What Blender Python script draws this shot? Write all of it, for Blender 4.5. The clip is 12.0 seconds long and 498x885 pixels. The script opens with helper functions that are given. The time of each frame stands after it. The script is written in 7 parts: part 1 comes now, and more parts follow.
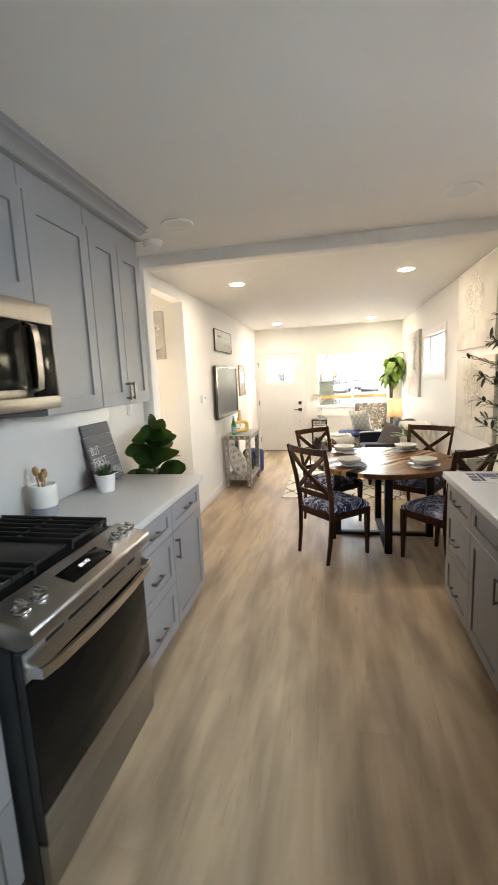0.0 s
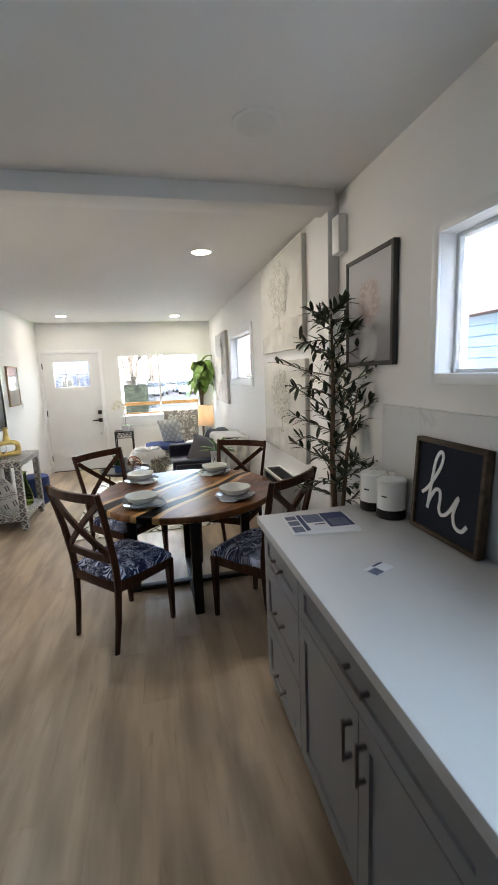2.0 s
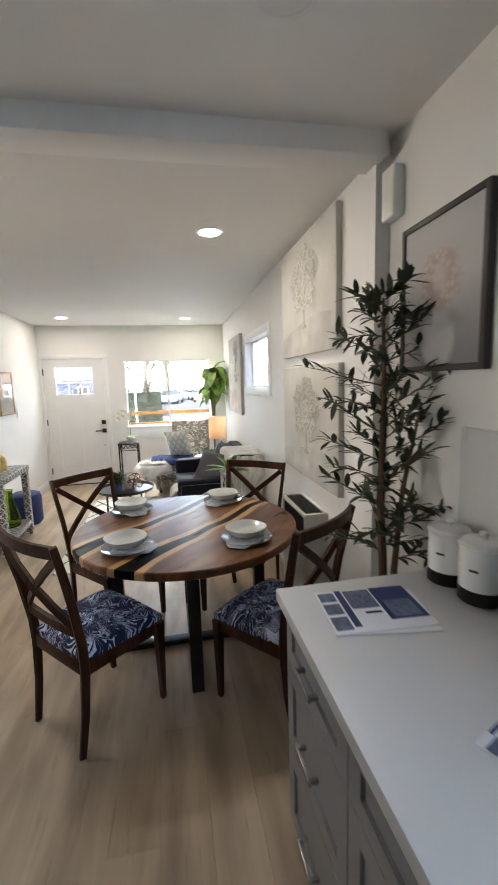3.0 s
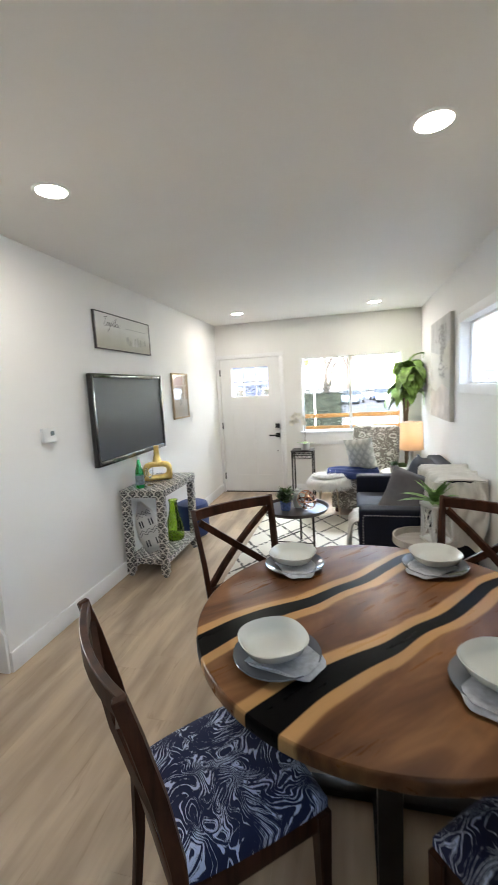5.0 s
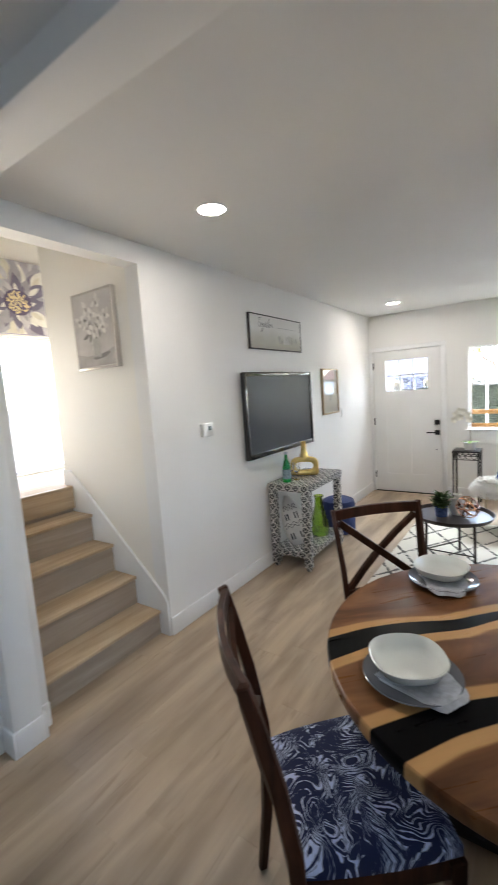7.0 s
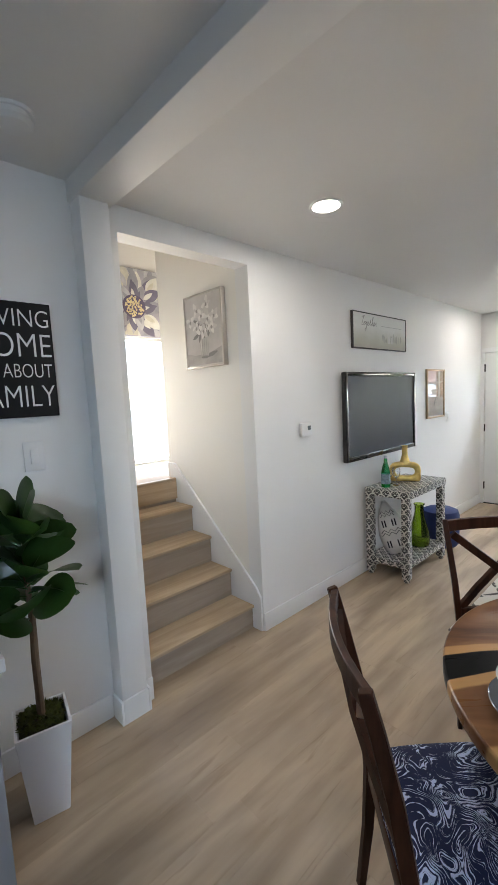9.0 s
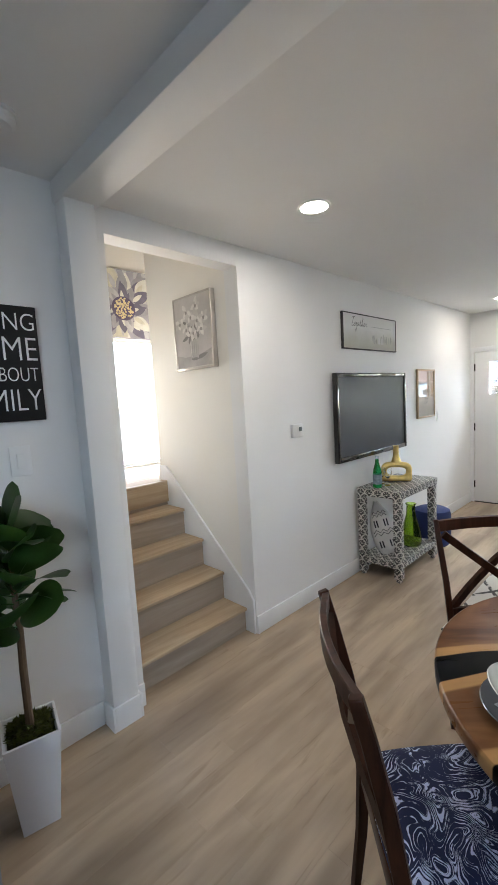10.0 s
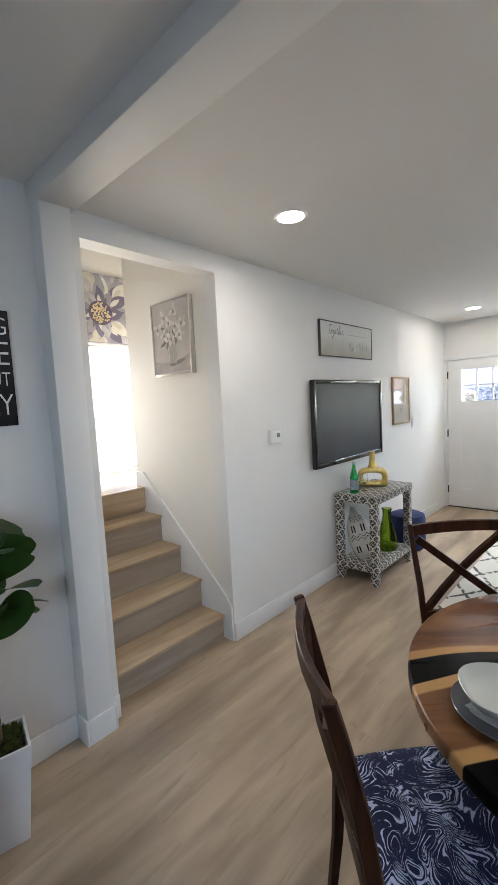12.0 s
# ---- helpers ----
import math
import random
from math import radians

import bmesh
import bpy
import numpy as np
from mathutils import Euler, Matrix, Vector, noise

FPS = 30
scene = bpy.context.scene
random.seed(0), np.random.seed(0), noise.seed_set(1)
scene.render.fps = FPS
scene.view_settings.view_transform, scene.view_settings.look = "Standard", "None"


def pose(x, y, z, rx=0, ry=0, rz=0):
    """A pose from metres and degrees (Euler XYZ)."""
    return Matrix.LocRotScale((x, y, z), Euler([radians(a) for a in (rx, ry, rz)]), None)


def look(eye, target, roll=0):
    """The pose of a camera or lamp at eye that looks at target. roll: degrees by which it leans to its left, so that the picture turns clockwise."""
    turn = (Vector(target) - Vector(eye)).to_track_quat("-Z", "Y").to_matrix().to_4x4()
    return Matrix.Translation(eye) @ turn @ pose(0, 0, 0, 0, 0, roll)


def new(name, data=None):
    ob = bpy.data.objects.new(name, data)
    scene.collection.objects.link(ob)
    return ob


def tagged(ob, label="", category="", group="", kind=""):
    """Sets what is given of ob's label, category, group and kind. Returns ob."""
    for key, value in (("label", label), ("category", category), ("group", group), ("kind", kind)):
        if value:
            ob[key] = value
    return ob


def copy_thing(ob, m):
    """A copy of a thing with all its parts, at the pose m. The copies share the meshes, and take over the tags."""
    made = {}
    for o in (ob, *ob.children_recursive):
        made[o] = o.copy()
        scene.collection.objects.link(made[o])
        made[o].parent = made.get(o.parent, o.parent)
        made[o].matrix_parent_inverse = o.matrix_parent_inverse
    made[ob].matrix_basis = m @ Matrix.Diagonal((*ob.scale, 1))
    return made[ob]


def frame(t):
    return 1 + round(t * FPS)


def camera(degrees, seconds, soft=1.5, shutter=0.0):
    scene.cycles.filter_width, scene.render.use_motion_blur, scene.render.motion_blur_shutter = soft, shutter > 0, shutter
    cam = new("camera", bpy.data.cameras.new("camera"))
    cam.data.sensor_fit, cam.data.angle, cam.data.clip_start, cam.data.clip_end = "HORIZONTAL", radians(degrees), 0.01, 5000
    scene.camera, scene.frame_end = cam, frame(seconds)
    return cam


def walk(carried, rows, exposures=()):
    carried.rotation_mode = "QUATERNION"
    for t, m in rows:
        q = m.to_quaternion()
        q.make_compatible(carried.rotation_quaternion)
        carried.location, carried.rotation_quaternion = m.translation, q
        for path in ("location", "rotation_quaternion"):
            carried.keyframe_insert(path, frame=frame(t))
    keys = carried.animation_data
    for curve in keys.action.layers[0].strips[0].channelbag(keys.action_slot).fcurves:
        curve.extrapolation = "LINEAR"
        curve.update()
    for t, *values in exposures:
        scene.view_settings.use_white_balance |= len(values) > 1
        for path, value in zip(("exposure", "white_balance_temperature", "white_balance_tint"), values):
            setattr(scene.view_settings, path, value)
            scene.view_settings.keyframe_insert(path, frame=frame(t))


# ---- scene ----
cam = camera(61.8, 12.0, soft=1.1, shutter=0.4)
PATH = [
    (0, (0.278, 0.183, 1.582), (-0.122, 2.119, 1.275), -2.6),
    (0.5, (0.33, 0.367, 1.618), (0.021, 2.317, 1.298), -2.1),
    (1, (0.353, 0.604, 1.591), (0.186, 2.57, 1.266), -2.1),
    (1.5, (0.391, 0.863, 1.612), (0.606, 2.825, 1.284), -2.3),
    (2, (0.535, 1.183, 1.605), (0.966, 3.107, 1.273), -2.3),
    (2.5, (0.627, 1.505, 1.611), (1.05, 3.434, 1.299), -2.4),
    (2.7, (0.646, 1.627, 1.597), (1.07, 3.558, 1.297), -2.1),
    (4.3, (0.742, 2.549, 1.611), (0.52, 4.519, 1.345), -2.1),
    (4.5, (0.691, 2.624, 1.61), (0.431, 4.59, 1.348), -2.1),
    (5, (0.652, 2.788, 1.581), (0.178, 4.714, 1.327), -3.0),
    (5.5, (0.683, 2.912, 1.609), (-0.011, 4.77, 1.346), 0.0),
    (6, (0.741, 2.973, 1.591), (-0.107, 4.764, 1.326), -0.4),
    (6.5, (0.733, 2.908, 1.599), (-0.217, 4.648, 1.335), -3.1),
    (7, (0.702, 2.808, 1.607), (-0.431, 4.438, 1.364), -3.9),
    (7.5, (0.642, 2.752, 1.634), (-0.706, 4.214, 1.421), -3.1),
    (9.5, (0.628, 2.751, 1.59), (-0.82, 4.115, 1.377), -2.8),
    (10, (0.628, 2.77, 1.601), (-0.795, 4.16, 1.391), -3.3),
    (10.5, (0.625, 2.775, 1.605), (-0.769, 4.192, 1.39), -3.2),
    (11, (0.634, 2.779, 1.605), (-0.739, 4.219, 1.396), -3.0),
    (11.5, (0.638, 2.778, 1.606), (-0.723, 4.23, 1.405), -3.0),
    (12, (0.638, 2.776, 1.603), (-0.715, 4.236, 1.415), -3.0),
]
walk(cam, [(t, look(eye, target, roll)) for t, eye, target, roll in PATH],
     exposures=[(0, 4.65, 8500, 14), (0.5, 4.45, 7800, 11), (1.0, 4.3, 6950, 7), (1.5, 4.28, 6650, 9), (2.0, 4.0, 6850, 10), (2.5, 4.0, 7000, 12), (4.5, 4.17, 6750, 9), (5.5, 3.98, 6750, 10), (7.0, 3.9, 6650, 11), (7.5, 3.87, 6600, 11), (9.5, 3.87, 6550, 11), (12, 3.85, 6550, 11)])

# ---- light ----
world = bpy.data.worlds.new("sky")
scene.world = world
world.use_nodes = True
sky = world.node_tree.nodes.new("ShaderNodeTexSky")
sky.sky_type = "NISHITA"
sky.sun_disc = False
SUN_UP, SUN_TURN = radians(38), radians(180)
sky.sun_elevation, sky.sun_rotation = SUN_UP, SUN_TURN
backing = world.node_tree.nodes["Background"]
backing.inputs["Strength"].default_value = 0.15
world.node_tree.links.new(sky.outputs["Color"], backing.inputs["Color"])

sun = bpy.data.lights.new("sun", "SUN")
sun.energy, sun.angle, sun.color = 2.0, radians(0.5), (1.0, 0.93, 0.83)
sun_ob = new("sun", sun)
sun_ob.matrix_world = look((0, 0, 0), (-math.sin(SUN_TURN) * math.cos(SUN_UP), -math.cos(SUN_TURN) * math.cos(SUN_UP), -math.sin(SUN_UP)))

# ---- node helpers ----


def put(nt, socket, v):
    if isinstance(v, bpy.types.NodeSocket):
        nt.links.new(v, socket)
    elif isinstance(v, tuple) and len(v) == 3 and socket.type == "RGBA":
        socket.default_value = (*v, 1)
    else:
        socket.default_value = v


def coords(nt, scale=(1, 1, 1), turn=(0, 0, 0), spread=0.0, kind="Object"):
    tc = nt.nodes.new("ShaderNodeTexCoord")
    mp = nt.nodes.new("ShaderNodeMapping")
    mp.inputs["Scale"].default_value = scale
    mp.inputs["Rotation"].default_value = [radians(a) for a in turn]
    nt.links.new(tc.outputs[kind], mp.inputs["Vector"])
    if spread:
        info = nt.nodes.new("ShaderNodeObjectInfo")
        nt.links.new(calc(nt, "MULTIPLY", info.outputs["Random"], spread), mp.inputs["Location"])
    return mp.outputs["Vector"]


def calc(nt, op, a, b=0.0, c=0.0):
    n = nt.nodes.new("ShaderNodeMath")
    n.operation = op
    put(nt, n.inputs[0], a), put(nt, n.inputs[1], b), put(nt, n.inputs[2], c)
    return n.outputs[0]


def split(nt, vec):
    n = nt.nodes.new("ShaderNodeSeparateXYZ")
    nt.links.new(vec, n.inputs[0])
    return n.outputs[0], n.outputs[1], n.outputs[2]


def cloud(nt, vec, scale, detail=3.0, rough=0.5, warp=0.0):
    n = nt.nodes.new("ShaderNodeTexNoise")
    put(nt, n.inputs["Vector"], vec)
    n.inputs["Scale"].default_value, n.inputs["Detail"].default_value = scale, detail
    n.inputs["Roughness"].default_value, n.inputs["Distortion"].default_value = rough, warp
    return n.outputs[0]


def cells(nt, vec, scale, feature="F1", jitter=1.0):
    n = nt.nodes.new("ShaderNodeTexVoronoi")
    n.feature = feature
    put(nt, n.inputs["Vector"], vec)
    n.inputs["Scale"].default_value, n.inputs["Randomness"].default_value = scale, jitter
    return n.outputs["Distance"]


def ramp(nt, fac, stops, step="LINEAR"):
    n = nt.nodes.new("ShaderNodeValToRGB")
    n.color_ramp.interpolation = step
    el = n.color_ramp.elements
    while len(el) < len(stops):
        el.new(0.5)
    for e, (at, c) in zip(el, stops):
        e.position, e.color = at, ((c, c, c, 1) if isinstance(c, (int, float)) else (*c, 1))
    put(nt, n.inputs[0], fac)
    return n.outputs[0]


def blend(nt, fac, a, b, how="MIX"):
    n = nt.nodes.new("ShaderNodeMix")
    n.data_type, n.blend_type = "RGBA", how
    put(nt, n.inputs[0], fac), put(nt, n.inputs[6], a), put(nt, n.inputs[7], b)
    return n.outputs[2]


def relief(nt, bsdf, height, strength=0.2, distance=0.002):
    n = nt.nodes.new("ShaderNodeBump")
    n.inputs["Strength"].default_value, n.inputs["Distance"].default_value = strength, distance
    put(nt, n.inputs["Height"], height)
    nt.links.new(n.outputs[0], bsdf.inputs["Normal"])


def blank(name, rough=0.5, metal=0.0):
    m = bpy.data.materials.new(name)
    m.use_nodes = True
    b = m.node_tree.nodes["Principled BSDF"]
    b.inputs["Roughness"].default_value, b.inputs["Metallic"].default_value = rough, metal
    return m, m.node_tree, b


def mat(name, base, rough=0.5, metal=0.0, var=0.08, scale=4.0, grain=120.0, bump=0.08, stretch=(1, 1, 1), coat=0.0, sheen=0.0, spread=0.0):
    """A surface with slow colour drift, fine grain and a little relief."""
    m, nt, b = blank(name, rough, metal)
    vec = coords(nt, stretch, spread=spread)
    slow, fine = cloud(nt, vec, scale, 3), cloud(nt, vec, grain, 2)
    low, high = tuple(c * (1 - var) for c in base), tuple(min(1, c * (1 + var)) for c in base)
    col = ramp(nt, slow, [(0.3, low), (0.7, high)])
    col = blend(nt, calc(nt, "MULTIPLY", fine, var * 1.5), col, tuple(c * 0.6 for c in base))
    put(nt, b.inputs["Base Color"], col)
    put(nt, b.inputs["Roughness"], calc(nt, "MULTIPLY_ADD", slow, 0.16, rough - 0.08))
    relief(nt, b, fine, bump, 0.002)
    if max(base) < 0.11 and not metal and rough > 0.2:
        b.inputs["Specular IOR Level"].default_value = 0.22
    b.inputs["Coat Weight"].default_value, b.inputs["Sheen Weight"].default_value = coat, sheen
    return m


def glow(name, colour, strength):
    m, nt, b = blank(name)
    b.inputs["Base Color"].default_value = (*colour, 1)
    b.inputs["Emission Color"].default_value = (*colour, 1)
    b.inputs["Emission Strength"].default_value = strength
    return m


def clear(name, tint=(1, 1, 1), rough=0.0):
    m, nt, b = blank(name, rough)
    b.inputs["Base Color"].default_value = (*tint, 1)
    b.inputs["Transmission Weight"].default_value = 1
    b.inputs["IOR"].default_value = 1.45
    return m


def timber(name, dark, light, rough=0.4, size=1.0, axis="x", coat=0.0):
    """Wood with grain along one local axis."""
    m, nt, b = blank(name, rough)
    st = {"x": (1.2, 14, 14), "y": (14, 1.2, 14), "z": (14, 14, 1.2)}[axis]
    vec = coords(nt, tuple(s * size for s in st), spread=7.0)
    g1, g2 = cloud(nt, vec, 1.5, 4, 0.6, 0.8), cloud(nt, vec, 9, 3, 0.6)
    col = ramp(nt, g1, [(0.3, dark), (0.7, light)])
    col = blend(nt, calc(nt, "MULTIPLY", g2, 0.45), col, dark)
    put(nt, b.inputs["Base Color"], col)
    relief(nt, b, g2, 0.12, 0.001)
    b.inputs["Specular IOR Level"].default_value = 0.14
    b.inputs["Coat Weight"].default_value = coat
    return m


# ---- materials ----
WALL = mat("wall_paint", (0.80, 0.79, 0.77), 0.6, var=0.015, scale=1.2, grain=160, bump=0.06)
STAIR_WALL = mat("stair_wall_paint", (0.82, 0.79, 0.73), 0.6, var=0.015, scale=1.2, grain=160, bump=0.06)
CEIL = mat("ceiling_paint", (0.80, 0.79, 0.77), 0.75, var=0.02, scale=0.9, grain=90, bump=0.12)
TRIM = mat("trim_paint", (0.82, 0.82, 0.82), 0.35, var=0.015, bump=0.02)
DOORP = mat("door_paint", (0.80, 0.80, 0.79), 0.38, var=0.02, bump=0.02)
CAB = mat("cabinet_paint", (0.26, 0.262, 0.278), 0.38, var=0.03, scale=2.5, grain=200, bump=0.03)
STEEL = mat("brushed_steel", (0.34, 0.325, 0.305), 0.36, 1.0, var=0.06, scale=3, grain=80, bump=0.06, stretch=(1, 30, 30))
CHROME = mat("polished_steel", (0.72, 0.72, 0.73), 0.14, 1.0, var=0.03, bump=0.0)
PULL = mat("nickel_pull", (0.23, 0.22, 0.22), 0.3, 1.0, var=0.05, bump=0.01)
BLACK = mat("black_enamel", (0.012, 0.012, 0.013), 0.3, var=0.2, bump=0.03)
IRON = mat("cast_iron", (0.018, 0.018, 0.019), 0.55, 0.2, var=0.3, grain=300, bump=0.3)
BLACKSTEEL = mat("black_steel", (0.02, 0.019, 0.02), 0.42, 0.5, var=0.25, bump=0.06)
OVENGLASS = mat("oven_glass", (0.007, 0.0065, 0.006), 0.12, var=0.1, bump=0.0)
OVENGLASS.node_tree.nodes["Principled BSDF"].inputs["Specular IOR Level"].default_value = 0.1
GREYPLASTIC = mat("grey_plastic", (0.05, 0.06, 0.07), 0.5, var=0.1)
WHITEPLASTIC = mat("white_plastic", (0.78, 0.78, 0.77), 0.4, var=0.02)
LED = glow("led_disc", (1.0, 0.96, 0.9), 6.0)
LENS = mat("frosted_lens", (0.72, 0.72, 0.71), 0.5, var=0.02)
PANE = clear("window_glass")
MAHOG = timber("chair_wood", (0.022, 0.0085, 0.0052), (0.085, 0.031, 0.0165), 0.40, axis="z", coat=0.04)
CERAMIC = mat("white_ceramic", (0.63, 0.66, 0.63), 0.07, var=0.02, bump=0.01, coat=0.4)
GREYGLAZE = mat("grey_glaze", (0.125, 0.135, 0.155), 0.10, var=0.12, bump=0.02, coat=0.5)
LINEN = mat("grey_linen", (0.42, 0.445, 0.49), 0.9, var=0.22, scale=45, grain=500, bump=0.5, sheen=0.3)
SIGNWOOD = timber("frame_wood", (0.05, 0.035, 0.026), (0.14, 0.10, 0.075), 0.6)


def quartz():
    m, nt, b = blank("quartz", 0.36)
    vec = coords(nt)
    warp = cloud(nt, vec, 1.6, 5, 0.6, 0.6)
    vein = ramp(nt, calc(nt, "ABSOLUTE", calc(nt, "SUBTRACT", warp, 0.5)), [(0.0, 0.55), (0.012, 0.0)])
    spots = ramp(nt, cloud(nt, vec, 2.3, 2), [(0.52, 0.0), (0.62, 1.0)])
    col = blend(nt, calc(nt, "MULTIPLY", vein, spots), (0.58, 0.58, 0.58), (0.38, 0.365, 0.35))
    col = blend(nt, calc(nt, "MULTIPLY", cloud(nt, vec, 9, 3), 0.10), col, (0.5, 0.5, 0.5))
    put(nt, b.inputs["Base Color"], col)
    return m


def oak_plank():
    """Pale vinyl oak planks, each with its own shade and figure."""
    m, nt, b = blank("oak_plank", 0.42)
    info = nt.nodes.new("ShaderNodeObjectInfo")
    vec = coords(nt, (5.5, 0.55, 5.5), spread=23.0)
    g1 = cloud(nt, vec, 1.1, 3, 0.5, 0.3)
    g2 = cloud(nt, coords(nt, (60, 2.5, 60), spread=31.0), 1.0, 3, 0.6)
    col = ramp(nt, g1, [(0.25, (0.44, 0.335, 0.232)), (0.5, (0.51, 0.395, 0.28)), (0.75, (0.575, 0.452, 0.328))])
    col = blend(nt, calc(nt, "MULTIPLY", g2, 0.30), col, (0.32, 0.23, 0.145))
    place = nt.nodes.new("ShaderNodeNewGeometry")
    run = nt.nodes.new("ShaderNodeMapping")
    run.inputs["Scale"].default_value = (6.0, 1.1, 1.0)
    nt.links.new(place.outputs["Position"], run.inputs["Vector"])
    streak = cloud(nt, run.outputs[0], 1.0, 3, 0.5, 0.25)
    col = blend(nt, ramp(nt, streak, [(0.38, 0.0), (0.68, 0.85)]), col, (0.220, 0.160, 0.110))
    knots = ramp(nt, cloud(nt, coords(nt, (30, 3.0, 30), spread=47.0), 1.0, 3, 0.6, 0.6), [(0.60, 0.0), (0.72, 0.45)])
    col = blend(nt, knots, col, (0.22, 0.150, 0.092))
    shade = calc(nt, "MULTIPLY_ADD", info.outputs["Random"], 0.07, 0.965)
    col = blend(nt, 1.0, col, shade, "MULTIPLY")
    put(nt, b.inputs["Base Color"], col)
    put(nt, b.inputs["Roughness"], calc(nt, "MULTIPLY_ADD", g2, 0.2, 0.34))
    relief(nt, b, g2, 0.12, 0.0015)
    return m


def swirl_fabric():
    """Navy cloth printed with pale flowing lines that curl round many centres."""
    m, nt, b = blank("swirl_fabric", 0.85)
    vec = coords(nt, (1.0, 1.0, 0.3), spread=3.0)

    def shifted(by, scale, amount):
        n = nt.nodes.new("ShaderNodeTexNoise")
        put(nt, n.inputs["Vector"], by)
        n.inputs["Scale"].default_value, n.inputs["Detail"].default_value = scale, 1.0
        v = nt.nodes.new("ShaderNodeVectorMath")
        v.operation = "MULTIPLY_ADD"
        nt.links.new(n.outputs["Color"], v.inputs[0])
        v.inputs[1].default_value = (amount, amount, amount * 0.3)
        nt.links.new(by, v.inputs[2])
        return v.outputs[0]

    moved = shifted(shifted(vec, 5.0, 0.16), 14.0, 0.045)
    flow = calc(nt, "MULTIPLY_ADD", cells(nt, moved, 6.5), 12.0, calc(nt, "MULTIPLY", cloud(nt, moved, 7.0, 1.0, 0.5, 0.9), 15.0))
    rough_edge = calc(nt, "MULTIPLY_ADD", cloud(nt, vec, 110, 2), 0.26, -0.13)
    lines = []
    for times, wide, low, seed in ((1.0, 0.66, -0.225, 19), (2.0, 1.2, -0.57, 11)):
        band = calc(nt, "ABSOLUTE", calc(nt, "SUBTRACT", calc(nt, "FRACT", calc(nt, "MULTIPLY_ADD", flow, times, 0.25 * times)), 0.5))
        thick = calc(nt, "ADD", calc(nt, "MULTIPLY_ADD", cloud(nt, moved, seed, 2), wide, low), rough_edge)
        lines.append(ramp(nt, calc(nt, "SUBTRACT", thick, band), [(0.0, 0.0), (0.06, 1.0)]))
    line = calc(nt, "MAXIMUM", lines[0], lines[1])
    weave = cloud(nt, vec, 420, 1)
    col = blend(nt, line, (0.005, 0.012, 0.062), (0.60, 0.68, 0.90))
    col = blend(nt, calc(nt, "MULTIPLY", weave, 0.14), col, (0.03, 0.04, 0.08))
    put(nt, b.inputs["Base Color"], col)
    relief(nt, b, weave, 0.4, 0.001)
    return m


def river_table():
    """Walnut slab with two flowing bands of black resin edged in sapwood; local x runs along the bands."""
    m, nt, b = blank("river_walnut", 0.24)
    vec = coords(nt)
    u, v, w = split(nt, vec)
    wob = cloud(nt, coords(nt, (2.6, 0.35, 1)), 1.0, 0.6, 0.4)
    vv = calc(nt, "ADD", v, calc(nt, "MULTIPLY_ADD", wob, 0.16, -0.08))
    flare = calc(nt, "MULTIPLY", calc(nt, "MAXIMUM", calc(nt, "MULTIPLY", u, -1.0), 0.0), 0.045)
    halves = []
    for at in (0.217, -0.155):
        halves.append(calc(nt, "SUBTRACT", calc(nt, "ABSOLUTE", calc(nt, "SUBTRACT", vv, at)), flare))
    d = calc(nt, "MINIMUM", halves[0], halves[1])
    fine = cloud(nt, coords(nt, (2.0, 22, 22)), 1.6, 4, 0.6, 0.7)
    big = cloud(nt, coords(nt, (1.6, 4.5, 4)), 1.2, 3, 0.55, 1.2)
    heart = ramp(nt, big, [(0.25, (0.034, 0.0125, 0.006)), (0.5, (0.165, 0.070, 0.027)), (0.78, (0.355, 0.178, 0.074))])
    heart = blend(nt, calc(nt, "MULTIPLY", fine, 0.5), heart, (0.050, 0.019, 0.0085))
    sap = blend(nt, calc(nt, "MULTIPLY", fine, 0.5), (0.50, 0.29, 0.120), (0.27, 0.14, 0.052))
    edge = calc(nt, "ADD", d, calc(nt, "MULTIPLY_ADD", big, 0.05, -0.025))
    wood = blend(nt, ramp(nt, edge, [(0.062, 0.0), (0.071, 1.0)]), sap, heart)
    resin = ramp(nt, d, [(0.0255, 1.0), (0.027, 0.0)])
    col = blend(nt, resin, wood, (0.003, 0.003, 0.0035))
    put(nt, b.inputs["Base Color"], col)
    put(nt, b.inputs["Roughness"], calc(nt, "MULTIPLY_ADD", fine, 0.12, 0.23))
    relief(nt, b, fine, 0.05, 0.0008)
    put(nt, b.inputs["Specular IOR Level"], calc(nt, "MULTIPLY_ADD", resin, -0.12, 0.19))
    return m


QUARTZ, OAK, SWIRL, RIVER = quartz(), oak_plank(), swirl_fabric(), river_table()
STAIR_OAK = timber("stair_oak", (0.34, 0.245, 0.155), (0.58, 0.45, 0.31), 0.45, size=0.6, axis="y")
# risers in greyer oak, darkened too because light from above favours the treads
SHADED_RISER = timber("shaded_riser_oak", (0.29, 0.235, 0.185), (0.46, 0.385, 0.315), 0.55, size=0.6, axis="y")

# ---- mesh helpers ----


def box(bm, lo, hi, bev=0.0, seg=2):
    m = Matrix.Translation([(a + b) / 2 for a, b in zip(lo, hi)]) @ Matrix.Diagonal((*[b - a for a, b in zip(lo, hi)], 1))
    vs = bmesh.ops.create_cube(bm, size=1, matrix=m)["verts"]
    if bev:
        es = list({e for v in vs for e in v.link_edges})
        bmesh.ops.bevel(bm, geom=es, offset=bev, segments=seg, profile=0.5, affect="EDGES")
    return bm


def slab(lo, hi, bev=0.0, seg=2):
    return box(bmesh.new(), lo, hi, bev, seg)


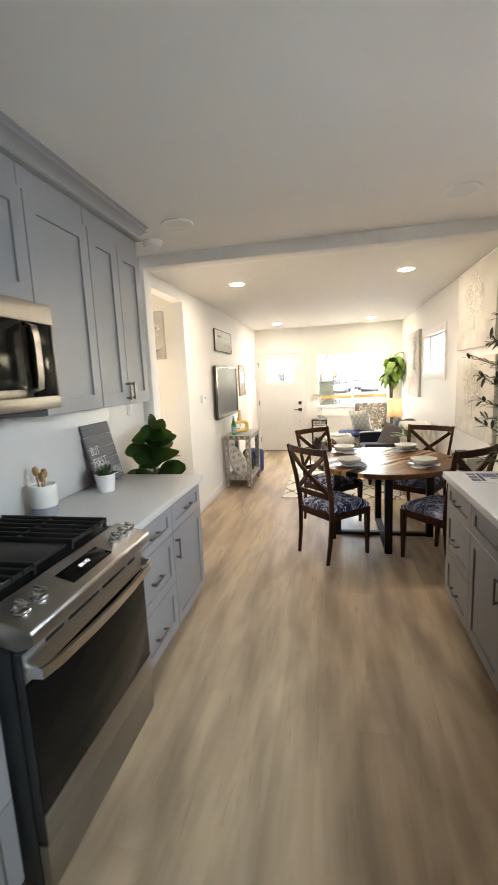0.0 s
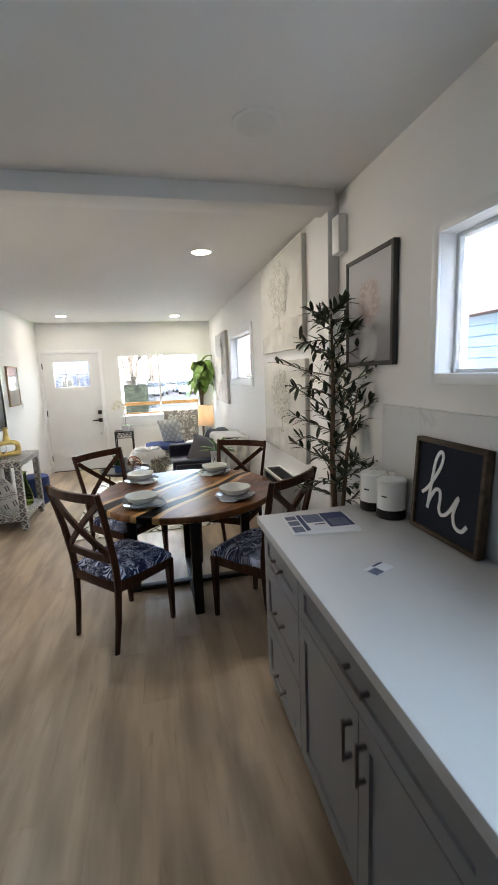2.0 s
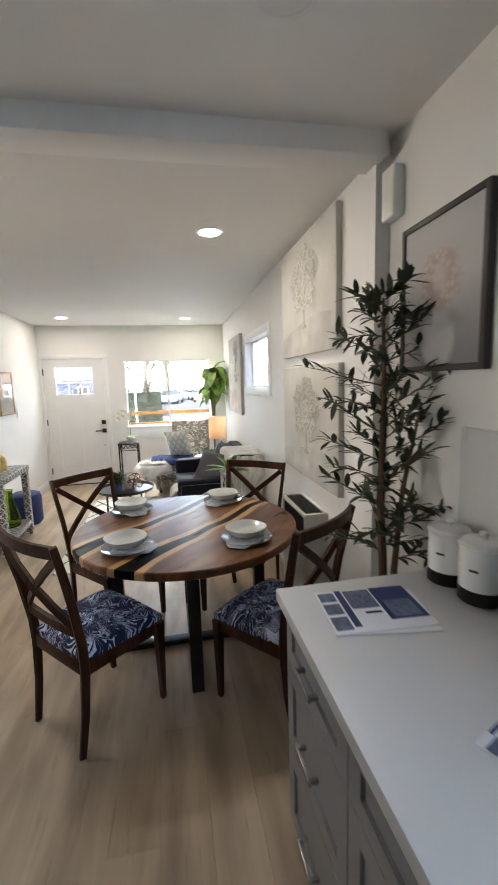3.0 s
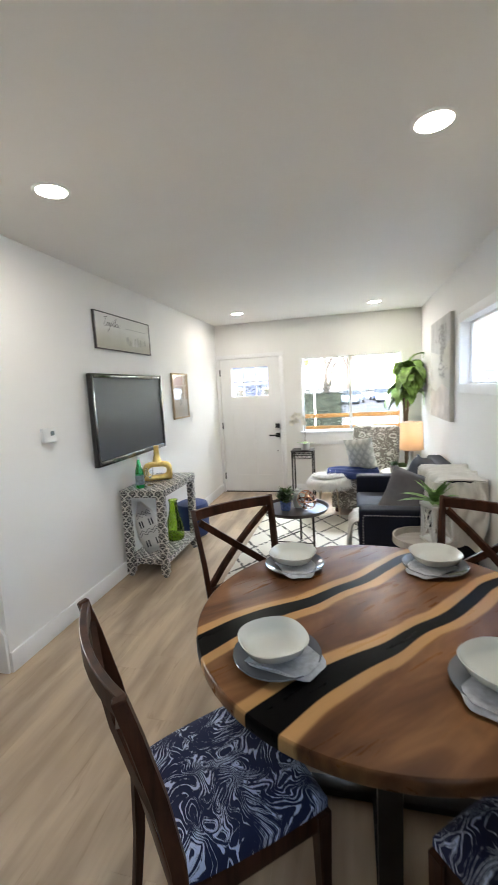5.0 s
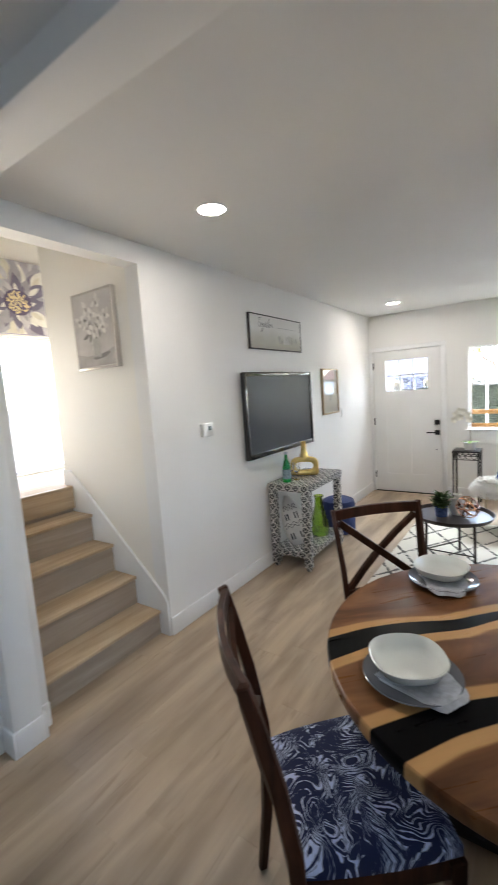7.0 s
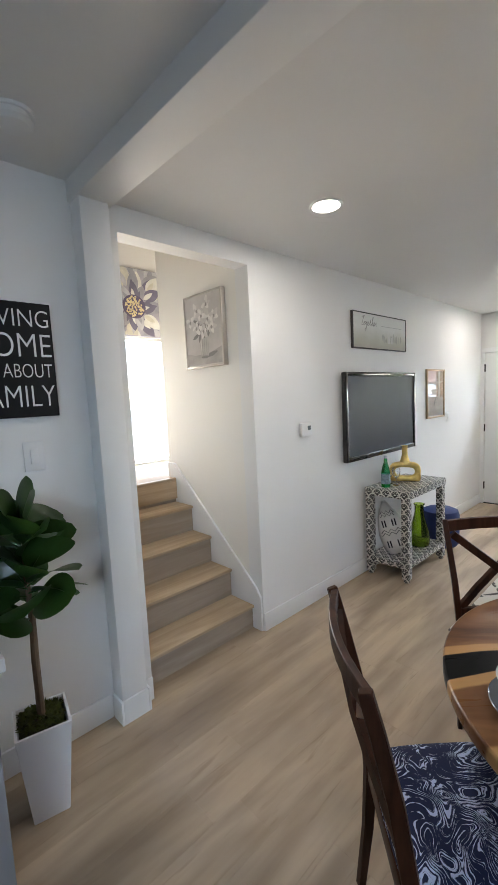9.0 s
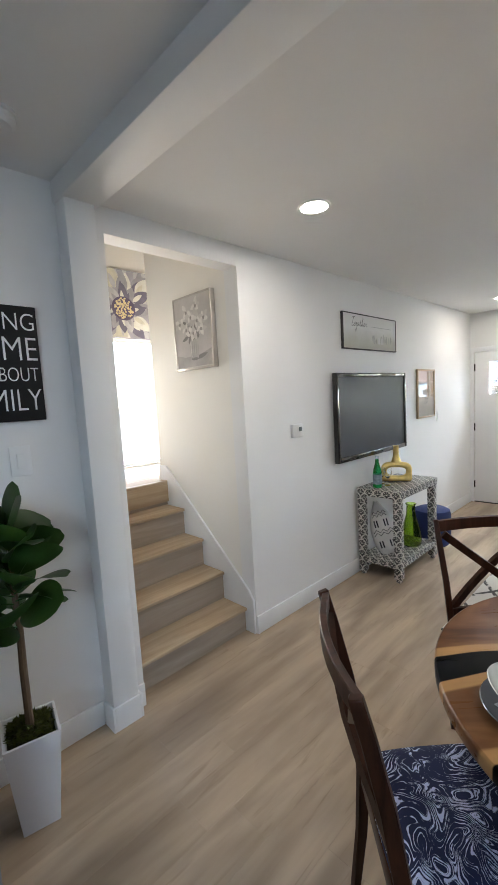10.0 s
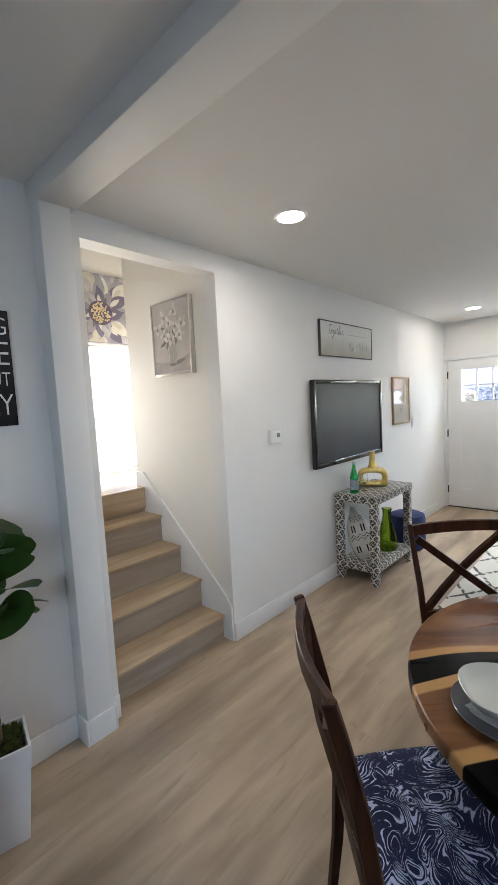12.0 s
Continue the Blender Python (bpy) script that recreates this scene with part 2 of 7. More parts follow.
def lathe(bm, profile, seg=24, at=(0, 0, 0), squash=None):
    """Turns (radius, height) pairs round z; squash maps an angle to a radius factor."""
    rings = []
    for r, z in profile:
        ring = []
        for i in range(seg):
            a = 2 * math.pi * i / seg
            k = r * (squash(a) if squash else 1)
            ring.append(bm.verts.new((at[0] + k * math.cos(a), at[1] + k * math.sin(a), at[2] + z)))
        rings.append(ring)
    for p, q in zip(rings, rings[1:]):
        for i in range(seg):
            bm.faces.new((p[i], p[(i + 1) % seg], q[(i + 1) % seg], q[i]))
    for ring, flip in ((rings[0], True), (rings[-1], False)):
        if (ring[0].co - ring[seg // 2].co).length > 1e-5:
            bm.faces.new(ring[::-1] if flip else ring)
    return bm


def rod(bm, pts, r, seg=8, flat=None):
    """Sweeps a round, or with flat=(w, d) a rectangular, section along points; r may be a list."""
    pts = [Vector(p) for p in pts]
    rs = r if isinstance(r, (list, tuple)) else [r] * len(pts)
    rings, side = [], None
    for i, p in enumerate(pts):
        t = (pts[min(i + 1, len(pts) - 1)] - pts[max(i - 1, 0)]).normalized()
        if side is None:
            side = t.cross(Vector((0, 0, 1)))
            if side.length < 0.05:
                side = Vector((1, 0, 0))
        side = (side - t * side.dot(t)).normalized()
        up = side.cross(t)
        if flat:
            k = rs[i]
            ring = [p + side * a * flat[0] / 2 * k + up * b * flat[1] / 2 * k for a, b in ((1, 1), (-1, 1), (-1, -1), (1, -1))]
        else:
            ring = [p + (side * math.cos(2 * math.pi * j / seg) + up * math.sin(2 * math.pi * j / seg)) * rs[i] for j in range(seg)]
        rings.append([bm.verts.new(v) for v in ring])
    n = len(rings[0])
    for p, q in zip(rings, rings[1:]):
        for j in range(n):
            bm.faces.new((p[j], p[(j + 1) % n], q[(j + 1) % n], q[j]))
    bm.faces.new(rings[0][::-1]), bm.faces.new(rings[-1])
    return bm


def beam(bm, a, b, w, d, up=(0, 0, 1), bev=0.0):
    """A straight bar of section w (sideways) x d (along up) from a to b."""
    a, b = Vector(a), Vector(b)
    t = (b - a).normalized()
    side = t.cross(Vector(up)).normalized()
    u = side.cross(t)
    m = Matrix((side, t, u)).transposed().to_4x4()
    m.translation = (a + b) / 2
    vs = bmesh.ops.create_cube(bm, size=1, matrix=m @ Matrix.Diagonal((w, (b - a).length, d, 1)))["verts"]
    if bev:
        bmesh.ops.bevel(bm, geom=list({e for v in vs for e in v.link_edges}), offset=bev, segments=2, profile=0.5, affect="EDGES")
    return bm


def plate(bm, pts, y0, y1):
    """Extrudes an outline of (x, z) pairs from y0 to y1."""
    a, b = [bm.verts.new((x, y0, z)) for x, z in pts], [bm.verts.new((x, y1, z)) for x, z in pts]
    bm.faces.new(a), bm.faces.new(b[::-1])
    for i in range(len(pts)):
        j = (i + 1) % len(pts)
        bm.faces.new((a[i], b[i], b[j], a[j]))
    return bm


def oval(cx, cz, rx, rz, n=14, turn=0.0):
    c, s = math.cos(radians(turn)), math.sin(radians(turn))
    out = []
    for i in range(n):
        x, z = rx * math.cos(2 * math.pi * i / n), rz * math.sin(2 * math.pi * i / n)
        out.append((cx + x * c - z * s, cz + x * s + z * c))
    return out


def leaf(bm, base, way, length, width, droop=0.3, fold=0.15, up=(0, 0, 1), steps=5, full=0.7, blunt=0.75):
    """A curved leaf blade with a folded midrib."""
    way, p = Vector(way).normalized(), Vector(base)
    side = way.cross(Vector(up))
    if side.length < 0.05:
        side = Vector((1, 0, 0))
    side.normalize()
    rows = []
    for i in range(steps + 1):
        s = i / steps
        w = width * math.sin(math.pi * min(1, max(0.02, s ** full))) ** blunt / 2
        if i == steps:
            w = width * 0.02
        nrm = side.cross(way).normalized()
        rows.append([bm.verts.new(p + side * k * w + nrm * (abs(k) * w * fold)) for k in (-1, 0, 1)])
        p = p + way * (length / steps)
        way = (way + Vector((0, 0, -droop / steps))).normalized()
    for a, b in zip(rows, rows[1:]):
        for j in (0, 1):
            bm.faces.new((a[j], a[j + 1], b[j + 1], b[j]))
    return bm


def cushion(bm, w, h, t, n=10, puff=0.5, at=None):
    """A pillow in the xz plane, thick along y, with pinched corners."""
    m = at or Matrix()
    faces = []
    grid = {}
    for s in (-1, 1):
        for i in range(n + 1):
            for j in range(n + 1):
                x, z = 2 * i / n - 1, 2 * j / n - 1
                edge = i in (0, n) or j in (0, n)
                if edge and s == 1:
                    grid[s, i, j] = grid[-1, i, j]
                    continue
                k = (1 - x ** 4) * (1 - z ** 4)
                pin = 1 - 0.07 * (abs(x) ** 2 + abs(z) ** 2) * (1 - min(abs(x), abs(z)))
                co = Vector((x * w / 2 * pin, s * t / 2 * k ** puff, z * h / 2 * pin))
                grid[s, i, j] = bm.verts.new(m @ co)
        for i in range(n):
            for j in range(n):
                q = (grid[s, i, j], grid[s, i + 1, j], grid[s, i + 1, j + 1], grid[s, i, j + 1])
                bm.faces.new(q if s == -1 else q[::-1])
    return bm


def thing(name, label, category, group="", m=None, kind=""):
    ob = new(name)
    ob.empty_display_size = 0.1
    if m is not None:
        ob.matrix_basis = m
    return tagged(ob, label, category, group, kind)


def mesh_of(name, bm, material, smooth=35):
    bmesh.ops.recalc_face_normals(bm, faces=bm.faces)
    me = bpy.data.meshes.new(name)
    bm.to_mesh(me)
    bm.free()
    me.materials.append(material)
    if smooth:
        me.polygons.foreach_set("use_smooth", [True] * len(me.polygons))
        me.set_sharp_from_angle(angle=radians(smooth))
    return me


def part(name, bm, material, parent=None, label="", m=None, smooth=35):
    """Links a bmesh as one mesh object under a thing or a part."""
    ob = new(name, mesh_of(name, bm, material, smooth))
    ob.parent = parent
    if m is not None:
        ob.matrix_basis = m
    if label:
        ob["label"] = label
    return ob


def solid(name, bm, material, label, category, kind="", group="", m=None, smooth=35):
    """A thing that is one mesh."""
    return tagged(part(name, bm, material, None, "", m, smooth), label, category, group, kind)


def lettering(name, body, size, material, parent, m, depth=0.0015, shear=0.0, fit=0.0, thin=0.0):
    """Raised letters in the built-in font, in the local xz plane, facing -y."""
    cu = bpy.data.curves.new(name, "FONT")
    cu.body, cu.size, cu.extrude, cu.shear, cu.offset = body, size, depth, shear, -size * thin
    cu.align_x, cu.align_y = "CENTER", "CENTER"
    tmp = bpy.data.objects.new(name, cu)
    scene.collection.objects.link(tmp)
    me = bpy.data.meshes.new_from_object(tmp.evaluated_get(bpy.context.evaluated_depsgraph_get()))
    bpy.data.objects.remove(tmp)
    xs = [v.co.x for v in me.vertices]
    k = fit / (max(xs) - min(xs)) if fit else 1
    me.materials.clear()
    me.materials.append(material)
    ob = new(name, me)
    ob.parent = parent
    ob.matrix_basis = m @ pose(0, 0, 0, 90, 0, 0) @ Matrix.Diagonal((k, 1, 1, 1))
    return ob

# ---- the shell of the house ----
XL, XR, XKL, XKR, YF, YB = -1.31, 1.61, -1.35, 1.68, 8.93, -1.9
ZC, ZK = 2.55, 2.61
STEP_Z = (0.17, 0.371, 0.572, 0.773, 0.973)
STEP_X = (-1.395, -1.612, -1.829, -2.046, -2.263)
YS0, YS1, XU = 3.79, 4.64, -3.2


def pierced(name, along, lo, hi, z0, z1, near, far, holes, material=None, label="plain white painted wall"):
    """A wall along x or y from lo to hi, between the planes near and far, with holes (a, b, z0, z1) through it."""
    bm = bmesh.new()
    cuts = sorted({lo, hi, *[h[0] for h in holes], *[h[1] for h in holes]})
    for a, b in zip(cuts, cuts[1:]):
        free, z = [(z0, z1)], z0
        for h in sorted([h for h in holes if h[0] <= a and h[1] >= b], key=lambda h: h[2]):
            free = [(p, q) for p, q in free[:-1]] + [(free[-1][0], h[2]), (h[3], z1)]
        for p, q in free:
            if q - p > 1e-4:
                if along == "x":
                    box(bm, (a, min(near, far), p), (b, max(near, far), q))
                else:
                    box(bm, (min(near, far), a, p), (max(near, far), b, q))
    bmesh.ops.remove_doubles(bm, verts=bm.verts, dist=1e-5)
    seen = {}
    for f in bm.faces:
        seen.setdefault(tuple(round(c, 4) for c in f.calc_center_median()), []).append(f)
    bmesh.ops.delete(bm, geom=[f for fs in seen.values() if len(fs) > 1 for f in fs], context="FACES")
    return solid(name, bm, material or WALL, label, "wall", "structure", smooth=0)


WIN = (-0.02, 1.36, 0.92, 1.985)
DOOR = (-1.262, -0.352, 0.0, 2.04)
SIDE = (5.69, 6.83, 1.53, 2.06)
# kitchen window stretched towards y 0.55, out of view, to let in more light
KWIN = (0.55, 2.70, 1.57, 2.11)
pierced("wall_front", "x", XL - 0.12, 1.80, -0.3, 2.75, YF, YF + 0.14, [DOOR, WIN])
pierced("wall_right_living", "y", 3.63, YF, -0.3, 2.75, XR, XR + 0.16, [SIDE])
pierced("wall_right_kitchen", "y", YB - 0.12, 3.63, -0.3, 2.75, XKR, XKR + 0.14, [KWIN])
pierced("wall_left_living", "y", 3.69, YF, -0.3, 2.75, XL, XL - 0.12, [(3.772, YS1, -0.3, 2.425)])
pierced("wall_left_kitchen", "y", YB - 0.12, 3.69, -0.3, 2.75, XKL, XKL - 0.12, [])
pierced("wall_back", "x", XKL - 0.12, XKR + 0.14, -0.3, 2.75, YB, YB - 0.12, [])
solid("ceiling_living", slab((XL - 0.12, 3.70, ZC), (XR + 0.16, YF + 0.14, ZC + 0.2)), CEIL, "smooth off-white painted ceiling", "ceiling", "structure")
solid("ceiling_kitchen", slab((XKL - 0.12, YB, ZK), (XKR + 0.14, 3.70, ZK + 0.2)), CEIL, "smooth off-white painted ceiling", "ceiling", "structure")
solid("ceiling_beam", slab((-1.36, 3.56, 2.515), (XR + 0.02, 3.735, 2.64), 0.006), WALL, "white boxed beam across the ceiling", "beam", "structure")
post = solid("wall_post", slab((-1.36, 3.572, 0.0), (-1.25, 3.71, 2.52), 0.005), WALL, "white boxed post beside the stair opening", "post", "structure")

# the stairwell and the landing above it
pierced("wall_stair_right", "x", -2.36, XL - 0.12, -0.3, 3.5, YS1, YS1 + 0.12, [], STAIR_WALL, "cream painted stair wall")
pierced("wall_stair_left", "x", XU - 0.12, XL - 0.121, -0.3, 3.5, YS0 - 0.018, YS0 - 0.10, [], STAIR_WALL, "cream painted stair wall")
UPWIN = (4.15, 6.1, 0.985, 2.25)
pierced("wall_landing_far", "y", YS0, 6.6, 0.7, 3.5, XU, XU - 0.12, [UPWIN], STAIR_WALL, "cream wall of the upper landing")
pierced("wall_landing_end", "x", XU, -1.43, 0.7, 3.5, 6.6, 6.72, [], STAIR_WALL, "cream wall of the upper landing")
pierced("wall_landing_inner", "y", YS1 + 0.12, 6.6, 0.7, 3.5, -2.24, -2.36, [], STAIR_WALL, "cream wall of the upper landing")
solid("ceiling_landing", slab((XU - 0.12, YS0 - 0.1, 3.5), (-1.19, 6.72, 3.6)), CEIL, "white ceiling over the stairs", "ceiling", "structure")
pierced("wall_stair_over", "y", YS0, YS1, 2.75, 3.5, XL, XL - 0.12, [], STAIR_WALL, "cream wall over the stair opening")
landing = solid("floor_landing", slab((XU, YS0, 0.80), (STEP_X[4] + 0.012, 6.6, STEP_Z[4]), 0.004), STAIR_OAK, "pale oak landing floor", "floor", "structure")

stairs = thing("staircase", "pale oak stairs with five grey-brown risers, toned darker for shade", "stairs", kind="structure")
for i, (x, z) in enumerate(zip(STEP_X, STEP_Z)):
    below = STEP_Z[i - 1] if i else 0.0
    part("riser", slab((x - 0.03, YS0 + 0.003, below), (x - 0.008, YS1 - 0.016, z - 0.022)), SHADED_RISER, stairs)
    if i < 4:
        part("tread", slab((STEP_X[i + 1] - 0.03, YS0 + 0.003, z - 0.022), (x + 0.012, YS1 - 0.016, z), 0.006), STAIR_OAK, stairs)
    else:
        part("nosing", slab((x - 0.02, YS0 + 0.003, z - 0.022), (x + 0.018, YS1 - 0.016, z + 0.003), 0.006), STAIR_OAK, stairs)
skirt = bmesh.new()
run = (STEP_Z[4] - STEP_Z[0]) / (STEP_X[0] - STEP_X[4])
plate(skirt, [(-1.318, 0.0), (-1.318, 0.235), (-1.36, 0.30), (STEP_X[4], STEP_Z[4] + 0.12), (-2.36, STEP_Z[4] + 0.12), (-2.36, STEP_Z[4] - 0.1), (STEP_X[4], STEP_Z[4] - 0.25), (-1.42, 0.0)], YS1 - 0.015, YS1 - 0.0005)
solid("stair_skirting", skirt, TRIM, "white sloping skirting board beside the stairs", "skirting", "structure")

def skirting(x0, y0, x1, y1, nx, ny):
    """A baseboard along a wall line, 13 mm thick towards (nx, ny)."""
    lo = (min(x0, x1, x0 + nx * 0.013, x1 + nx * 0.013), min(y0, y1, y0 + ny * 0.013, y1 + ny * 0.013), 0)
    hi = (max(x0, x1, x0 + nx * 0.013, x1 + nx * 0.013), max(y0, y1, y0 + ny * 0.013, y1 + ny * 0.013), 0.125)
    solid("baseboard", slab(lo, hi, 0.003), TRIM, "plain white baseboard", "baseboard", "structure")


skirting(XL, YS1 + 0.0, XL, YF, 1, 0)
skirting(XKL, 3.0, XKL, 3.559, 1, 0)
skirting(-1.25, 3.572, -1.25, 3.71, 1, 0)
skirting(-1.337, 3.572, -1.237, 3.572, 0, -1)
skirting(-1.297, 3.71, -1.237, 3.71, 0, 1)
skirting(-1.31, 3.71, -1.31, 3.772, 1, 0)
skirting(DOOR[1] + 0.07, YF, XR, YF, 0, -1)
skirting(XR, 3.64, XR, YF - 0.013, -1, 0)
skirting(XKR, 3.08, XKR, 3.62, -1, 0)

# front door
door = thing("door_1", "white panelled front door with a six-pane top light, closed", "door", kind="structure")
bm = bmesh.new()
x0, x1, z0, z1 = DOOR[0] + 0.004, DOOR[1] - 0.004, 0.012, DOOR[3] - 0.004
gx0, gx1, gz0, gz1 = -1.085, -0.52, 1.475, 1.905
ya, yb = YF + 0.012, YF + 0.056
for lo, hi in (((x0, z0), (gx0, z1)), ((gx1, z0), (x1, z1)), ((gx0, gz1), (gx1, z1)), ((gx0, 1.20), (gx1, gz0)), ((gx0, z0), (gx1, 0.27)), ((-0.86, 0.27), (-0.745, 1.20))):
    box(bm, (lo[0], ya, lo[1]), (hi[0], yb, hi[1]))
for a, b in ((gx0, -0.86), (-0.745, gx1)):
    box(bm, (a - 0.002, ya + 0.006, 0.268), (b + 0.002, yb - 0.012, 1.202))
leafpart = part("door_leaf", bm, DOORP, door)
bm = bmesh.new()
for k in (1, 2):
    cx = gx0 + (gx1 - gx0) * k / 3
    box(bm, (cx - 0.008, ya + 0.006, gz0), (cx + 0.008, yb - 0.006, gz1))
box(bm, (gx0, ya + 0.007, (gz0 + gz1) / 2 - 0.008), (gx1, yb - 0.007, (gz0 + gz1) / 2 + 0.008))
part("glazing_bars", bm, DOORP, door)
part("pane", slab((gx0, YF + 0.030, gz0), (gx1, YF + 0.035, gz1)), PANE, door).visible_shadow = False
for z in (0.25, 1.04, 1.84):
    part("hinge", slab((DOOR[0] - 0.006, YF - 0.006, z - 0.05), (DOOR[0] + 0.01, YF + 0.012, z + 0.05), 0.002), BLACKSTEEL, door, "black door hinge")
part("deadbolt", slab((-0.435, YF - 0.016, 0.985), (-0.37, YF + 0.012, 1.05), 0.004), BLACKSTEEL, door, "square black deadbolt plate")
bm = slab((-0.435, YF - 0.012, 0.845), (-0.37, YF + 0.012, 0.91), 0.004)
box(bm, (-0.41, YF - 0.05, 0.872), (-0.395, YF - 0.012, 0.886), 0.002)
box(bm, (-0.53, YF - 0.056, 0.870), (-0.393, YF - 0.042, 0.888), 0.003)
part("door_handle", bm, BLACKSTEEL, door, "black lever handle")
part("doorstop_stud", slab((-0.422, YF - 0.006, 0.63), (-0.408, YF + 0.012, 0.644), 0.002), BLACKSTEEL, door)
bm = bmesh.new()
box(bm, (DOOR[0] - 0.05, YF - 0.012, 0), (DOOR[0] - 0.003, YF + 0.0, DOOR[3] + 0.003), 0.002)
box(bm, (DOOR[1] + 0.003, YF - 0.012, 0), (DOOR[1] + 0.07, YF + 0.0, DOOR[3] + 0.003), 0.002)
box(bm, (DOOR[0] - 0.05, YF - 0.012, DOOR[3] + 0.003), (DOOR[1] + 0.07, YF + 0.0, DOOR[3] + 0.06), 0.002)
solid("door_casing", bm, TRIM, "white door casing round the front door", "trim", "structure")
solid("threshold", slab((DOOR[0], YF - 0.01, 0.0), (DOOR[1], YF + 0.14, 0.011), 0.003), BLACKSTEEL, "dark metal door threshold", "threshold", "structure")


def window(name, label, along, a, b, z0, z1, face, out, mullions, trim, sill=True):
    """A framed window in a wall; face is the inner wall plane, out the sign of the way out, along the wall's axis."""
    win = thing(name, label, "window", kind="structure")

    def bx(bm, p, q, d0, d1, zz0, zz1, bev=0.002):
        d0, d1 = sorted((face + out * d0, face + out * d1))
        if along == "x":
            return box(bm, (p, d0, zz0), (q, d1, zz1), bev)
        return box(bm, (d0, p, zz0), (d1, q, zz1), bev)

    bm, w = bmesh.new(), 0.016
    bx(bm, a, a + w, 0.07, 0.115, z0, z1), bx(bm, b - w, b, 0.07, 0.115, z0, z1)
    bx(bm, a + w, b - w, 0.07, 0.115, z0, z0 + w), bx(bm, a + w, b - w, 0.07, 0.115, z1 - w, z1)
    for c in mullions:
        bx(bm, c - 0.018, c + 0.018, 0.062, 0.112, z0 + w, z1 - w)
    part("window_frame", bm, WHITEPLASTIC, win)
    edges = [a + w] + [e for c in mullions for e in (c - 0.018, c + 0.018)] + [b - w]
    for p, q in zip(edges[::2], edges[1::2]):
        part("pane", bx(bmesh.new(), p, q, 0.088, 0.093, z0 + w, z1 - w, 0), PANE, win).visible_shadow = False
    if trim:
        bm = bmesh.new()
        bx(bm, a - trim, a, -0.014, 0.0, z0 - trim, z1 + trim), bx(bm, b, b + trim, -0.014, 0.0, z0 - trim, z1 + trim)
        bx(bm, a, b, -0.014, 0.0, z1, z1 + trim), bx(bm, a, b, -0.014, 0.0, z0 - trim, z0)
        part("window_casing", bm, TRIM, win)
    elif sill:
        bm = bmesh.new()
        bx(bm, a - 0.04, b + 0.04, -0.03, 0.065, z0 - 0.022, z0 - 0.001, 0.004)
        bx(bm, a - 0.02, b + 0.02, -0.014, 0.0, z0 - 0.20, z0 - 0.022)
        part("window_sill", bm, TRIM, win)
    return win


window("window_1", "wide white two-pane window facing the street", "x", *WIN, YF, 1, [0.665], 0)
window("window_2", "small high white-framed side window", "y", *SIDE, XR, 1, [], 0.075)
window("window_3", "white-framed kitchen window above the counter, near pane added", "y", *KWIN, XKR, 1, [1.625], 0.04)
win = window("window_4", "tall bright landing window", "y", *UPWIN, XU, -1, [], 0, False)

# floor of planks, the joints running along the house
floor = solid("floor", slab((XKL - 0.1, YB, -0.25), (XR + 0.1, YF + 0.12, -0.012)), GREYPLASTIC, "pale oak plank floor", "floor", "structure")


def downlight(x, y, z, lit=True):
    lamp = thing("ceiling_light", "lit round recessed ceiling light with white rim" if lit else "unlit flat round ceiling light with white rim", "ceiling light", "recessed ceiling lights", Matrix.Translation((x, y, z)))
    r = 0.085 if lit else 0.105
    part("rim", lathe(bmesh.new(), [(r * 0.80, -0.001), (r * 0.80, -0.006), (r * 0.97, -0.007), (r, -0.003), (r, 0.0)], 40), WHITEPLASTIC, lamp)
    part("diffuser", lathe(bmesh.new(), [(0.0, -0.005), (r * 0.80, -0.004), (r * 0.80, -0.001), (0, -0.001)], 40), LED if lit else LENS, lamp, "glowing white diffuser" if lit else "")
    if lit:
        li = bpy.data.lights.new("recessed_lamp", "AREA")
        li.shape, li.size, li.energy, li.color = "DISK", 0.13, 0.34, (1.0, 0.94, 0.87)
        ob = new("recessed_lamp", li)
        ob.matrix_world = look((x, y, z - 0.012), (x, y, 0))
        ob.rotation_euler = (0, 0, 0)
        ob.location = (x, y, z - 0.012)


for x, y in ((-0.685, 4.61), (0.984, 4.63), (-0.73, 8.12), (0.965, 8.2)):
    downlight(x, y, ZC)
downlight(1.03, 3.01, ZK, False)
downlight(-0.72, 2.99, ZK, False)
downlight(0.15, 0.2, ZK, False)

# daylight at the panes that face open sky, plus fill at the kitchen's added pane
for name, at, toward, wide, high, watts, tint in (
    ("kitchen_window_daylight", (XKR + 0.06, 1.08, 1.84), (-0.5, 1.7, 0.7), 1.0, 0.5, 0.9, (0.58, 0.80, 1.0)),
    ("front_window_daylight", (0.42, YF + 0.95, 2.66), (1.0, 5.0, 0.6), 1.9, 0.6, 10.5, (0.86, 0.94, 1.0)),
    ("landing_window_daylight", (XU - 0.03, 5.12, 1.62), (9, 5.12, 1.62), 1.9, 1.22, 1.9, (1.0, 0.87, 0.70)),
):
    li = bpy.data.lights.new(name, "AREA")
    li.shape, li.size, li.size_y, li.energy, li.color = "RECTANGLE", wide, high, watts, tint
    li.spread = radians({"k": 115, "f": 102, "l": 95}[name[0]])
    new(name, li).matrix_world = look(at, toward)

# ---- kitchen ----


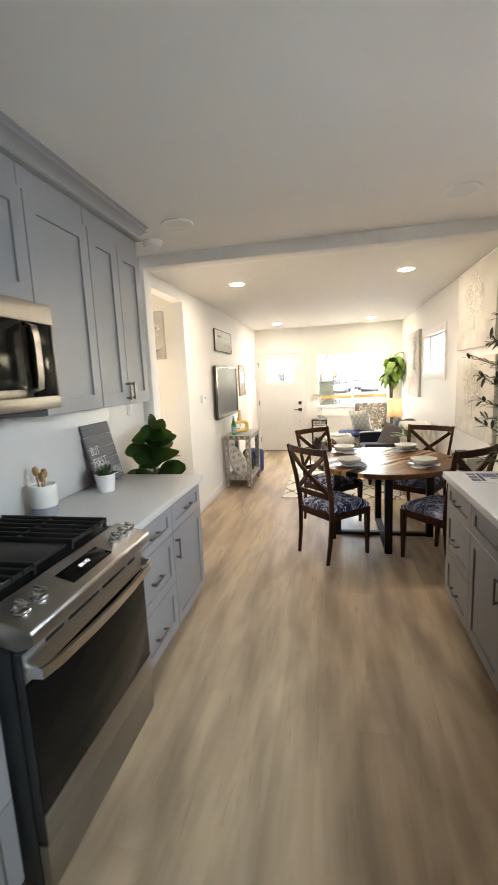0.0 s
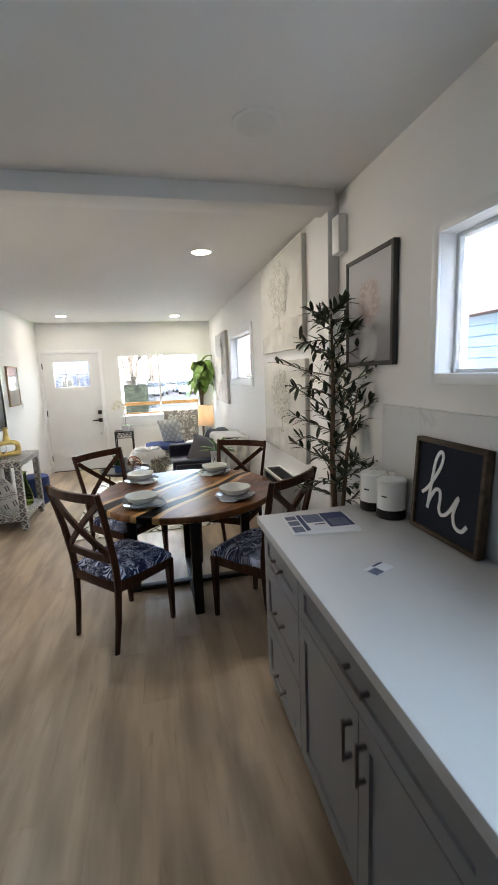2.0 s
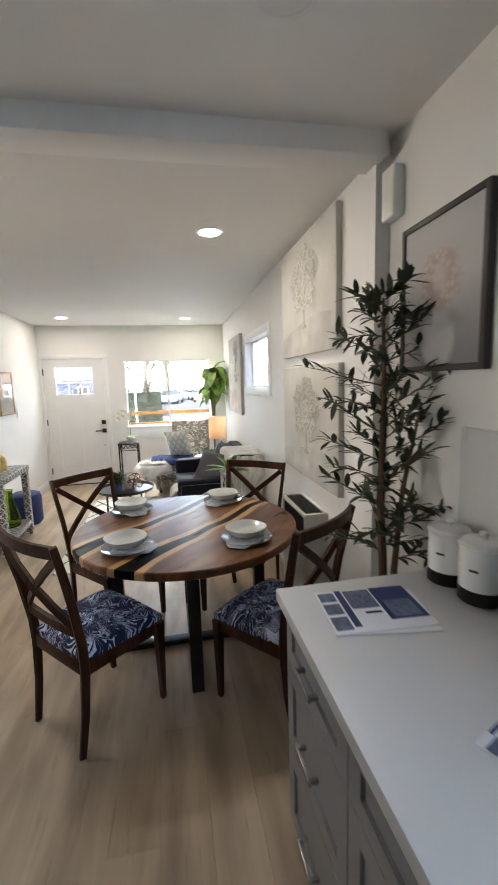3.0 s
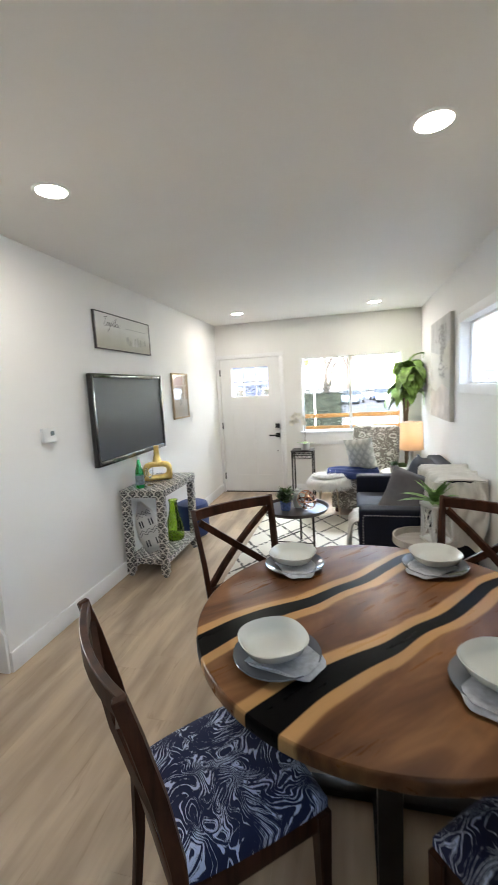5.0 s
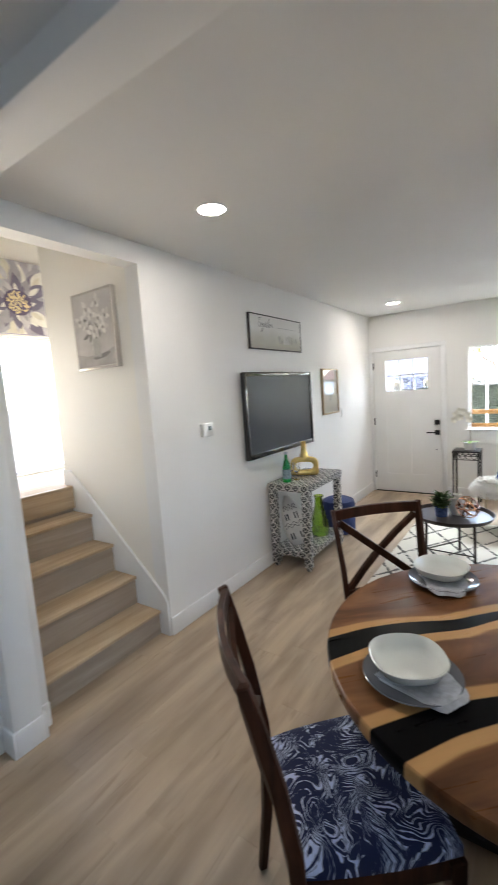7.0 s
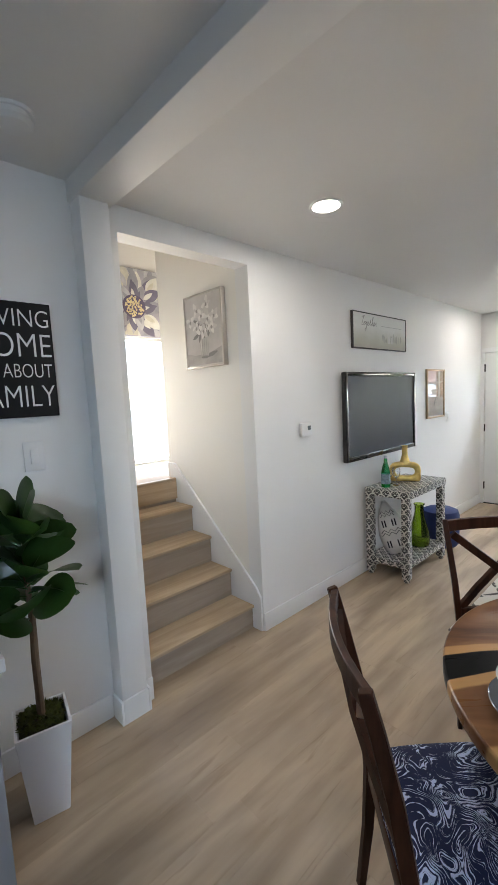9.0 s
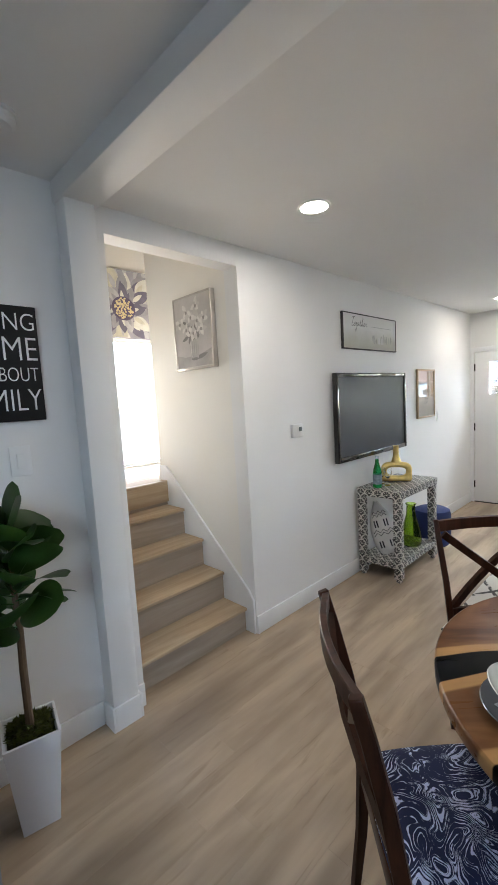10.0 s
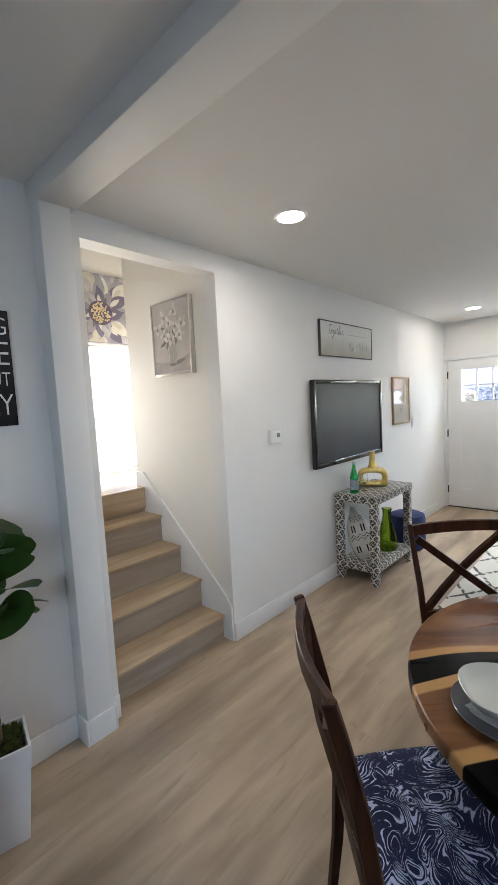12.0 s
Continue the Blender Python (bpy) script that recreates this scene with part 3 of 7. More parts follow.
def shaker(bm, x0, x1, z0, z1, y, rail=0.058, t=0.019):
    """A framed front with a recessed panel; its face lies at y, the body behind it."""
    g = 0.0015
    x0, x1, z0, z1 = x0 + g, x1 - g, z0 + g, z1 - g
    r = min(rail, (z1 - z0) * 0.3)
    rows = ((x0, z0, x1, z1, y + t), (x0, z0, x1, z1, y + 0.0012), (x0 + 0.0012, z0 + 0.0012, x1 - 0.0012, z1 - 0.0012, y), (x0 + rail, z0 + r, x1 - rail, z1 - r, y), (x0 + rail + 0.001, z0 + r + 0.001, x1 - rail - 0.001, z1 - r - 0.001, y + 0.010))
    loops = [[bm.verts.new(c) for c in ((a, d, b), (c, d, b), (c, d, e), (a, d, e))] for a, b, c, e, d in rows]
    for p, q in zip(loops, loops[1:]):
        for i in range(4):
            bm.faces.new((p[i], p[(i + 1) % 4], q[(i + 1) % 4], q[i]))
    bm.faces.new(loops[0][::-1]), bm.faces.new(loops[-1])
    return bm


def pull(parent, cx, cz, y, upright, length=0.13):
    bm = bmesh.new()
    h = length / 2
    for s in (-1, 1):
        p = (cx, cz + s * (h - 0.012)) if upright else (cx + s * (h - 0.012), cz)
        box(bm, (p[0] - 0.006, y - 0.026, p[1] - 0.006), (p[0] + 0.006, y, p[1] + 0.006), 0.001)
    if upright:
        box(bm, (cx - 0.006, y - 0.032, cz - h), (cx + 0.005, y - 0.023, cz + h), 0.0015)
    else:
        box(bm, (cx - h, y - 0.032, cz - 0.005), (cx + h, y - 0.023, cz + 0.005), 0.0015)
    return part("handle", bm, PULL, parent, "slim nickel bar pull")


def base_cabinet(m, w, layout, label, depth=0.60, kick=0.075):
    """layout: rows of (kind, x0, x1, z0, z1, handle x, handle z, upright)."""
    cab = thing("base_cabinet", label, "cabinet", "kitchen base cabinets", m)
    bm = slab((0.0008, 0.020, kick), (w - 0.0008, depth, 0.868), 0.001, 1)
    box(bm, (0.0008, 0.07, 0.0), (w - 0.0008, depth, kick))
    part("body", bm, CAB, cab)
    for kind, x0, x1, z0, z1, hx, hz, up in layout:
        fr = part(kind, shaker(bmesh.new(), x0, x1, z0, z1, 0.0), CAB, cab)
        if hx is not None:
            pull(fr, hx, hz, 0.0, up)
    return cab


LEFT = lambda y: pose(-0.677, y, 0, 0, 0, 90)
RIGHT = lambda y: pose(1.01, y, 0, 0, 0, -90)
three = lambda w: [("drawer_front", 0, w, 0.685, 0.862, w / 2, 0.772, False), ("drawer_front", 0, w, 0.375, 0.683, w / 2, 0.52, False), ("drawer_front", 0, w, 0.08, 0.373, w / 2, 0.20, False)]
w = 0.545
base_cabinet(LEFT(1.878), w, three(w), "pale grey three-drawer base cabinet beside the range", 0.645)
w = 0.530
base_cabinet(LEFT(2.425), w, [("drawer_front", 0, w, 0.685, 0.862, w / 2, 0.772, False), ("cabinet_door", 0, w, 0.08, 0.683, 0.035, 0.57, True)], "pale grey base cabinet with one drawer and door", 0.645)
w = 0.55
base_cabinet(LEFT(0.53), w, three(w), "pale grey base cabinet beside the range", 0.645)
w = 0.485
base_cabinet(RIGHT(3.05), w, three(w), "pale grey three-drawer cabinet at the counter's end", 0.665)


def double(w):
    return [("drawer_front", 0, w, 0.685, 0.862, w / 2, 0.79, False), ("cabinet_door", 0, w / 2, 0.08, 0.683, w / 2 - 0.04, 0.57, True), ("cabinet_door", w / 2, w, 0.08, 0.683, w / 2 + 0.04, 0.57, True)]


w = 0.955
base_cabinet(RIGHT(2.563), w, double(w), "pale grey cabinet with wide drawer over double doors", 0.665)
w = 0.90
base_cabinet(RIGHT(1.606), w, double(w), "pale grey cabinet with wide drawer over double doors", 0.665)
base_cabinet(RIGHT(0.704), w, double(w), "pale grey cabinet with wide drawer over double doors", 0.665)

solid("countertop", slab((-1.347, 1.872, 0.870), (-0.652, 2.985, 0.91), 0.003), QUARTZ, "white quartz worktop with faint veins", "countertop")
solid("countertop", slab((-1.347, 0.50, 0.870), (-0.655, 1.088, 0.91), 0.003), QUARTZ, "white quartz worktop beside the range", "countertop")
solid("countertop", slab((0.985, -0.25, 0.870), (1.677, 3.085, 0.91), 0.003), QUARTZ, "long white quartz worktop with faint grey veins", "countertop")
solid("backsplash", slab((1.660, -0.25, 0.9105), (1.679, 3.085, 1.42), 0.002), QUARTZ, "pale quartz backsplash slab behind the counter", "backsplash", "structure")
solid("backsplash", slab((-1.349, 0.50, 0.9105), (-1.332, 2.975, 1.44), 0.002), QUARTZ, "pale quartz backsplash slab behind the range", "backsplash", "structure")


def wall_cabinet(y0, y1, z0, doors, handles, label):
    w = y1 - y0
    cab = thing("wall_cabinet", label, "cabinet", "kitchen wall cabinets", pose(-0.98, y0, 0, 0, 0, 90))
    part("body", slab((0.0008, 0.020, z0), (w - 0.0008, 0.368, 2.508), 0.001, 1), CAB, cab)
    for i in range(doors):
        d = part("cabinet_door", shaker(bmesh.new(), w * i / doors, w * (i + 1) / doors, z0 + 0.002, 2.405, 0.0, 0.075), CAB, cab)
        for k, hx in handles:
            if k == i:
                pull(d, hx, z0 + 0.085, 0.0, True, 0.11)
    return cab


wall_cabinet(2.31, 2.925, 1.45, 2, [(0, 0.28), (1, 0.335)], "tall grey wall cabinet with two panelled doors")
wall_cabinet(1.838, 2.308, 1.45, 1, [], "tall grey wall cabinet with one panelled door")
wall_cabinet(1.085, 1.836, 1.935, 2, [], "short grey wall cabinet over the microwave")
wall_cabinet(0.53, 1.083, 1.45, 1, [], "grey wall cabinet beside the microwave")

# crown moulding along the wall cabinets
prof = [(-1.345, 2.508), (-0.979, 2.508), (-0.968, 2.510), (-0.961, 2.516), (-0.959, 2.524), (-0.962, 2.531), (-0.970, 2.534), (-0.969, 2.540), (-0.960, 2.554), (-0.946, 2.566), (-0.935, 2.571), (-0.930, 2.573), (-0.930, 2.579), (-0.938, 2.582), (-0.935, 2.596), (-0.926, 2.602), (-0.924, 2.607), (-1.345, 2.607)]
bm = bmesh.new()
ends = [[bm.verts.new((x, y + max(0, (x + 0.98)) * k, z)) for x, z in prof] for y, k in ((0.53, 0), (2.927, 1))]
for i in range(len(prof)):
    j = (i + 1) % len(prof)
    bm.faces.new((ends[0][i], ends[0][j], ends[1][j], ends[1][i]))
bm.faces.new(ends[0]), bm.faces.new(ends[1][::-1])
solid("crown_moulding", bm, CAB, "grey stepped crown moulding above the wall cabinets", "moulding", "structure", smooth=24)

# microwave above the range
micro = thing("microwave", "stainless over-range microwave with dark glass door", "microwave", m=pose(-0.915, 1.09, 1.49, 0, 0, 90))
part("body", slab((0, 0.028, 0.0), (0.76, 0.425, 0.436), 0.004), STEEL, micro)
bm = bmesh.new()
box(bm, (0.0, 0, 0.055), (0.55, 0.027, 0.085), 0.003), box(bm, (0.0, 0, 0.355), (0.76, 0.027, 0.436), 0.003), box(bm, (0.0, 0, 0.0), (0.76, 0.027, 0.053), 0.003)
box(bm, (0, 0.001, 0.085), (0.03, 0.027, 0.355)), box(bm, (0.745, 0.0, 0.053), (0.76, 0.027, 0.355), 0.002)
d = part("door_frame", bm, STEEL, micro)
part("door_glass", slab((0.03, 0.004, 0.085), (0.565, 0.026, 0.355), 0.002), OVENGLASS, micro)
part("control_panel", slab((0.622, 0.003, 0.053), (0.744, 0.026, 0.355), 0.002), OVENGLASS, micro, "black glass control panel")
bm = bmesh.new()
rod(bm, [(0.594, 0.004, 0.075), (0.594, -0.03, 0.09), (0.594, -0.036, 0.13), (0.594, -0.038, 0.21), (0.594, -0.036, 0.29), (0.594, -0.03, 0.33), (0.594, 0.004, 0.345)], 1, flat=(0.034, 0.014))
part("handle", bm, CHROME, micro, "bowed bright steel handle")
part("vent_grille", slab((0.02, 0.06, -0.012), (0.74, 0.40, 0.0), 0.003), GREYPLASTIC, micro)

# gas range
rng = thing("gas_range", "stainless slide-in gas range with black grates", "range", m=pose(-0.585, 1.095, 0, 0, 0, 90))
W = 0.762
bm = slab((0.006, 0.048, 0.03), (W - 0.006, 0.74, 0.925), 0.004)
part("body", bm, GREYPLASTIC, rng)
part("oven_door", slab((0.004, 0.012, 0.194), (W - 0.004, 0.046, 0.835), 0.006), GREYPLASTIC, rng)
part("door_trim", slab((0.004, 0.006, 0.194), (W - 0.004, 0.012, 0.300), 0.002), STEEL, rng)
part("door_trim", slab((0.004, 0.008, 0.742), (W - 0.004, 0.012, 0.835), 0.002), STEEL, rng)
part("oven_window", slab((0.006, 0.008, 0.303), (W - 0.006, 0.016, 0.739), 0.003), OVENGLASS, rng, "black oven window")
part("storage_drawer", slab((0.004, 0.012, 0.022), (W - 0.004, 0.046, 0.186), 0.006), STEEL, rng)
part("kick_plate", slab((0.02, 0.06, 0.0), (W - 0.02, 0.10, 0.03)), BLACK, rng)
bm = bmesh.new()
rod(bm, [(0.014, 0.012, 0.776), (0.018, -0.040, 0.776), (0.08, -0.052, 0.775), (0.24, -0.061, 0.773), (W / 2, -0.064, 0.772), (W - 0.24, -0.061, 0.773), (W - 0.08, -0.052, 0.775), (W - 0.018, -0.040, 0.776), (W - 0.014, 0.012, 0.776)], 1, flat=(0.012, 0.034))
part("door_handle", bm, CHROME, rng, "bowed bright steel oven handle")
for a, b in ((0.10, 0.19), (0.215, 0.40), (0.425, 0.60), (0.625, 0.69)):
    part("vent_slot", slab((a, 0.0055, 0.812), (b, 0.013, 0.824), 0.002), BLACK, rng)
bm = bmesh.new()
side = [(-0.036, 0.868), (-0.037, 0.903), (-0.030, 0.914), (0.118, 0.952), (0.128, 0.950), (0.128, 0.87), (0.02, 0.846)]
ends = [[bm.verts.new((x, y, z)) for y, z in side] for x in (0.0, W)]
for i in range(len(side)):
    j = (i + 1) % len(side)
    bm.faces.new((ends[0][i], ends[0][j], ends[1][j], ends[1][i]))
bm.faces.new(ends[0]), bm.faces.new(ends[1][::-1])
bmesh.ops.bevel(bm, geom=bm.edges[:], offset=0.003, segments=2, profile=0.5, affect="EDGES")
panel = part("control_panel", bm, STEEL, rng)
tilt = pose(0, 0, 0, 14.4, 0, 0)


def on_panel(x, s):
    return Matrix.Translation((x, -0.030 + 0.148 * s, 0.9145 + 0.038 * s)) @ tilt


part("display", slab((-0.125, -0.038, 0.0), (0.125, 0.038, 0.003), 0.001), OVENGLASS, panel, "black glass clock display", m=on_panel(0.385, 0.48))
digits = glow("clock_digits", (0.75, 0.85, 1.0), 0.10)
bm = bmesh.new()
for i, x in enumerate((-0.030, -0.016, 0.004, 0.018)):
    box(bm, (x, -0.010, 0.0032), (x + 0.0016, 0.006, 0.0036)), box(bm, (x + 0.007, -0.010, 0.0032), (x + 0.0086, 0.006, 0.0036)), box(bm, (x + 0.0016, 0.0046, 0.0032), (x + 0.007, 0.006, 0.0036))
part("clock_digits", bm, digits, panel, m=on_panel(0.385, 0.52))
for x in (0.060, 0.138, 0.600, 0.662, 0.722):
    bm = lathe(bmesh.new(), [(0.0, 0.0), (0.026, 0.0), (0.026, 0.006), (0.0225, 0.008), (0.022, 0.026), (0.020, 0.029), (0.0, 0.029)], 28)
    box(bm, (-0.007, -0.021, 0.027), (0.007, 0.021, 0.036), 0.002)
    part("knob", bm, CHROME, panel, "bright ridged control knob", m=on_panel(x, 0.5))
part("cooktop", slab((0.0, 0.129, 0.918), (W, 0.742, 0.938), 0.004), BLACK, rng)
bm = slab((0.29, 0.18, 0.953), (0.475, 0.70, 0.969), 0.004)
part("griddle_plate", bm, IRON, rng, "black cast iron griddle plate")
for gx0, gx1 in ((0.015, 0.28), (0.485, 0.748)):
    bm = bmesh.new()
    for y in (0.17, 0.435, 0.70):
        box(bm, (gx0, y - 0.006, 0.959), (gx1, y + 0.006, 0.975), 0.002)
    for k in range(6):
        x = gx0 + 0.006 + (gx1 - gx0 - 0.012) * k / 5
        box(bm, (x - 0.005, 0.160, 0.962), (x + 0.005, 0.712, 0.982), 0.002)
    for x in (gx0 + 0.006, gx1 - 0.006):
        for y in (0.17, 0.70):
            box(bm, (x - 0.007, y - 0.007, 0.938), (x + 0.007, y + 0.007, 0.963))
    part("grate", bm, IRON, rng)
    for y in (0.30, 0.57):
        part("burner", lathe(bmesh.new(), [(0.0, 0.0), (0.045, 0.0), (0.05, 0.008), (0.038, 0.012), (0.036, 0.018), (0.0, 0.019)], 24, ((gx0 + gx1) / 2, y, 0.937)), IRON, rng)

# things on the left counter
CROCK_TOP = mat("crock_glaze", (0.74, 0.73, 0.70), 0.35, var=0.03)
CROCK_LOW = mat("crock_base", (0.25, 0.26, 0.29), 0.6, var=0.08)
SPOON = timber("spoon_wood", (0.32, 0.18, 0.08), (0.5, 0.32, 0.17), 0.6, axis="z")
crock = thing("utensil_crock", "white and grey ceramic crock with wooden spoons", "crock", m=Matrix.Translation((-1.22, 2.045, 0.91)))
part("jar", lathe(bmesh.new(), [(0.0, 0.055), (0.063, 0.055), (0.066, 0.06), (0.066, 0.165), (0.063, 0.17), (0.058, 0.165), (0.057, 0.06), (0.0, 0.058)], 32), CROCK_TOP, crock)
part("base", lathe(bmesh.new(), [(0.0, 0.0), (0.062, 0.0), (0.066, 0.004), (0.066, 0.055), (0.0, 0.055)], 32), CROCK_LOW, crock, "grey band")
for i, (dx, dy, h) in enumerate(((-0.03, 0.0, 0.24), (0.0, 0.02, 0.225), (0.015, -0.02, 0.215))):
    bm = rod(bmesh.new(), [(dx * 0.3, dy * 0.3, 0.065), (dx, dy, h - 0.03)], 0.005, 8)
    lathe(bm, [(0.0, -0.03), (0.012, -0.022), (0.018, 0.0), (0.013, 0.02), (0.0, 0.026)], 14, (dx * 1.1, dy * 1.1, h), squash=lambda a: 0.5 + 0.5 * abs(math.cos(a)))
    part("wooden_spoon", bm, SPOON, crock)
POTWHITE = mat("pot_white", (0.76, 0.76, 0.78), 0.4, var=0.03)
SUCC = mat("succulent_green", (0.045, 0.10, 0.035), 0.5, var=0.35, scale=30)
SOIL = mat("moss_soil", (0.035, 0.04, 0.015), 0.95, var=0.5, scale=30, grain=200, bump=1.0)


def potted(name, label, at, r0, r1, h, pot_m, seedn, spreadr, leaflen, leafw, green, count=40):
    p = thing(name, label, "plant", m=Matrix.Translation(at))
    part("pot", lathe(bmesh.new(), [(0, 0), (r0, 0), (r1, h), (r1 * 0.93, h), (r1 * 0.9, h * 0.85), (0, h * 0.85)], 28), pot_m, p)
    part("soil", lathe(bmesh.new(), [(0, h * 0.851), (r1 * 0.9, h * 0.851), (r1 * 0.5, h * 0.9), (0, h * 0.92)], 20), SOIL, p)
    rnd, bm = random.Random(seedn), bmesh.new()
    for i in range(count):
        a, e = rnd.uniform(0, 6.28), rnd.uniform(0.2, 1.3)
        q = rnd.uniform(0, 0.7) * r1
        leaf(bm, (q * math.cos(a), q * math.sin(a), h * 0.86 + rnd.uniform(0, spreadr * 0.5)), (math.cos(a) * math.cos(e), math.sin(a) * math.cos(e), math.sin(e)), leaflen * rnd.uniform(0.6, 1.1), leafw * rnd.uniform(0.7, 1.1), rnd.uniform(0.2, 0.9), 0.3, steps=4)
    part("leaves", bm, green, p)
    return p


potted("potted_succulent", "small green succulent in a white pot", (-1.150, 2.53, 0.91), 0.050, 0.063, 0.112, POTWHITE, 4, 0.05, 0.055, 0.03, SUCC, 46)

SLATE = mat("grey_board", (0.17, 0.17, 0.18), 0.7, var=0.2, scale=8, stretch=(1, 1, 12))
PALE = mat("pale_print", (0.62, 0.61, 0.60), 0.7, var=0.05)
board = thing("slatted_board", "grey slatted sign lettered in white capitals, leaning on the wall", "sign", m=pose(-1.222, 2.575, 0.914, 0, -13.5, 0) @ pose(0, 0, 0, 0, 0, 90))
for i in range(5):
    part("slat", slab((0, 0.0, 0.004 + i * 0.084), (0.33, 0.018, 0.085 + i * 0.084), 0.002), SLATE, board)
for body, x, z, wide in (("BUT", 0.072, 0.238, 0.095), ("FIRST,", 0.105, 0.160, 0.165), ("AGNE", 0.262, 0.068, 0.115)):
    lettering("lettering", body, 0.085, PALE, board, Matrix.Translation((x, -0.0012, z)), 0.0009, 0, wide)


def wall_plate(at, rz, w=0.075, h=0.12, kind="light_switch", label="white rocker light switch", rockers=1):
    sw = thing(kind, label, "switch", m=pose(*at, 0, 0, rz))
    part("plate", slab((-w / 2, -0.006, -h / 2), (w / 2, 0.0, h / 2), 0.0025), WHITEPLASTIC, sw)
    for i in range(rockers):
        cx = (i - (rockers - 1) / 2) * 0.046
        part("rocker", slab((cx - 0.016, -0.010, -0.033), (cx + 0.016, -0.0055, 0.033), 0.0015), WHITEPLASTIC, sw)
    return sw


wall_plate((XKL, 3.312, 1.388), 90, 0.085, 0.13)
wall_plate((XL, 7.79, 1.27), 90)

smoke = thing("smoke_detector", "round white smoke detector on the ceiling", "smoke detector", m=Matrix.Translation((-1.02, 3.26, ZK)))
part("base", lathe(bmesh.new(), [(0.0, 0.0), (0.075, 0.0), (0.075, -0.012), (0.0, -0.012)], 36), WHITEPLASTIC, smoke)
part("cover", lathe(bmesh.new(), [(0.066, -0.012), (0.068, -0.03), (0.055, -0.043), (0.0, -0.046)], 36), WHITEPLASTIC, smoke)

# right counter
ENAMEL = mat("white_enamel", (0.80, 0.80, 0.78), 0.22, var=0.02, coat=0.3)
INK = mat("dark_ink", (0.02, 0.022, 0.03), 0.6, var=0.1)


def canister(x, y):
    c = thing("canister", "white enamel canister with black base and lid", "canister", "counter canisters", pose(x, y, 0.91, 0, 0, -60))
    part("body", lathe(bmesh.new(), [(0.0, 0.045), (0.066, 0.045), (0.066, 0.168), (0.062, 0.172), (0.0, 0.172)], 36), ENAMEL, c)
    part("base_band", lathe(bmesh.new(), [(0.0, 0.0), (0.064, 0.0), (0.0665, 0.003), (0.0665, 0.045), (0.0, 0.045)], 36), BLACK, c, "black base band")
    part("lid", lathe(bmesh.new(), [(0.0, 0.172), (0.069, 0.172), (0.069, 0.178), (0.06, 0.187), (0.012, 0.193), (0.010, 0.198), (0.016, 0.206), (0.011, 0.215), (0.0, 0.217)], 36), ENAMEL, c)
    part("word_bar", slab((-0.013, -0.0668, 0.106), (0.013, -0.062, 0.113)), GREYPLASTIC, c)
    return c


canister(1.585, 2.87)
canister(1.570, 3.005)
CHALK = mat("blackboard", (0.014, 0.019, 0.032), 0.8, var=0.2, scale=5)
CHALKLINE = mat("white_lettering", (0.78, 0.78, 0.78), 0.8, var=0.05)
hi = thing("chalkboard_sign", "dark navy framed sign with white script letters, leaning", "sign", m=pose(1.603, 2.75, 0.914, 0, 3.6, 0) @ pose(0, 0, 0, 0, 0, -90))
S = 0.395
bm = bmesh.new()
box(bm, (0, 0, 0), (0.018, 0.035, S), 0.002), box(bm, (S - 0.018, 0, 0), (S, 0.035, S), 0.002), box(bm, (0.018, 0, 0), (S - 0.018, 0.035, 0.018), 0.002), box(bm, (0.018, 0, S - 0.018), (S - 0.018, 0.035, S), 0.002)
part("wooden_frame", bm, SIGNWOOD, hi)
part("panel", slab((0.017, 0.014, 0.017), (S - 0.017, 0.028, S - 0.017)), CHALK, hi)
stroke = [(0.055, 0.17), (0.10, 0.21), (0.16, 0.30), (0.175, 0.355), (0.155, 0.37), (0.13, 0.33), (0.115, 0.24), (0.10, 0.115), (0.105, 0.14), (0.14, 0.20), (0.17, 0.205), (0.178, 0.17), (0.175, 0.125), (0.195, 0.105), (0.235, 0.13), (0.283, 0.205), (0.262, 0.135), (0.275, 0.085), (0.315, 0.075), (0.345, 0.11)]
smooth_pts = []
for i in range(len(stroke) - 1):
    p0, p1, p2, p3 = (Vector(stroke[max(0, min(len(stroke) - 1, i + k))]) for k in (-1, 0, 1, 2))
    for s in range(5):
        u = s / 5
        q = 0.5 * ((2 * p1) + (p2 - p0) * u + (2 * p0 - 5 * p1 + 4 * p2 - p3) * u * u + (3 * p1 - p0 - 3 * p2 + p3) * u ** 3)
        smooth_pts.append((q.x * 0.94, 0.012, q.y * 0.94))
bm = rod(bmesh.new(), smooth_pts, 0.0085, 6)
for v in bm.verts:
    v.co.y = 0.012 + (v.co.y - 0.012) * 0.25
part("script_letters", bm, CHALKLINE, hi, "white script word hi")
PAPER = mat("paper", (0.74, 0.75, 0.77), 0.6, var=0.02)
NAVYINK = mat("navy_ink", (0.014, 0.03, 0.13), 0.5, var=0.15, scale=20)
PHOTOINK = mat("photo_ink", (0.13, 0.16, 0.26), 0.5, var=0.8, scale=70, grain=200)
fly = thing("flyer_stack", "stack of printed navy and white flyers on the counter", "flyer", m=pose(1.235, 2.895, 0.911, 0, 0, -4))
part("sheet_stack", slab((-0.15, -0.115, 0), (0.15, 0.115, 0.004), 0.001, 1), PAPER, fly)
part("loose_sheet", slab((-0.15, -0.115, 0.0), (0.15, 0.115, 0.0012)), PAPER, fly, m=pose(0.006, -0.012, 0.0001, 0, 0, -5))
part("photo", slab((0.045, -0.06, 0.0049), (0.13, 0.03, 0.0053)), PHOTOINK, fly)
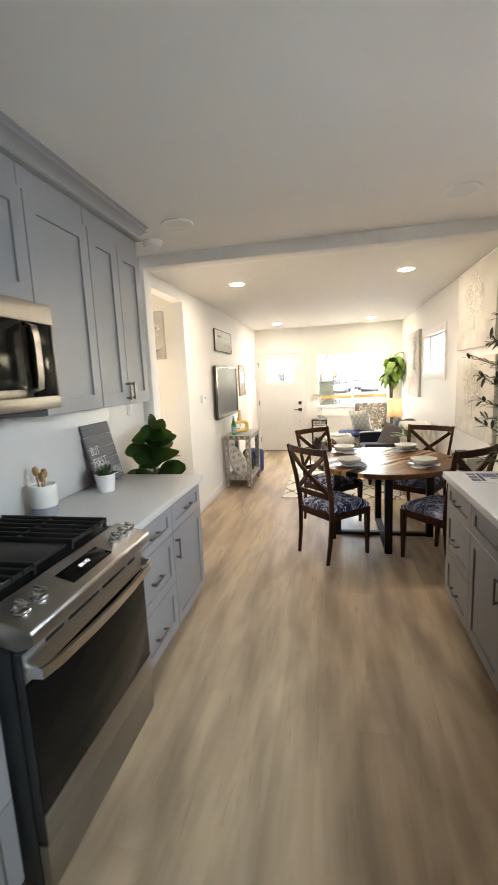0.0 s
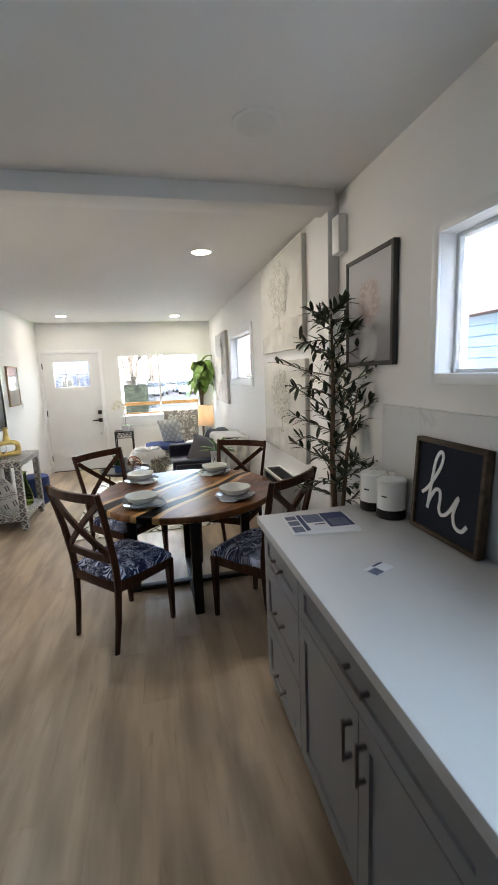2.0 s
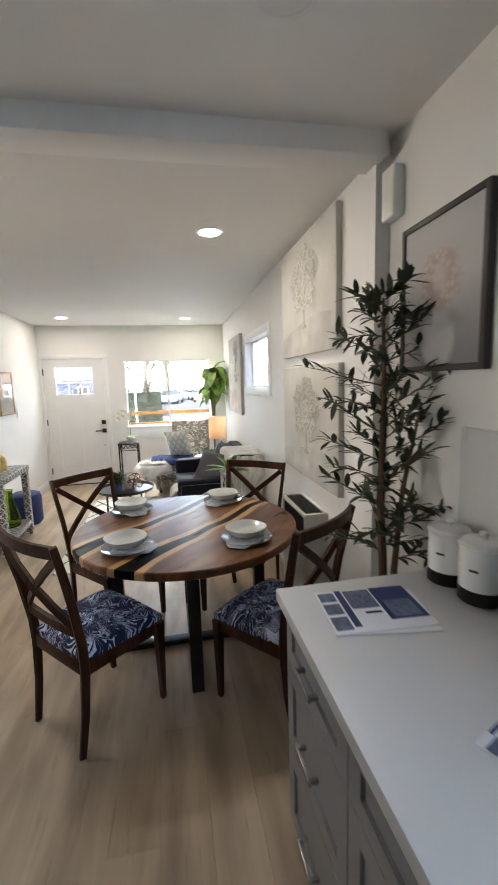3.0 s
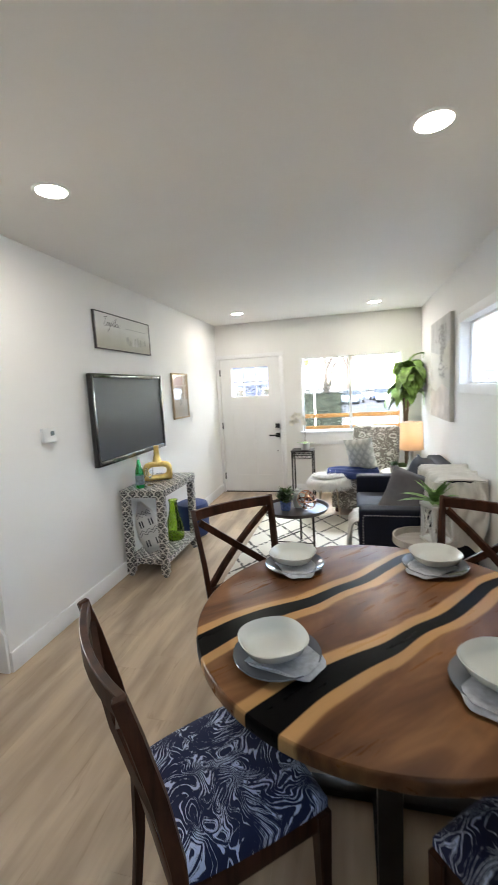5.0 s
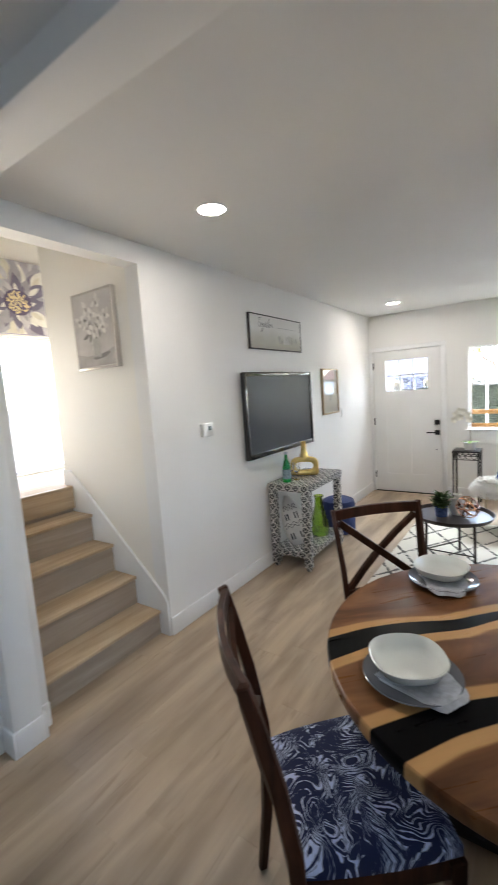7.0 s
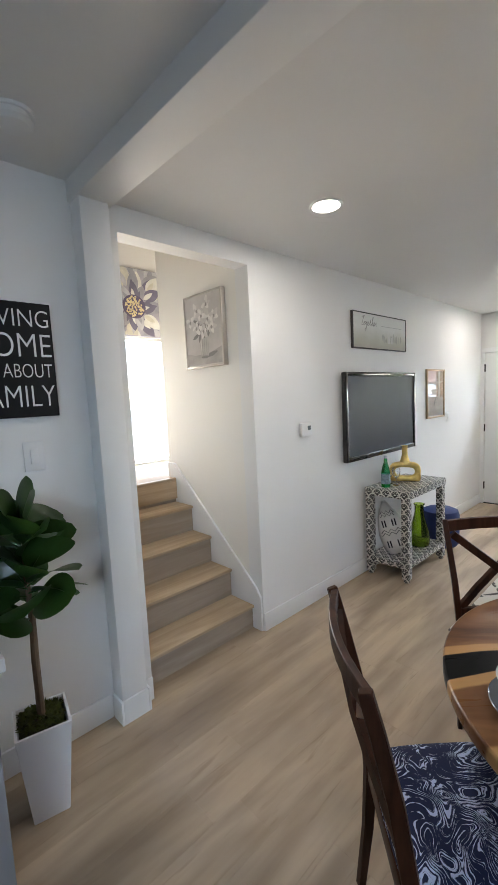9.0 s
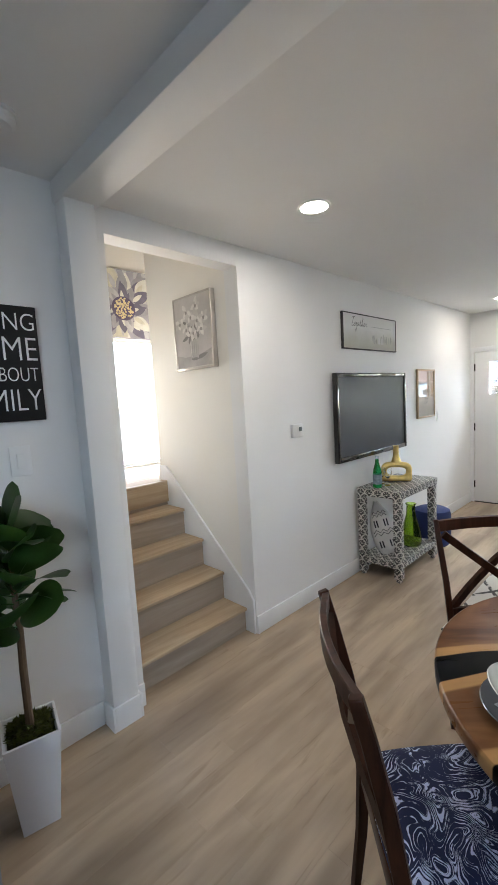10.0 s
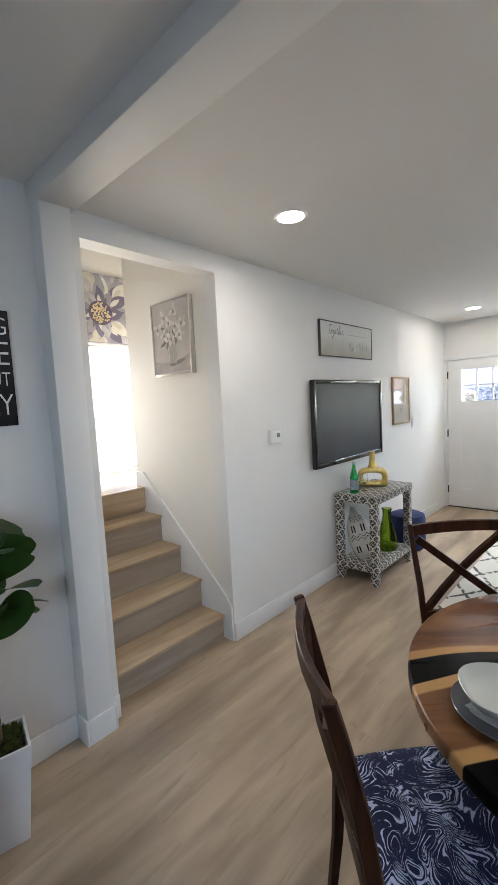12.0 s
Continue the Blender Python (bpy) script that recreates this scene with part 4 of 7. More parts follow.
for name, x0, x1, y0, y1, mm in (("navy_block", 0.03, 0.145, -0.07, 0.11, NAVYINK), ("photo", -0.06, 0.025, 0.0, 0.105, PHOTOINK), ("navy_stripe", -0.085, -0.065, -0.09, 0.11, NAVYINK), ("photo", -0.142, -0.092, 0.05, 0.10, PHOTOINK), ("photo", -0.142, -0.092, -0.02, 0.035, PHOTOINK), ("photo", -0.142, -0.092, -0.10, -0.035, PHOTOINK), ("word_bar", -0.03, 0.02, -0.03, -0.02, INK)):
    part(name, slab((x0, y0, 0.0042), (x1, y1, 0.0048)), mm, fly)
card = thing("printed_card", "small printed postcard lying on the counter", "card", m=pose(1.257, 2.413, 0.911, 0, 0, 24))
part("card_sheet", slab((-0.05, -0.03, 0), (0.05, 0.03, 0.001)), PAPER, card)
part("photo", slab((-0.047, -0.027, 0.0012), (-0.005, 0.012, 0.0016)), PHOTOINK, card)
part("navy_stripe", slab((-0.005, 0.018, 0.0012), (0.047, 0.027, 0.0016)), NAVYINK, card)

# ---- dining table and chairs ----


def sheet(bm, at, nu, nv, thick):
    """A closed cloth from at(u, v) -> (x, y, z), thickened along its own normal."""
    top = [[Vector(at(i / nu, j / nv)) for j in range(nv + 1)] for i in range(nu + 1)]
    a, b = [], []
    for i in range(nu + 1):
        ra, rb = [], []
        for j in range(nv + 1):
            du = top[min(i + 1, nu)][j] - top[max(i - 1, 0)][j]
            dv = top[i][min(j + 1, nv)] - top[i][max(j - 1, 0)]
            n = du.cross(dv)
            n = n.normalized() if n.length > 1e-9 else Vector((0, 0, 1))
            ra.append(bm.verts.new(top[i][j] + n * thick / 2)), rb.append(bm.verts.new(top[i][j] - n * thick / 2))
        a.append(ra), b.append(rb)
    for i in range(nu):
        for j in range(nv):
            bm.faces.new((a[i][j], a[i + 1][j], a[i + 1][j + 1], a[i][j + 1]))
            bm.faces.new((b[i][j + 1], b[i + 1][j + 1], b[i + 1][j], b[i][j]))
    for i in range(nu):
        bm.faces.new((a[i + 1][0], a[i][0], b[i][0], b[i + 1][0])), bm.faces.new((a[i][nv], a[i + 1][nv], b[i + 1][nv], b[i][nv]))
    for j in range(nv):
        bm.faces.new((a[0][j], a[0][j + 1], b[0][j + 1], b[0][j])), bm.faces.new((a[nu][j + 1], a[nu][j], b[nu][j], b[nu][j + 1]))
    return bm


def dining_chair(m):
    ch = thing("dining_chair", "dark wooden cross-back dining chair with navy swirl-print seat", "chair", "dining chairs round the table", m)
    for s in (-1, 1):
        bm = rod(bmesh.new(), [(s * 0.186, -0.235, 0), (s * 0.194, -0.208, 0.2), (s * 0.20, -0.195, 0.40), (s * 0.205, -0.200, 0.52), (s * 0.214, -0.232, 0.72), (s * 0.226, -0.270, 0.89), (s * 0.232, -0.296, 0.995)], [0.75, 0.88, 1, 1, 0.95, 0.88, 0.80], flat=(0.027, 0.038))
        bmesh.ops.bevel(bm, geom=bm.edges[:], offset=0.003, segments=1, profile=0.5, affect="EDGES")
        part("back_leg", bm, MAHOG, ch)
        bm = rod(bmesh.new(), [(s * 0.207, 0.212, 0), (s * 0.213, 0.205, 0.22), (s * 0.217, 0.200, 0.435)], [0.62, 0.85, 1.05], flat=(0.042, 0.042))
        bmesh.ops.bevel(bm, geom=bm.edges[:], offset=0.003, segments=1, profile=0.5, affect="EDGES")
        part("front_leg", bm, MAHOG, ch)
        part("side_rail", beam(bmesh.new(), (s * 0.200, -0.185, 0.408), (s * 0.214, 0.185, 0.408), 0.022, 0.062, bev=0.003), MAHOG, ch)
    part("front_rail", beam(bmesh.new(), (-0.20, 0.203, 0.408), (0.20, 0.203, 0.408), 0.022, 0.062, bev=0.003), MAHOG, ch)
    part("back_rail", beam(bmesh.new(), (-0.185, -0.196, 0.408), (0.185, -0.196, 0.408), 0.022, 0.062, bev=0.003), MAHOG, ch)

    def across(z, y, half, h, d, bow):
        pts = [(half * k / 4, y - bow * (1 - (k / 4) ** 2), z) for k in range(-4, 5)]
        bm = rod(bmesh.new(), pts, 1, flat=(d, h))
        bmesh.ops.bevel(bm, geom=bm.edges[:], offset=0.002, segments=1, profile=0.5, affect="EDGES")
        return bm

    part("top_rail", across(0.966, -0.287, 0.228, 0.052, 0.020, 0.034), MAHOG, ch)
    part("lower_rail", across(0.585, -0.211, 0.202, 0.045, 0.020, 0.012), MAHOG, ch)
    for s in (-1, 1):
        bm = rod(bmesh.new(), [(s * -0.195, -0.214 + s * 0.002, 0.607), (s * -0.10, -0.245 + s * 0.005, 0.685), (0, -0.270 + s * 0.006, 0.765), (s * 0.10, -0.282 + s * 0.005, 0.845), (s * 0.205, -0.281 + s * 0.002, 0.93)], 1, flat=(0.018, 0.034))
        part("cross_slat", bm, MAHOG, ch)
    bm, n = bmesh.new(), 14
    rows = {}
    for k, (z0, dome) in enumerate(((0.440, 0.0), (0.466, 0.052))):
        for i in range(n + 1):
            for j in range(n + 1):
                x, y = 2 * i / n - 1, 2 * j / n - 1
                half = 0.222 + 0.016 * y
                round_off = 1 - 0.05 * (x * x) * (y * y)
                lift = (max(0, 1 - x ** 6) * max(0, 1 - y ** 6)) ** 0.5
                rows[k, i, j] = bm.verts.new((x * half * round_off, (0.012 + y * 0.217) * round_off, z0 + dome * lift * (0.72 + 0.28 * (1 - x * x) * (1 - y * y))))
    for i in range(n):
        for j in range(n):
            bm.faces.new([rows[1, a, b] for a, b in ((i, j), (i + 1, j), (i + 1, j + 1), (i, j + 1))])
            bm.faces.new([rows[0, a, b] for a, b in ((i, j + 1), (i + 1, j + 1), (i + 1, j), (i, j))])
        for p, q in (((i, 0), (i + 1, 0)), ((i + 1, n), (i, n)), ((0, i + 1), (0, i)), ((n, i), (n, i + 1))):
            bm.faces.new((rows[0, p[0], p[1]], rows[0, q[0], q[1]], rows[1, q[0], q[1]], rows[1, p[0], p[1]]))
    part("seat", bm, SWIRL, ch, "navy seat pad with pale swirls", smooth=60)
    return ch


chair = dining_chair(pose(0.258, 3.815, 0, 0, 0, 43.3 - 90))
copy_thing(chair, pose(0.249, 4.636, 0, 0, 0, -45 - 90))
copy_thing(chair, pose(1.124, 4.643, 0, 0, 0, -125 - 90))
copy_thing(chair, pose(1.14, 3.715, 0, 0, 0, 128 - 90))

TX, TY, TR = 0.735, 4.258, 0.652
table = thing("dining_table", "round walnut dining table with black resin bands", "table", m=Matrix.Translation((TX, TY, 0)))
part("tabletop", lathe(bmesh.new(), [(0, 0.715), (TR - 0.008, 0.715), (TR - 0.002, 0.719), (TR, 0.726), (TR, 0.752), (TR - 0.002, 0.757), (TR - 0.006, 0.760), (0, 0.760)], 96), RIVER, table, "walnut top with two black resin rivers", m=pose(0, 0, 0, 0, 0, 47.2))
for i in range(2):
    c = (1, 0) if i else (0, 1)
    bm = bmesh.new()
    beam(bm, (-0.44 * c[0], -0.44 * c[1], 0.018 + 0.0015 * i), (0.44 * c[0], 0.44 * c[1], 0.018 + 0.0015 * i), 0.06, 0.03, bev=0.002)
    part("floor_bar", bm, BLACKSTEEL, table)
    bm = bmesh.new()
    beam(bm, (-0.44 * c[0], -0.44 * c[1], 0.70 - 0.002 * i), (0.44 * c[0], 0.44 * c[1], 0.70 - 0.002 * i), 0.06, 0.026, bev=0.002)
    part("top_bar", bm, BLACKSTEEL, table)
    for s in (-1, 1):
        x, y = 0.428 * c[0] * s, 0.428 * c[1] * s
        bm = slab((x - 0.032, y - 0.032, 0.0), (x + 0.032, y + 0.032, 0.714), 0.003)
        part("post", bm, BLACKSTEEL, table)


def place_setting(x, y, turn, seedn):
    m = pose(x, y, 0.761, 0, 0, turn)
    d = solid("dinner_plate", lathe(bmesh.new(), [(0, 0), (0.075, 0), (0.08, 0.004), (0.132, 0.017), (0.136, 0.0195), (0.134, 0.0215), (0.128, 0.019), (0.082, 0.0085), (0, 0.007)], 48), GREYGLAZE, "grey glazed dinner plate on the dining table", "plate", group="place settings", m=m)
    rnd = random.Random(seedn)
    p1, p2 = rnd.uniform(0, 6), rnd.uniform(0, 6)
    bm = bmesh.new()
    for k in range(2):
        def at(u, v, k=k):
            soft = 1 - 0.22 * abs(2 * u - 1) ** 5
            px, py = (u - 0.5) * (0.168 - 0.012 * k) * (1 - 0.16 * v ** 5), 0.045 - 0.192 * v * soft + 0.010 * k
            r = math.hypot(px, py)
            z = 0.0105 + 0.0035 * k + 0.0014 * math.sin(9 * v + p1 + 2 * u) + 0.0014 * math.sin(7 * u + p2)
            if r > 0.10:
                z += min(0.009, (r - 0.10) * 0.28)
            if r > 0.137:
                z -= (r - 0.137) * 0.85
            return (px + 0.012 * math.sin(4 * v + p2), py, max(z, 0.004 + 0.004 * k))
        sheet(bm, at, 10, 14, 0.003)
    solid("napkin", bm, LINEN, "folded pale grey linen napkin under a bowl", "napkin", group="place settings", m=m, smooth=60)
    sq = lambda a: 1 + 0.03 * math.cos(4 * a)
    bm = lathe(bmesh.new(), [(0, 0.024), (0.046, 0.024), (0.050, 0.0255), (0.076, 0.034), (0.094, 0.047), (0.1065, 0.070), (0.1090, 0.075), (0.1072, 0.0768), (0.1040, 0.075), (0.0915, 0.050), (0.0735, 0.0375), (0.046, 0.030), (0, 0.028)], 56, squash=sq)
    solid("bowl", bm, CERAMIC, "white glazed bowl with a soft square rim", "bowl", group="place settings", m=m @ pose(-0.004, 0.010, -0.006, 0, 0, 15), smooth=50)


place_setting(0.42, 3.95, 62, 1)
place_setting(0.39, 4.61, 20, 2)
place_setting(1.00, 4.665, -45, 3)
place_setting(1.035, 3.92, -25, 4)

# ---- living room ----


def trellis(name, ground, line, sx, sy, width, rough=0.9, dash=0.0, fuzz=0.0, weave=300, turn=(0, 0, 0)):
    """A diamond lattice; sx, sy are the diamonds' size."""
    m, nt, b = blank(name, rough)
    vec = coords(nt, turn=turn)
    x, y, z = split(nt, vec)
    if fuzz:
        f = cloud(nt, vec, 18, 2)
        x = calc(nt, "ADD", x, calc(nt, "MULTIPLY_ADD", f, fuzz, -fuzz / 2))
    p, q = calc(nt, "DIVIDE", x, sx), calc(nt, "DIVIDE", y, sy)
    ds = []
    for s in (1, -1):
        t = calc(nt, "ADD", p, calc(nt, "MULTIPLY", q, s))
        ds.append(calc(nt, "ABSOLUTE", calc(nt, "SUBTRACT", calc(nt, "FRACT", t), 0.5)))
    d = calc(nt, "MINIMUM", ds[0], ds[1])
    on = ramp(nt, d, [(width, 1.0), (width * 1.25, 0.0)])
    if dash:
        on = calc(nt, "MULTIPLY", on, ramp(nt, cloud(nt, vec, dash, 1), [(0.40, 0.15), (0.46, 1.0)]))
    grain = cloud(nt, vec, weave, 2)
    col = blend(nt, on, ground, line)
    col = blend(nt, calc(nt, "MULTIPLY", grain, 0.3), col, tuple(c * 0.55 for c in ground))
    put(nt, b.inputs["Base Color"], col)
    relief(nt, b, grain, 0.6, 0.003)
    return m


def inlay():
    """Dark grey and bone inlay: rows of scales, each with a bone rim and feathered rays."""
    m, nt, b = blank("bone_inlay", 0.4)
    tc = nt.nodes.new("ShaderNodeTexCoord")
    x, y, z = split(nt, tc.outputs["Object"])
    nz = split(nt, tc.outputs["Normal"])[2]
    flat = calc(nt, "GREATER_THAN", calc(nt, "ABSOLUTE", nz), 0.7)
    u = calc(nt, "DIVIDE", calc(nt, "ADD", x, calc(nt, "MULTIPLY", y, calc(nt, "SUBTRACT", 1.0, flat))), 0.080)
    v = calc(nt, "DIVIDE", calc(nt, "ADD", calc(nt, "MULTIPLY", z, calc(nt, "SUBTRACT", 1.0, flat)), calc(nt, "MULTIPLY", y, flat)), 0.046)
    row, up = calc(nt, "FLOOR", v), calc(nt, "FRACT", v)
    side = calc(nt, "SUBTRACT", calc(nt, "FRACT", calc(nt, "MULTIPLY_ADD", row, 0.5, u)), 0.5)
    rise = calc(nt, "MULTIPLY", up, 0.54)
    far = calc(nt, "SQRT", calc(nt, "ADD", calc(nt, "MULTIPLY", side, side), calc(nt, "MULTIPLY", rise, rise)))
    rim = ramp(nt, far, [(0.0, 1.0), (0.10, 1.0), (0.14, 0.0), (0.40, 0.0), (0.43, 1.0), (0.52, 1.0), (0.56, 0.0)])
    ray = calc(nt, "SINE", calc(nt, "MULTIPLY", calc(nt, "ARCTAN2", rise, side), 9.0))
    rays = calc(nt, "MULTIPLY", ramp(nt, ray, [(0.60, 0.0), (0.85, 1.0)]), ramp(nt, far, [(0.17, 0.0), (0.20, 1.0), (0.35, 1.0), (0.39, 0.0)]))
    col = blend(nt, calc(nt, "MAXIMUM", rim, rays), (0.018, 0.017, 0.019), (0.64, 0.62, 0.58))
    put(nt, b.inputs["Base Color"], col)
    return m


def paisley():
    """Taupe cloth with cream medallions, stems and curls."""
    m, nt, b = blank("paisley_cloth", 0.9)
    vec = coords(nt)
    n = nt.nodes.new("ShaderNodeTexNoise")
    put(nt, n.inputs["Vector"], vec)
    n.inputs["Scale"].default_value, n.inputs["Detail"].default_value = 9.0, 1.0
    v = nt.nodes.new("ShaderNodeVectorMath")
    v.operation = "MULTIPLY_ADD"
    nt.links.new(n.outputs["Color"], v.inputs[0])
    v.inputs[1].default_value = (0.10, 0.10, 0.10)
    nt.links.new(vec, v.inputs[2])
    d = cells(nt, v.outputs[0], 8.0)
    heart = ramp(nt, d, [(0.0, 1.0), (0.07, 1.0), (0.10, 0.0), (0.17, 0.0), (0.20, 1.0), (0.30, 1.0), (0.34, 0.0)])
    curl = calc(nt, "ABSOLUTE", calc(nt, "SUBTRACT", calc(nt, "FRACT", calc(nt, "MULTIPLY", cloud(nt, v.outputs[0], 11.0, 1.0, 0.5, 1.2), 5.0)), 0.5))
    curls = calc(nt, "MULTIPLY", ramp(nt, curl, [(0.10, 1.0), (0.15, 0.0)]), ramp(nt, d, [(0.38, 0.0), (0.42, 1.0)]))
    col = blend(nt, calc(nt, "MAXIMUM", heart, curls), (0.19, 0.17, 0.145), (0.62, 0.59, 0.53))
    put(nt, b.inputs["Base Color"], col)
    relief(nt, b, cloud(nt, vec, 350, 1), 0.4, 0.001)
    return m


RUG = trellis("rug_pile", (0.70, 0.67, 0.60), (0.03, 0.028, 0.028), 0.30, 0.46, 0.050, dash=26, fuzz=0.025, weave=140)
PILLOWPRINT = trellis("pillow_lattice", (0.70, 0.71, 0.66), (0.50, 0.52, 0.48), 0.085, 0.13, 0.16, turn=(90, 0, 0))
INLAY, PAISLEY = inlay(), paisley()
NAVY = mat("navy_velvet", (0.008, 0.010, 0.022), 0.75, var=0.25, scale=6, grain=300, bump=0.2)
SLATEBLUE = mat("slate_blue_cloth", (0.050, 0.055, 0.075), 0.85, var=0.2, scale=8, grain=300, bump=0.3)
CHARCOAL = mat("charcoal_cloth", (0.115, 0.107, 0.112), 0.9, var=0.2, scale=8, grain=300, bump=0.4)
KNIT = mat("white_knit", (0.70, 0.68, 0.64), 0.95, var=0.08, scale=14, grain=90, bump=1.0, sheen=0.3)
BLUETHROW = mat("blue_throw", (0.013, 0.025, 0.095), 0.9, var=0.2, scale=12, grain=250, bump=0.5)
BLUEVELVET = mat("blue_velvet", (0.012, 0.03, 0.13), 0.7, var=0.25, scale=6, grain=250, bump=0.2)
FUR = mat("white_fur", (0.80, 0.78, 0.74), 0.95, var=0.04, scale=20, grain=60, bump=0.2, sheen=0.4)
GOLD = mat("gold_leaf", (0.86, 0.62, 0.22), 0.36, 1.0, var=0.18, scale=18, grain=90, bump=0.35)
BRASS = mat("champagne_metal", (0.60, 0.50, 0.36), 0.3, 1.0, var=0.08, bump=0.03)
COPPER = mat("copper", (0.60, 0.32, 0.20), 0.22, 1.0, var=0.1, bump=0.02)
BRONZE = mat("bronze_tray", (0.055, 0.045, 0.04), 0.35, 0.6, var=0.25, scale=6, bump=0.1)
STUDS = mat("nailhead", (0.62, 0.60, 0.57), 0.3, 0.2, var=0.1)
WASHWOOD = timber("whitewashed_wood", (0.42, 0.39, 0.35), (0.62, 0.59, 0.54), 0.7)
MARKS = INK
GREENGLASS = clear("green_glass", (0.55, 0.74, 0.16), 0.02)
BOTTLEGLASS = clear("bottle_glass", (0.03, 0.52, 0.15), 0.02)
CLEARGLASS = clear("drinking_glass", (0.97, 0.98, 0.98))
LEAFDARK = mat("fiddle_leaf", (0.020, 0.056, 0.015), 0.34, var=0.4, scale=9, grain=60, bump=0.25, coat=0.1)
nt = LEAFDARK.node_tree
thin, mixed = nt.nodes.new("ShaderNodeBsdfTranslucent"), nt.nodes.new("ShaderNodeMixShader")
thin.inputs["Color"].default_value, mixed.inputs[0].default_value = (0.16, 0.34, 0.05, 1), 0.12
nt.links.new(nt.nodes["Principled BSDF"].outputs[0], mixed.inputs[1])
nt.links.new(thin.outputs[0], mixed.inputs[2])
nt.links.new(mixed.outputs[0], nt.nodes["Material Output"].inputs[0])
LEAFMID = mat("corn_plant_leaf", (0.19, 0.34, 0.06), 0.45, var=0.4, scale=12, stretch=(3, 3, 1))
LEAFOLIVE = mat("olive_leaf", (0.055, 0.070, 0.045), 0.5, var=0.4, scale=20)
LEAFPALE = mat("striped_leaf", (0.24, 0.44, 0.13), 0.5, var=0.6, scale=30)
BARK = mat("bark", (0.16, 0.105, 0.065), 0.9, var=0.4, scale=12, grain=60, bump=0.9, stretch=(1, 1, 0.3))
PETAL = mat("orchid_petal", (0.80, 0.77, 0.68), 0.6, var=0.05, scale=20)

bm = slab((-0.40, 5.45, 0.001), (1.15, 7.80, 0.012), 0.004)
solid("rug", bm, RUG, "cream rug with a black diamond lattice", "rug")

# sofa
SX0, SX1, SY0, SY1 = 0.70, 1.575, 6.05, 7.46
sofa = thing("sofa", "navy velvet sofa with silver nailhead trim", "sofa")
part("base", slab((SX0 + 0.03, SY0 + 0.02, 0.10), (SX1, SY1 - 0.02, 0.29), 0.015), NAVY, sofa)
for a, b in ((SY0 + 0.165, (SY0 + SY1) / 2 - 0.003), ((SY0 + SY1) / 2 + 0.003, SY1 - 0.165)):
    part("seat_cushion", slab((SX0, a, 0.292), (SX1 - 0.22, b, 0.435), 0.035, 4), SLATEBLUE, sofa, smooth=60)
    part("back_cushion", slab((SX1 - 0.30, a, 0.437), (SX1 - 0.13, b, 0.80), 0.05, 4), NAVY, sofa, smooth=60)
part("back", slab((SX1 - 0.15, SY0 + 0.02, 0.15), (SX1, SY1 - 0.02, 0.80), 0.03, 3), NAVY, sofa, smooth=60)
for y0, s in ((SY0, 1), (SY1 - 0.16, -1)):
    arm = part("arm", slab((SX0 + 0.005, y0, 0.11), (SX1 - 0.02, y0 + 0.16, 0.60), 0.028, 4), NAVY, sofa, smooth=60)
    yo = y0 - 0.001 if s == 1 else y0 + 0.161
    bm = bmesh.new()
    for i in range(34):
        lathe(bm, [(0.0, -0.006), (0.006, 0.0), (0.0, 0.006)], 6, (SX0 + 0.05 + i * 0.0235, yo, 0.556))
    for i in range(18):
        lathe(bm, [(0.0, -0.006), (0.006, 0.0), (0.0, 0.006)], 6, (SX0 + 0.035, yo, 0.14 + i * 0.0235))
    tagged(part("nailhead_trim", bm, STUDS, arm, "row of silver nailheads"), kind="stuff")
for x in (SX0 + 0.07, SX1 - 0.07):
    for y in (SY0 + 0.07, SY1 - 0.07):
        part("leg", lathe(bmesh.new(), [(0, 0), (0.018, 0), (0.028, 0.10), (0, 0.10)], 14, (x, y, 0)), MAHOG, sofa)


def throw_pillow(name, label, at, rx, ry, rz, w, h, t, material):
    return solid(name, cushion(bmesh.new(), w, h, t), material, label, "cushion", m=pose(*at, rx, ry, rz), smooth=70)


throw_pillow("throw_pillow", "large charcoal cushion leaning on the sofa arm", (1.12, 6.43, 0.615), -26, 10, -40, 0.47, 0.43, 0.16, CHARCOAL)
throw_pillow("throw_pillow", "slate blue cushion on the sofa's far end", (1.30, 7.06, 0.635), -18, 14, -72, 0.38, 0.36, 0.15, SLATEBLUE)


def fold(u, v, k):
    return 0.020 * math.sin(13 * u + 4 * v + k) + 0.012 * math.sin(29 * u - 7 * v + 2 * k) + 0.010 * math.sin(9 * v + 5 * u)


def lay(path, y0, y1, k, wob=1.0):
    """Cloth laid along a profile of (x, z) points, wide from y0 to y1."""
    seg = [0.0]
    for a, b in zip(path, path[1:]):
        seg.append(seg[-1] + math.hypot(b[0] - a[0], b[1] - a[1]))

    def at(u, v):
        d = v * seg[-1]
        i = max(j for j in range(len(path) - 1) if seg[j] <= d + 1e-9)
        f = (d - seg[i]) / (seg[i + 1] - seg[i])
        x, z = (path[i][j] + (path[i + 1][j] - path[i][j]) * f for j in (0, 1))
        o = fold(u, v, k) * wob
        return (x - o * 0.7, y0 + (y1 - y0) * u + 0.02 * math.sin(6 * v + k), z + abs(o) * 0.6)

    return at


bm = bmesh.new()
sheet(bm, lay([(1.20, 0.46), (1.24, 0.62), (1.25, 0.83), (1.34, 0.845), (1.46, 0.84), (1.585, 0.835), (1.60, 0.62)], 6.00, 6.62, 1.0), 26, 26, 0.012)


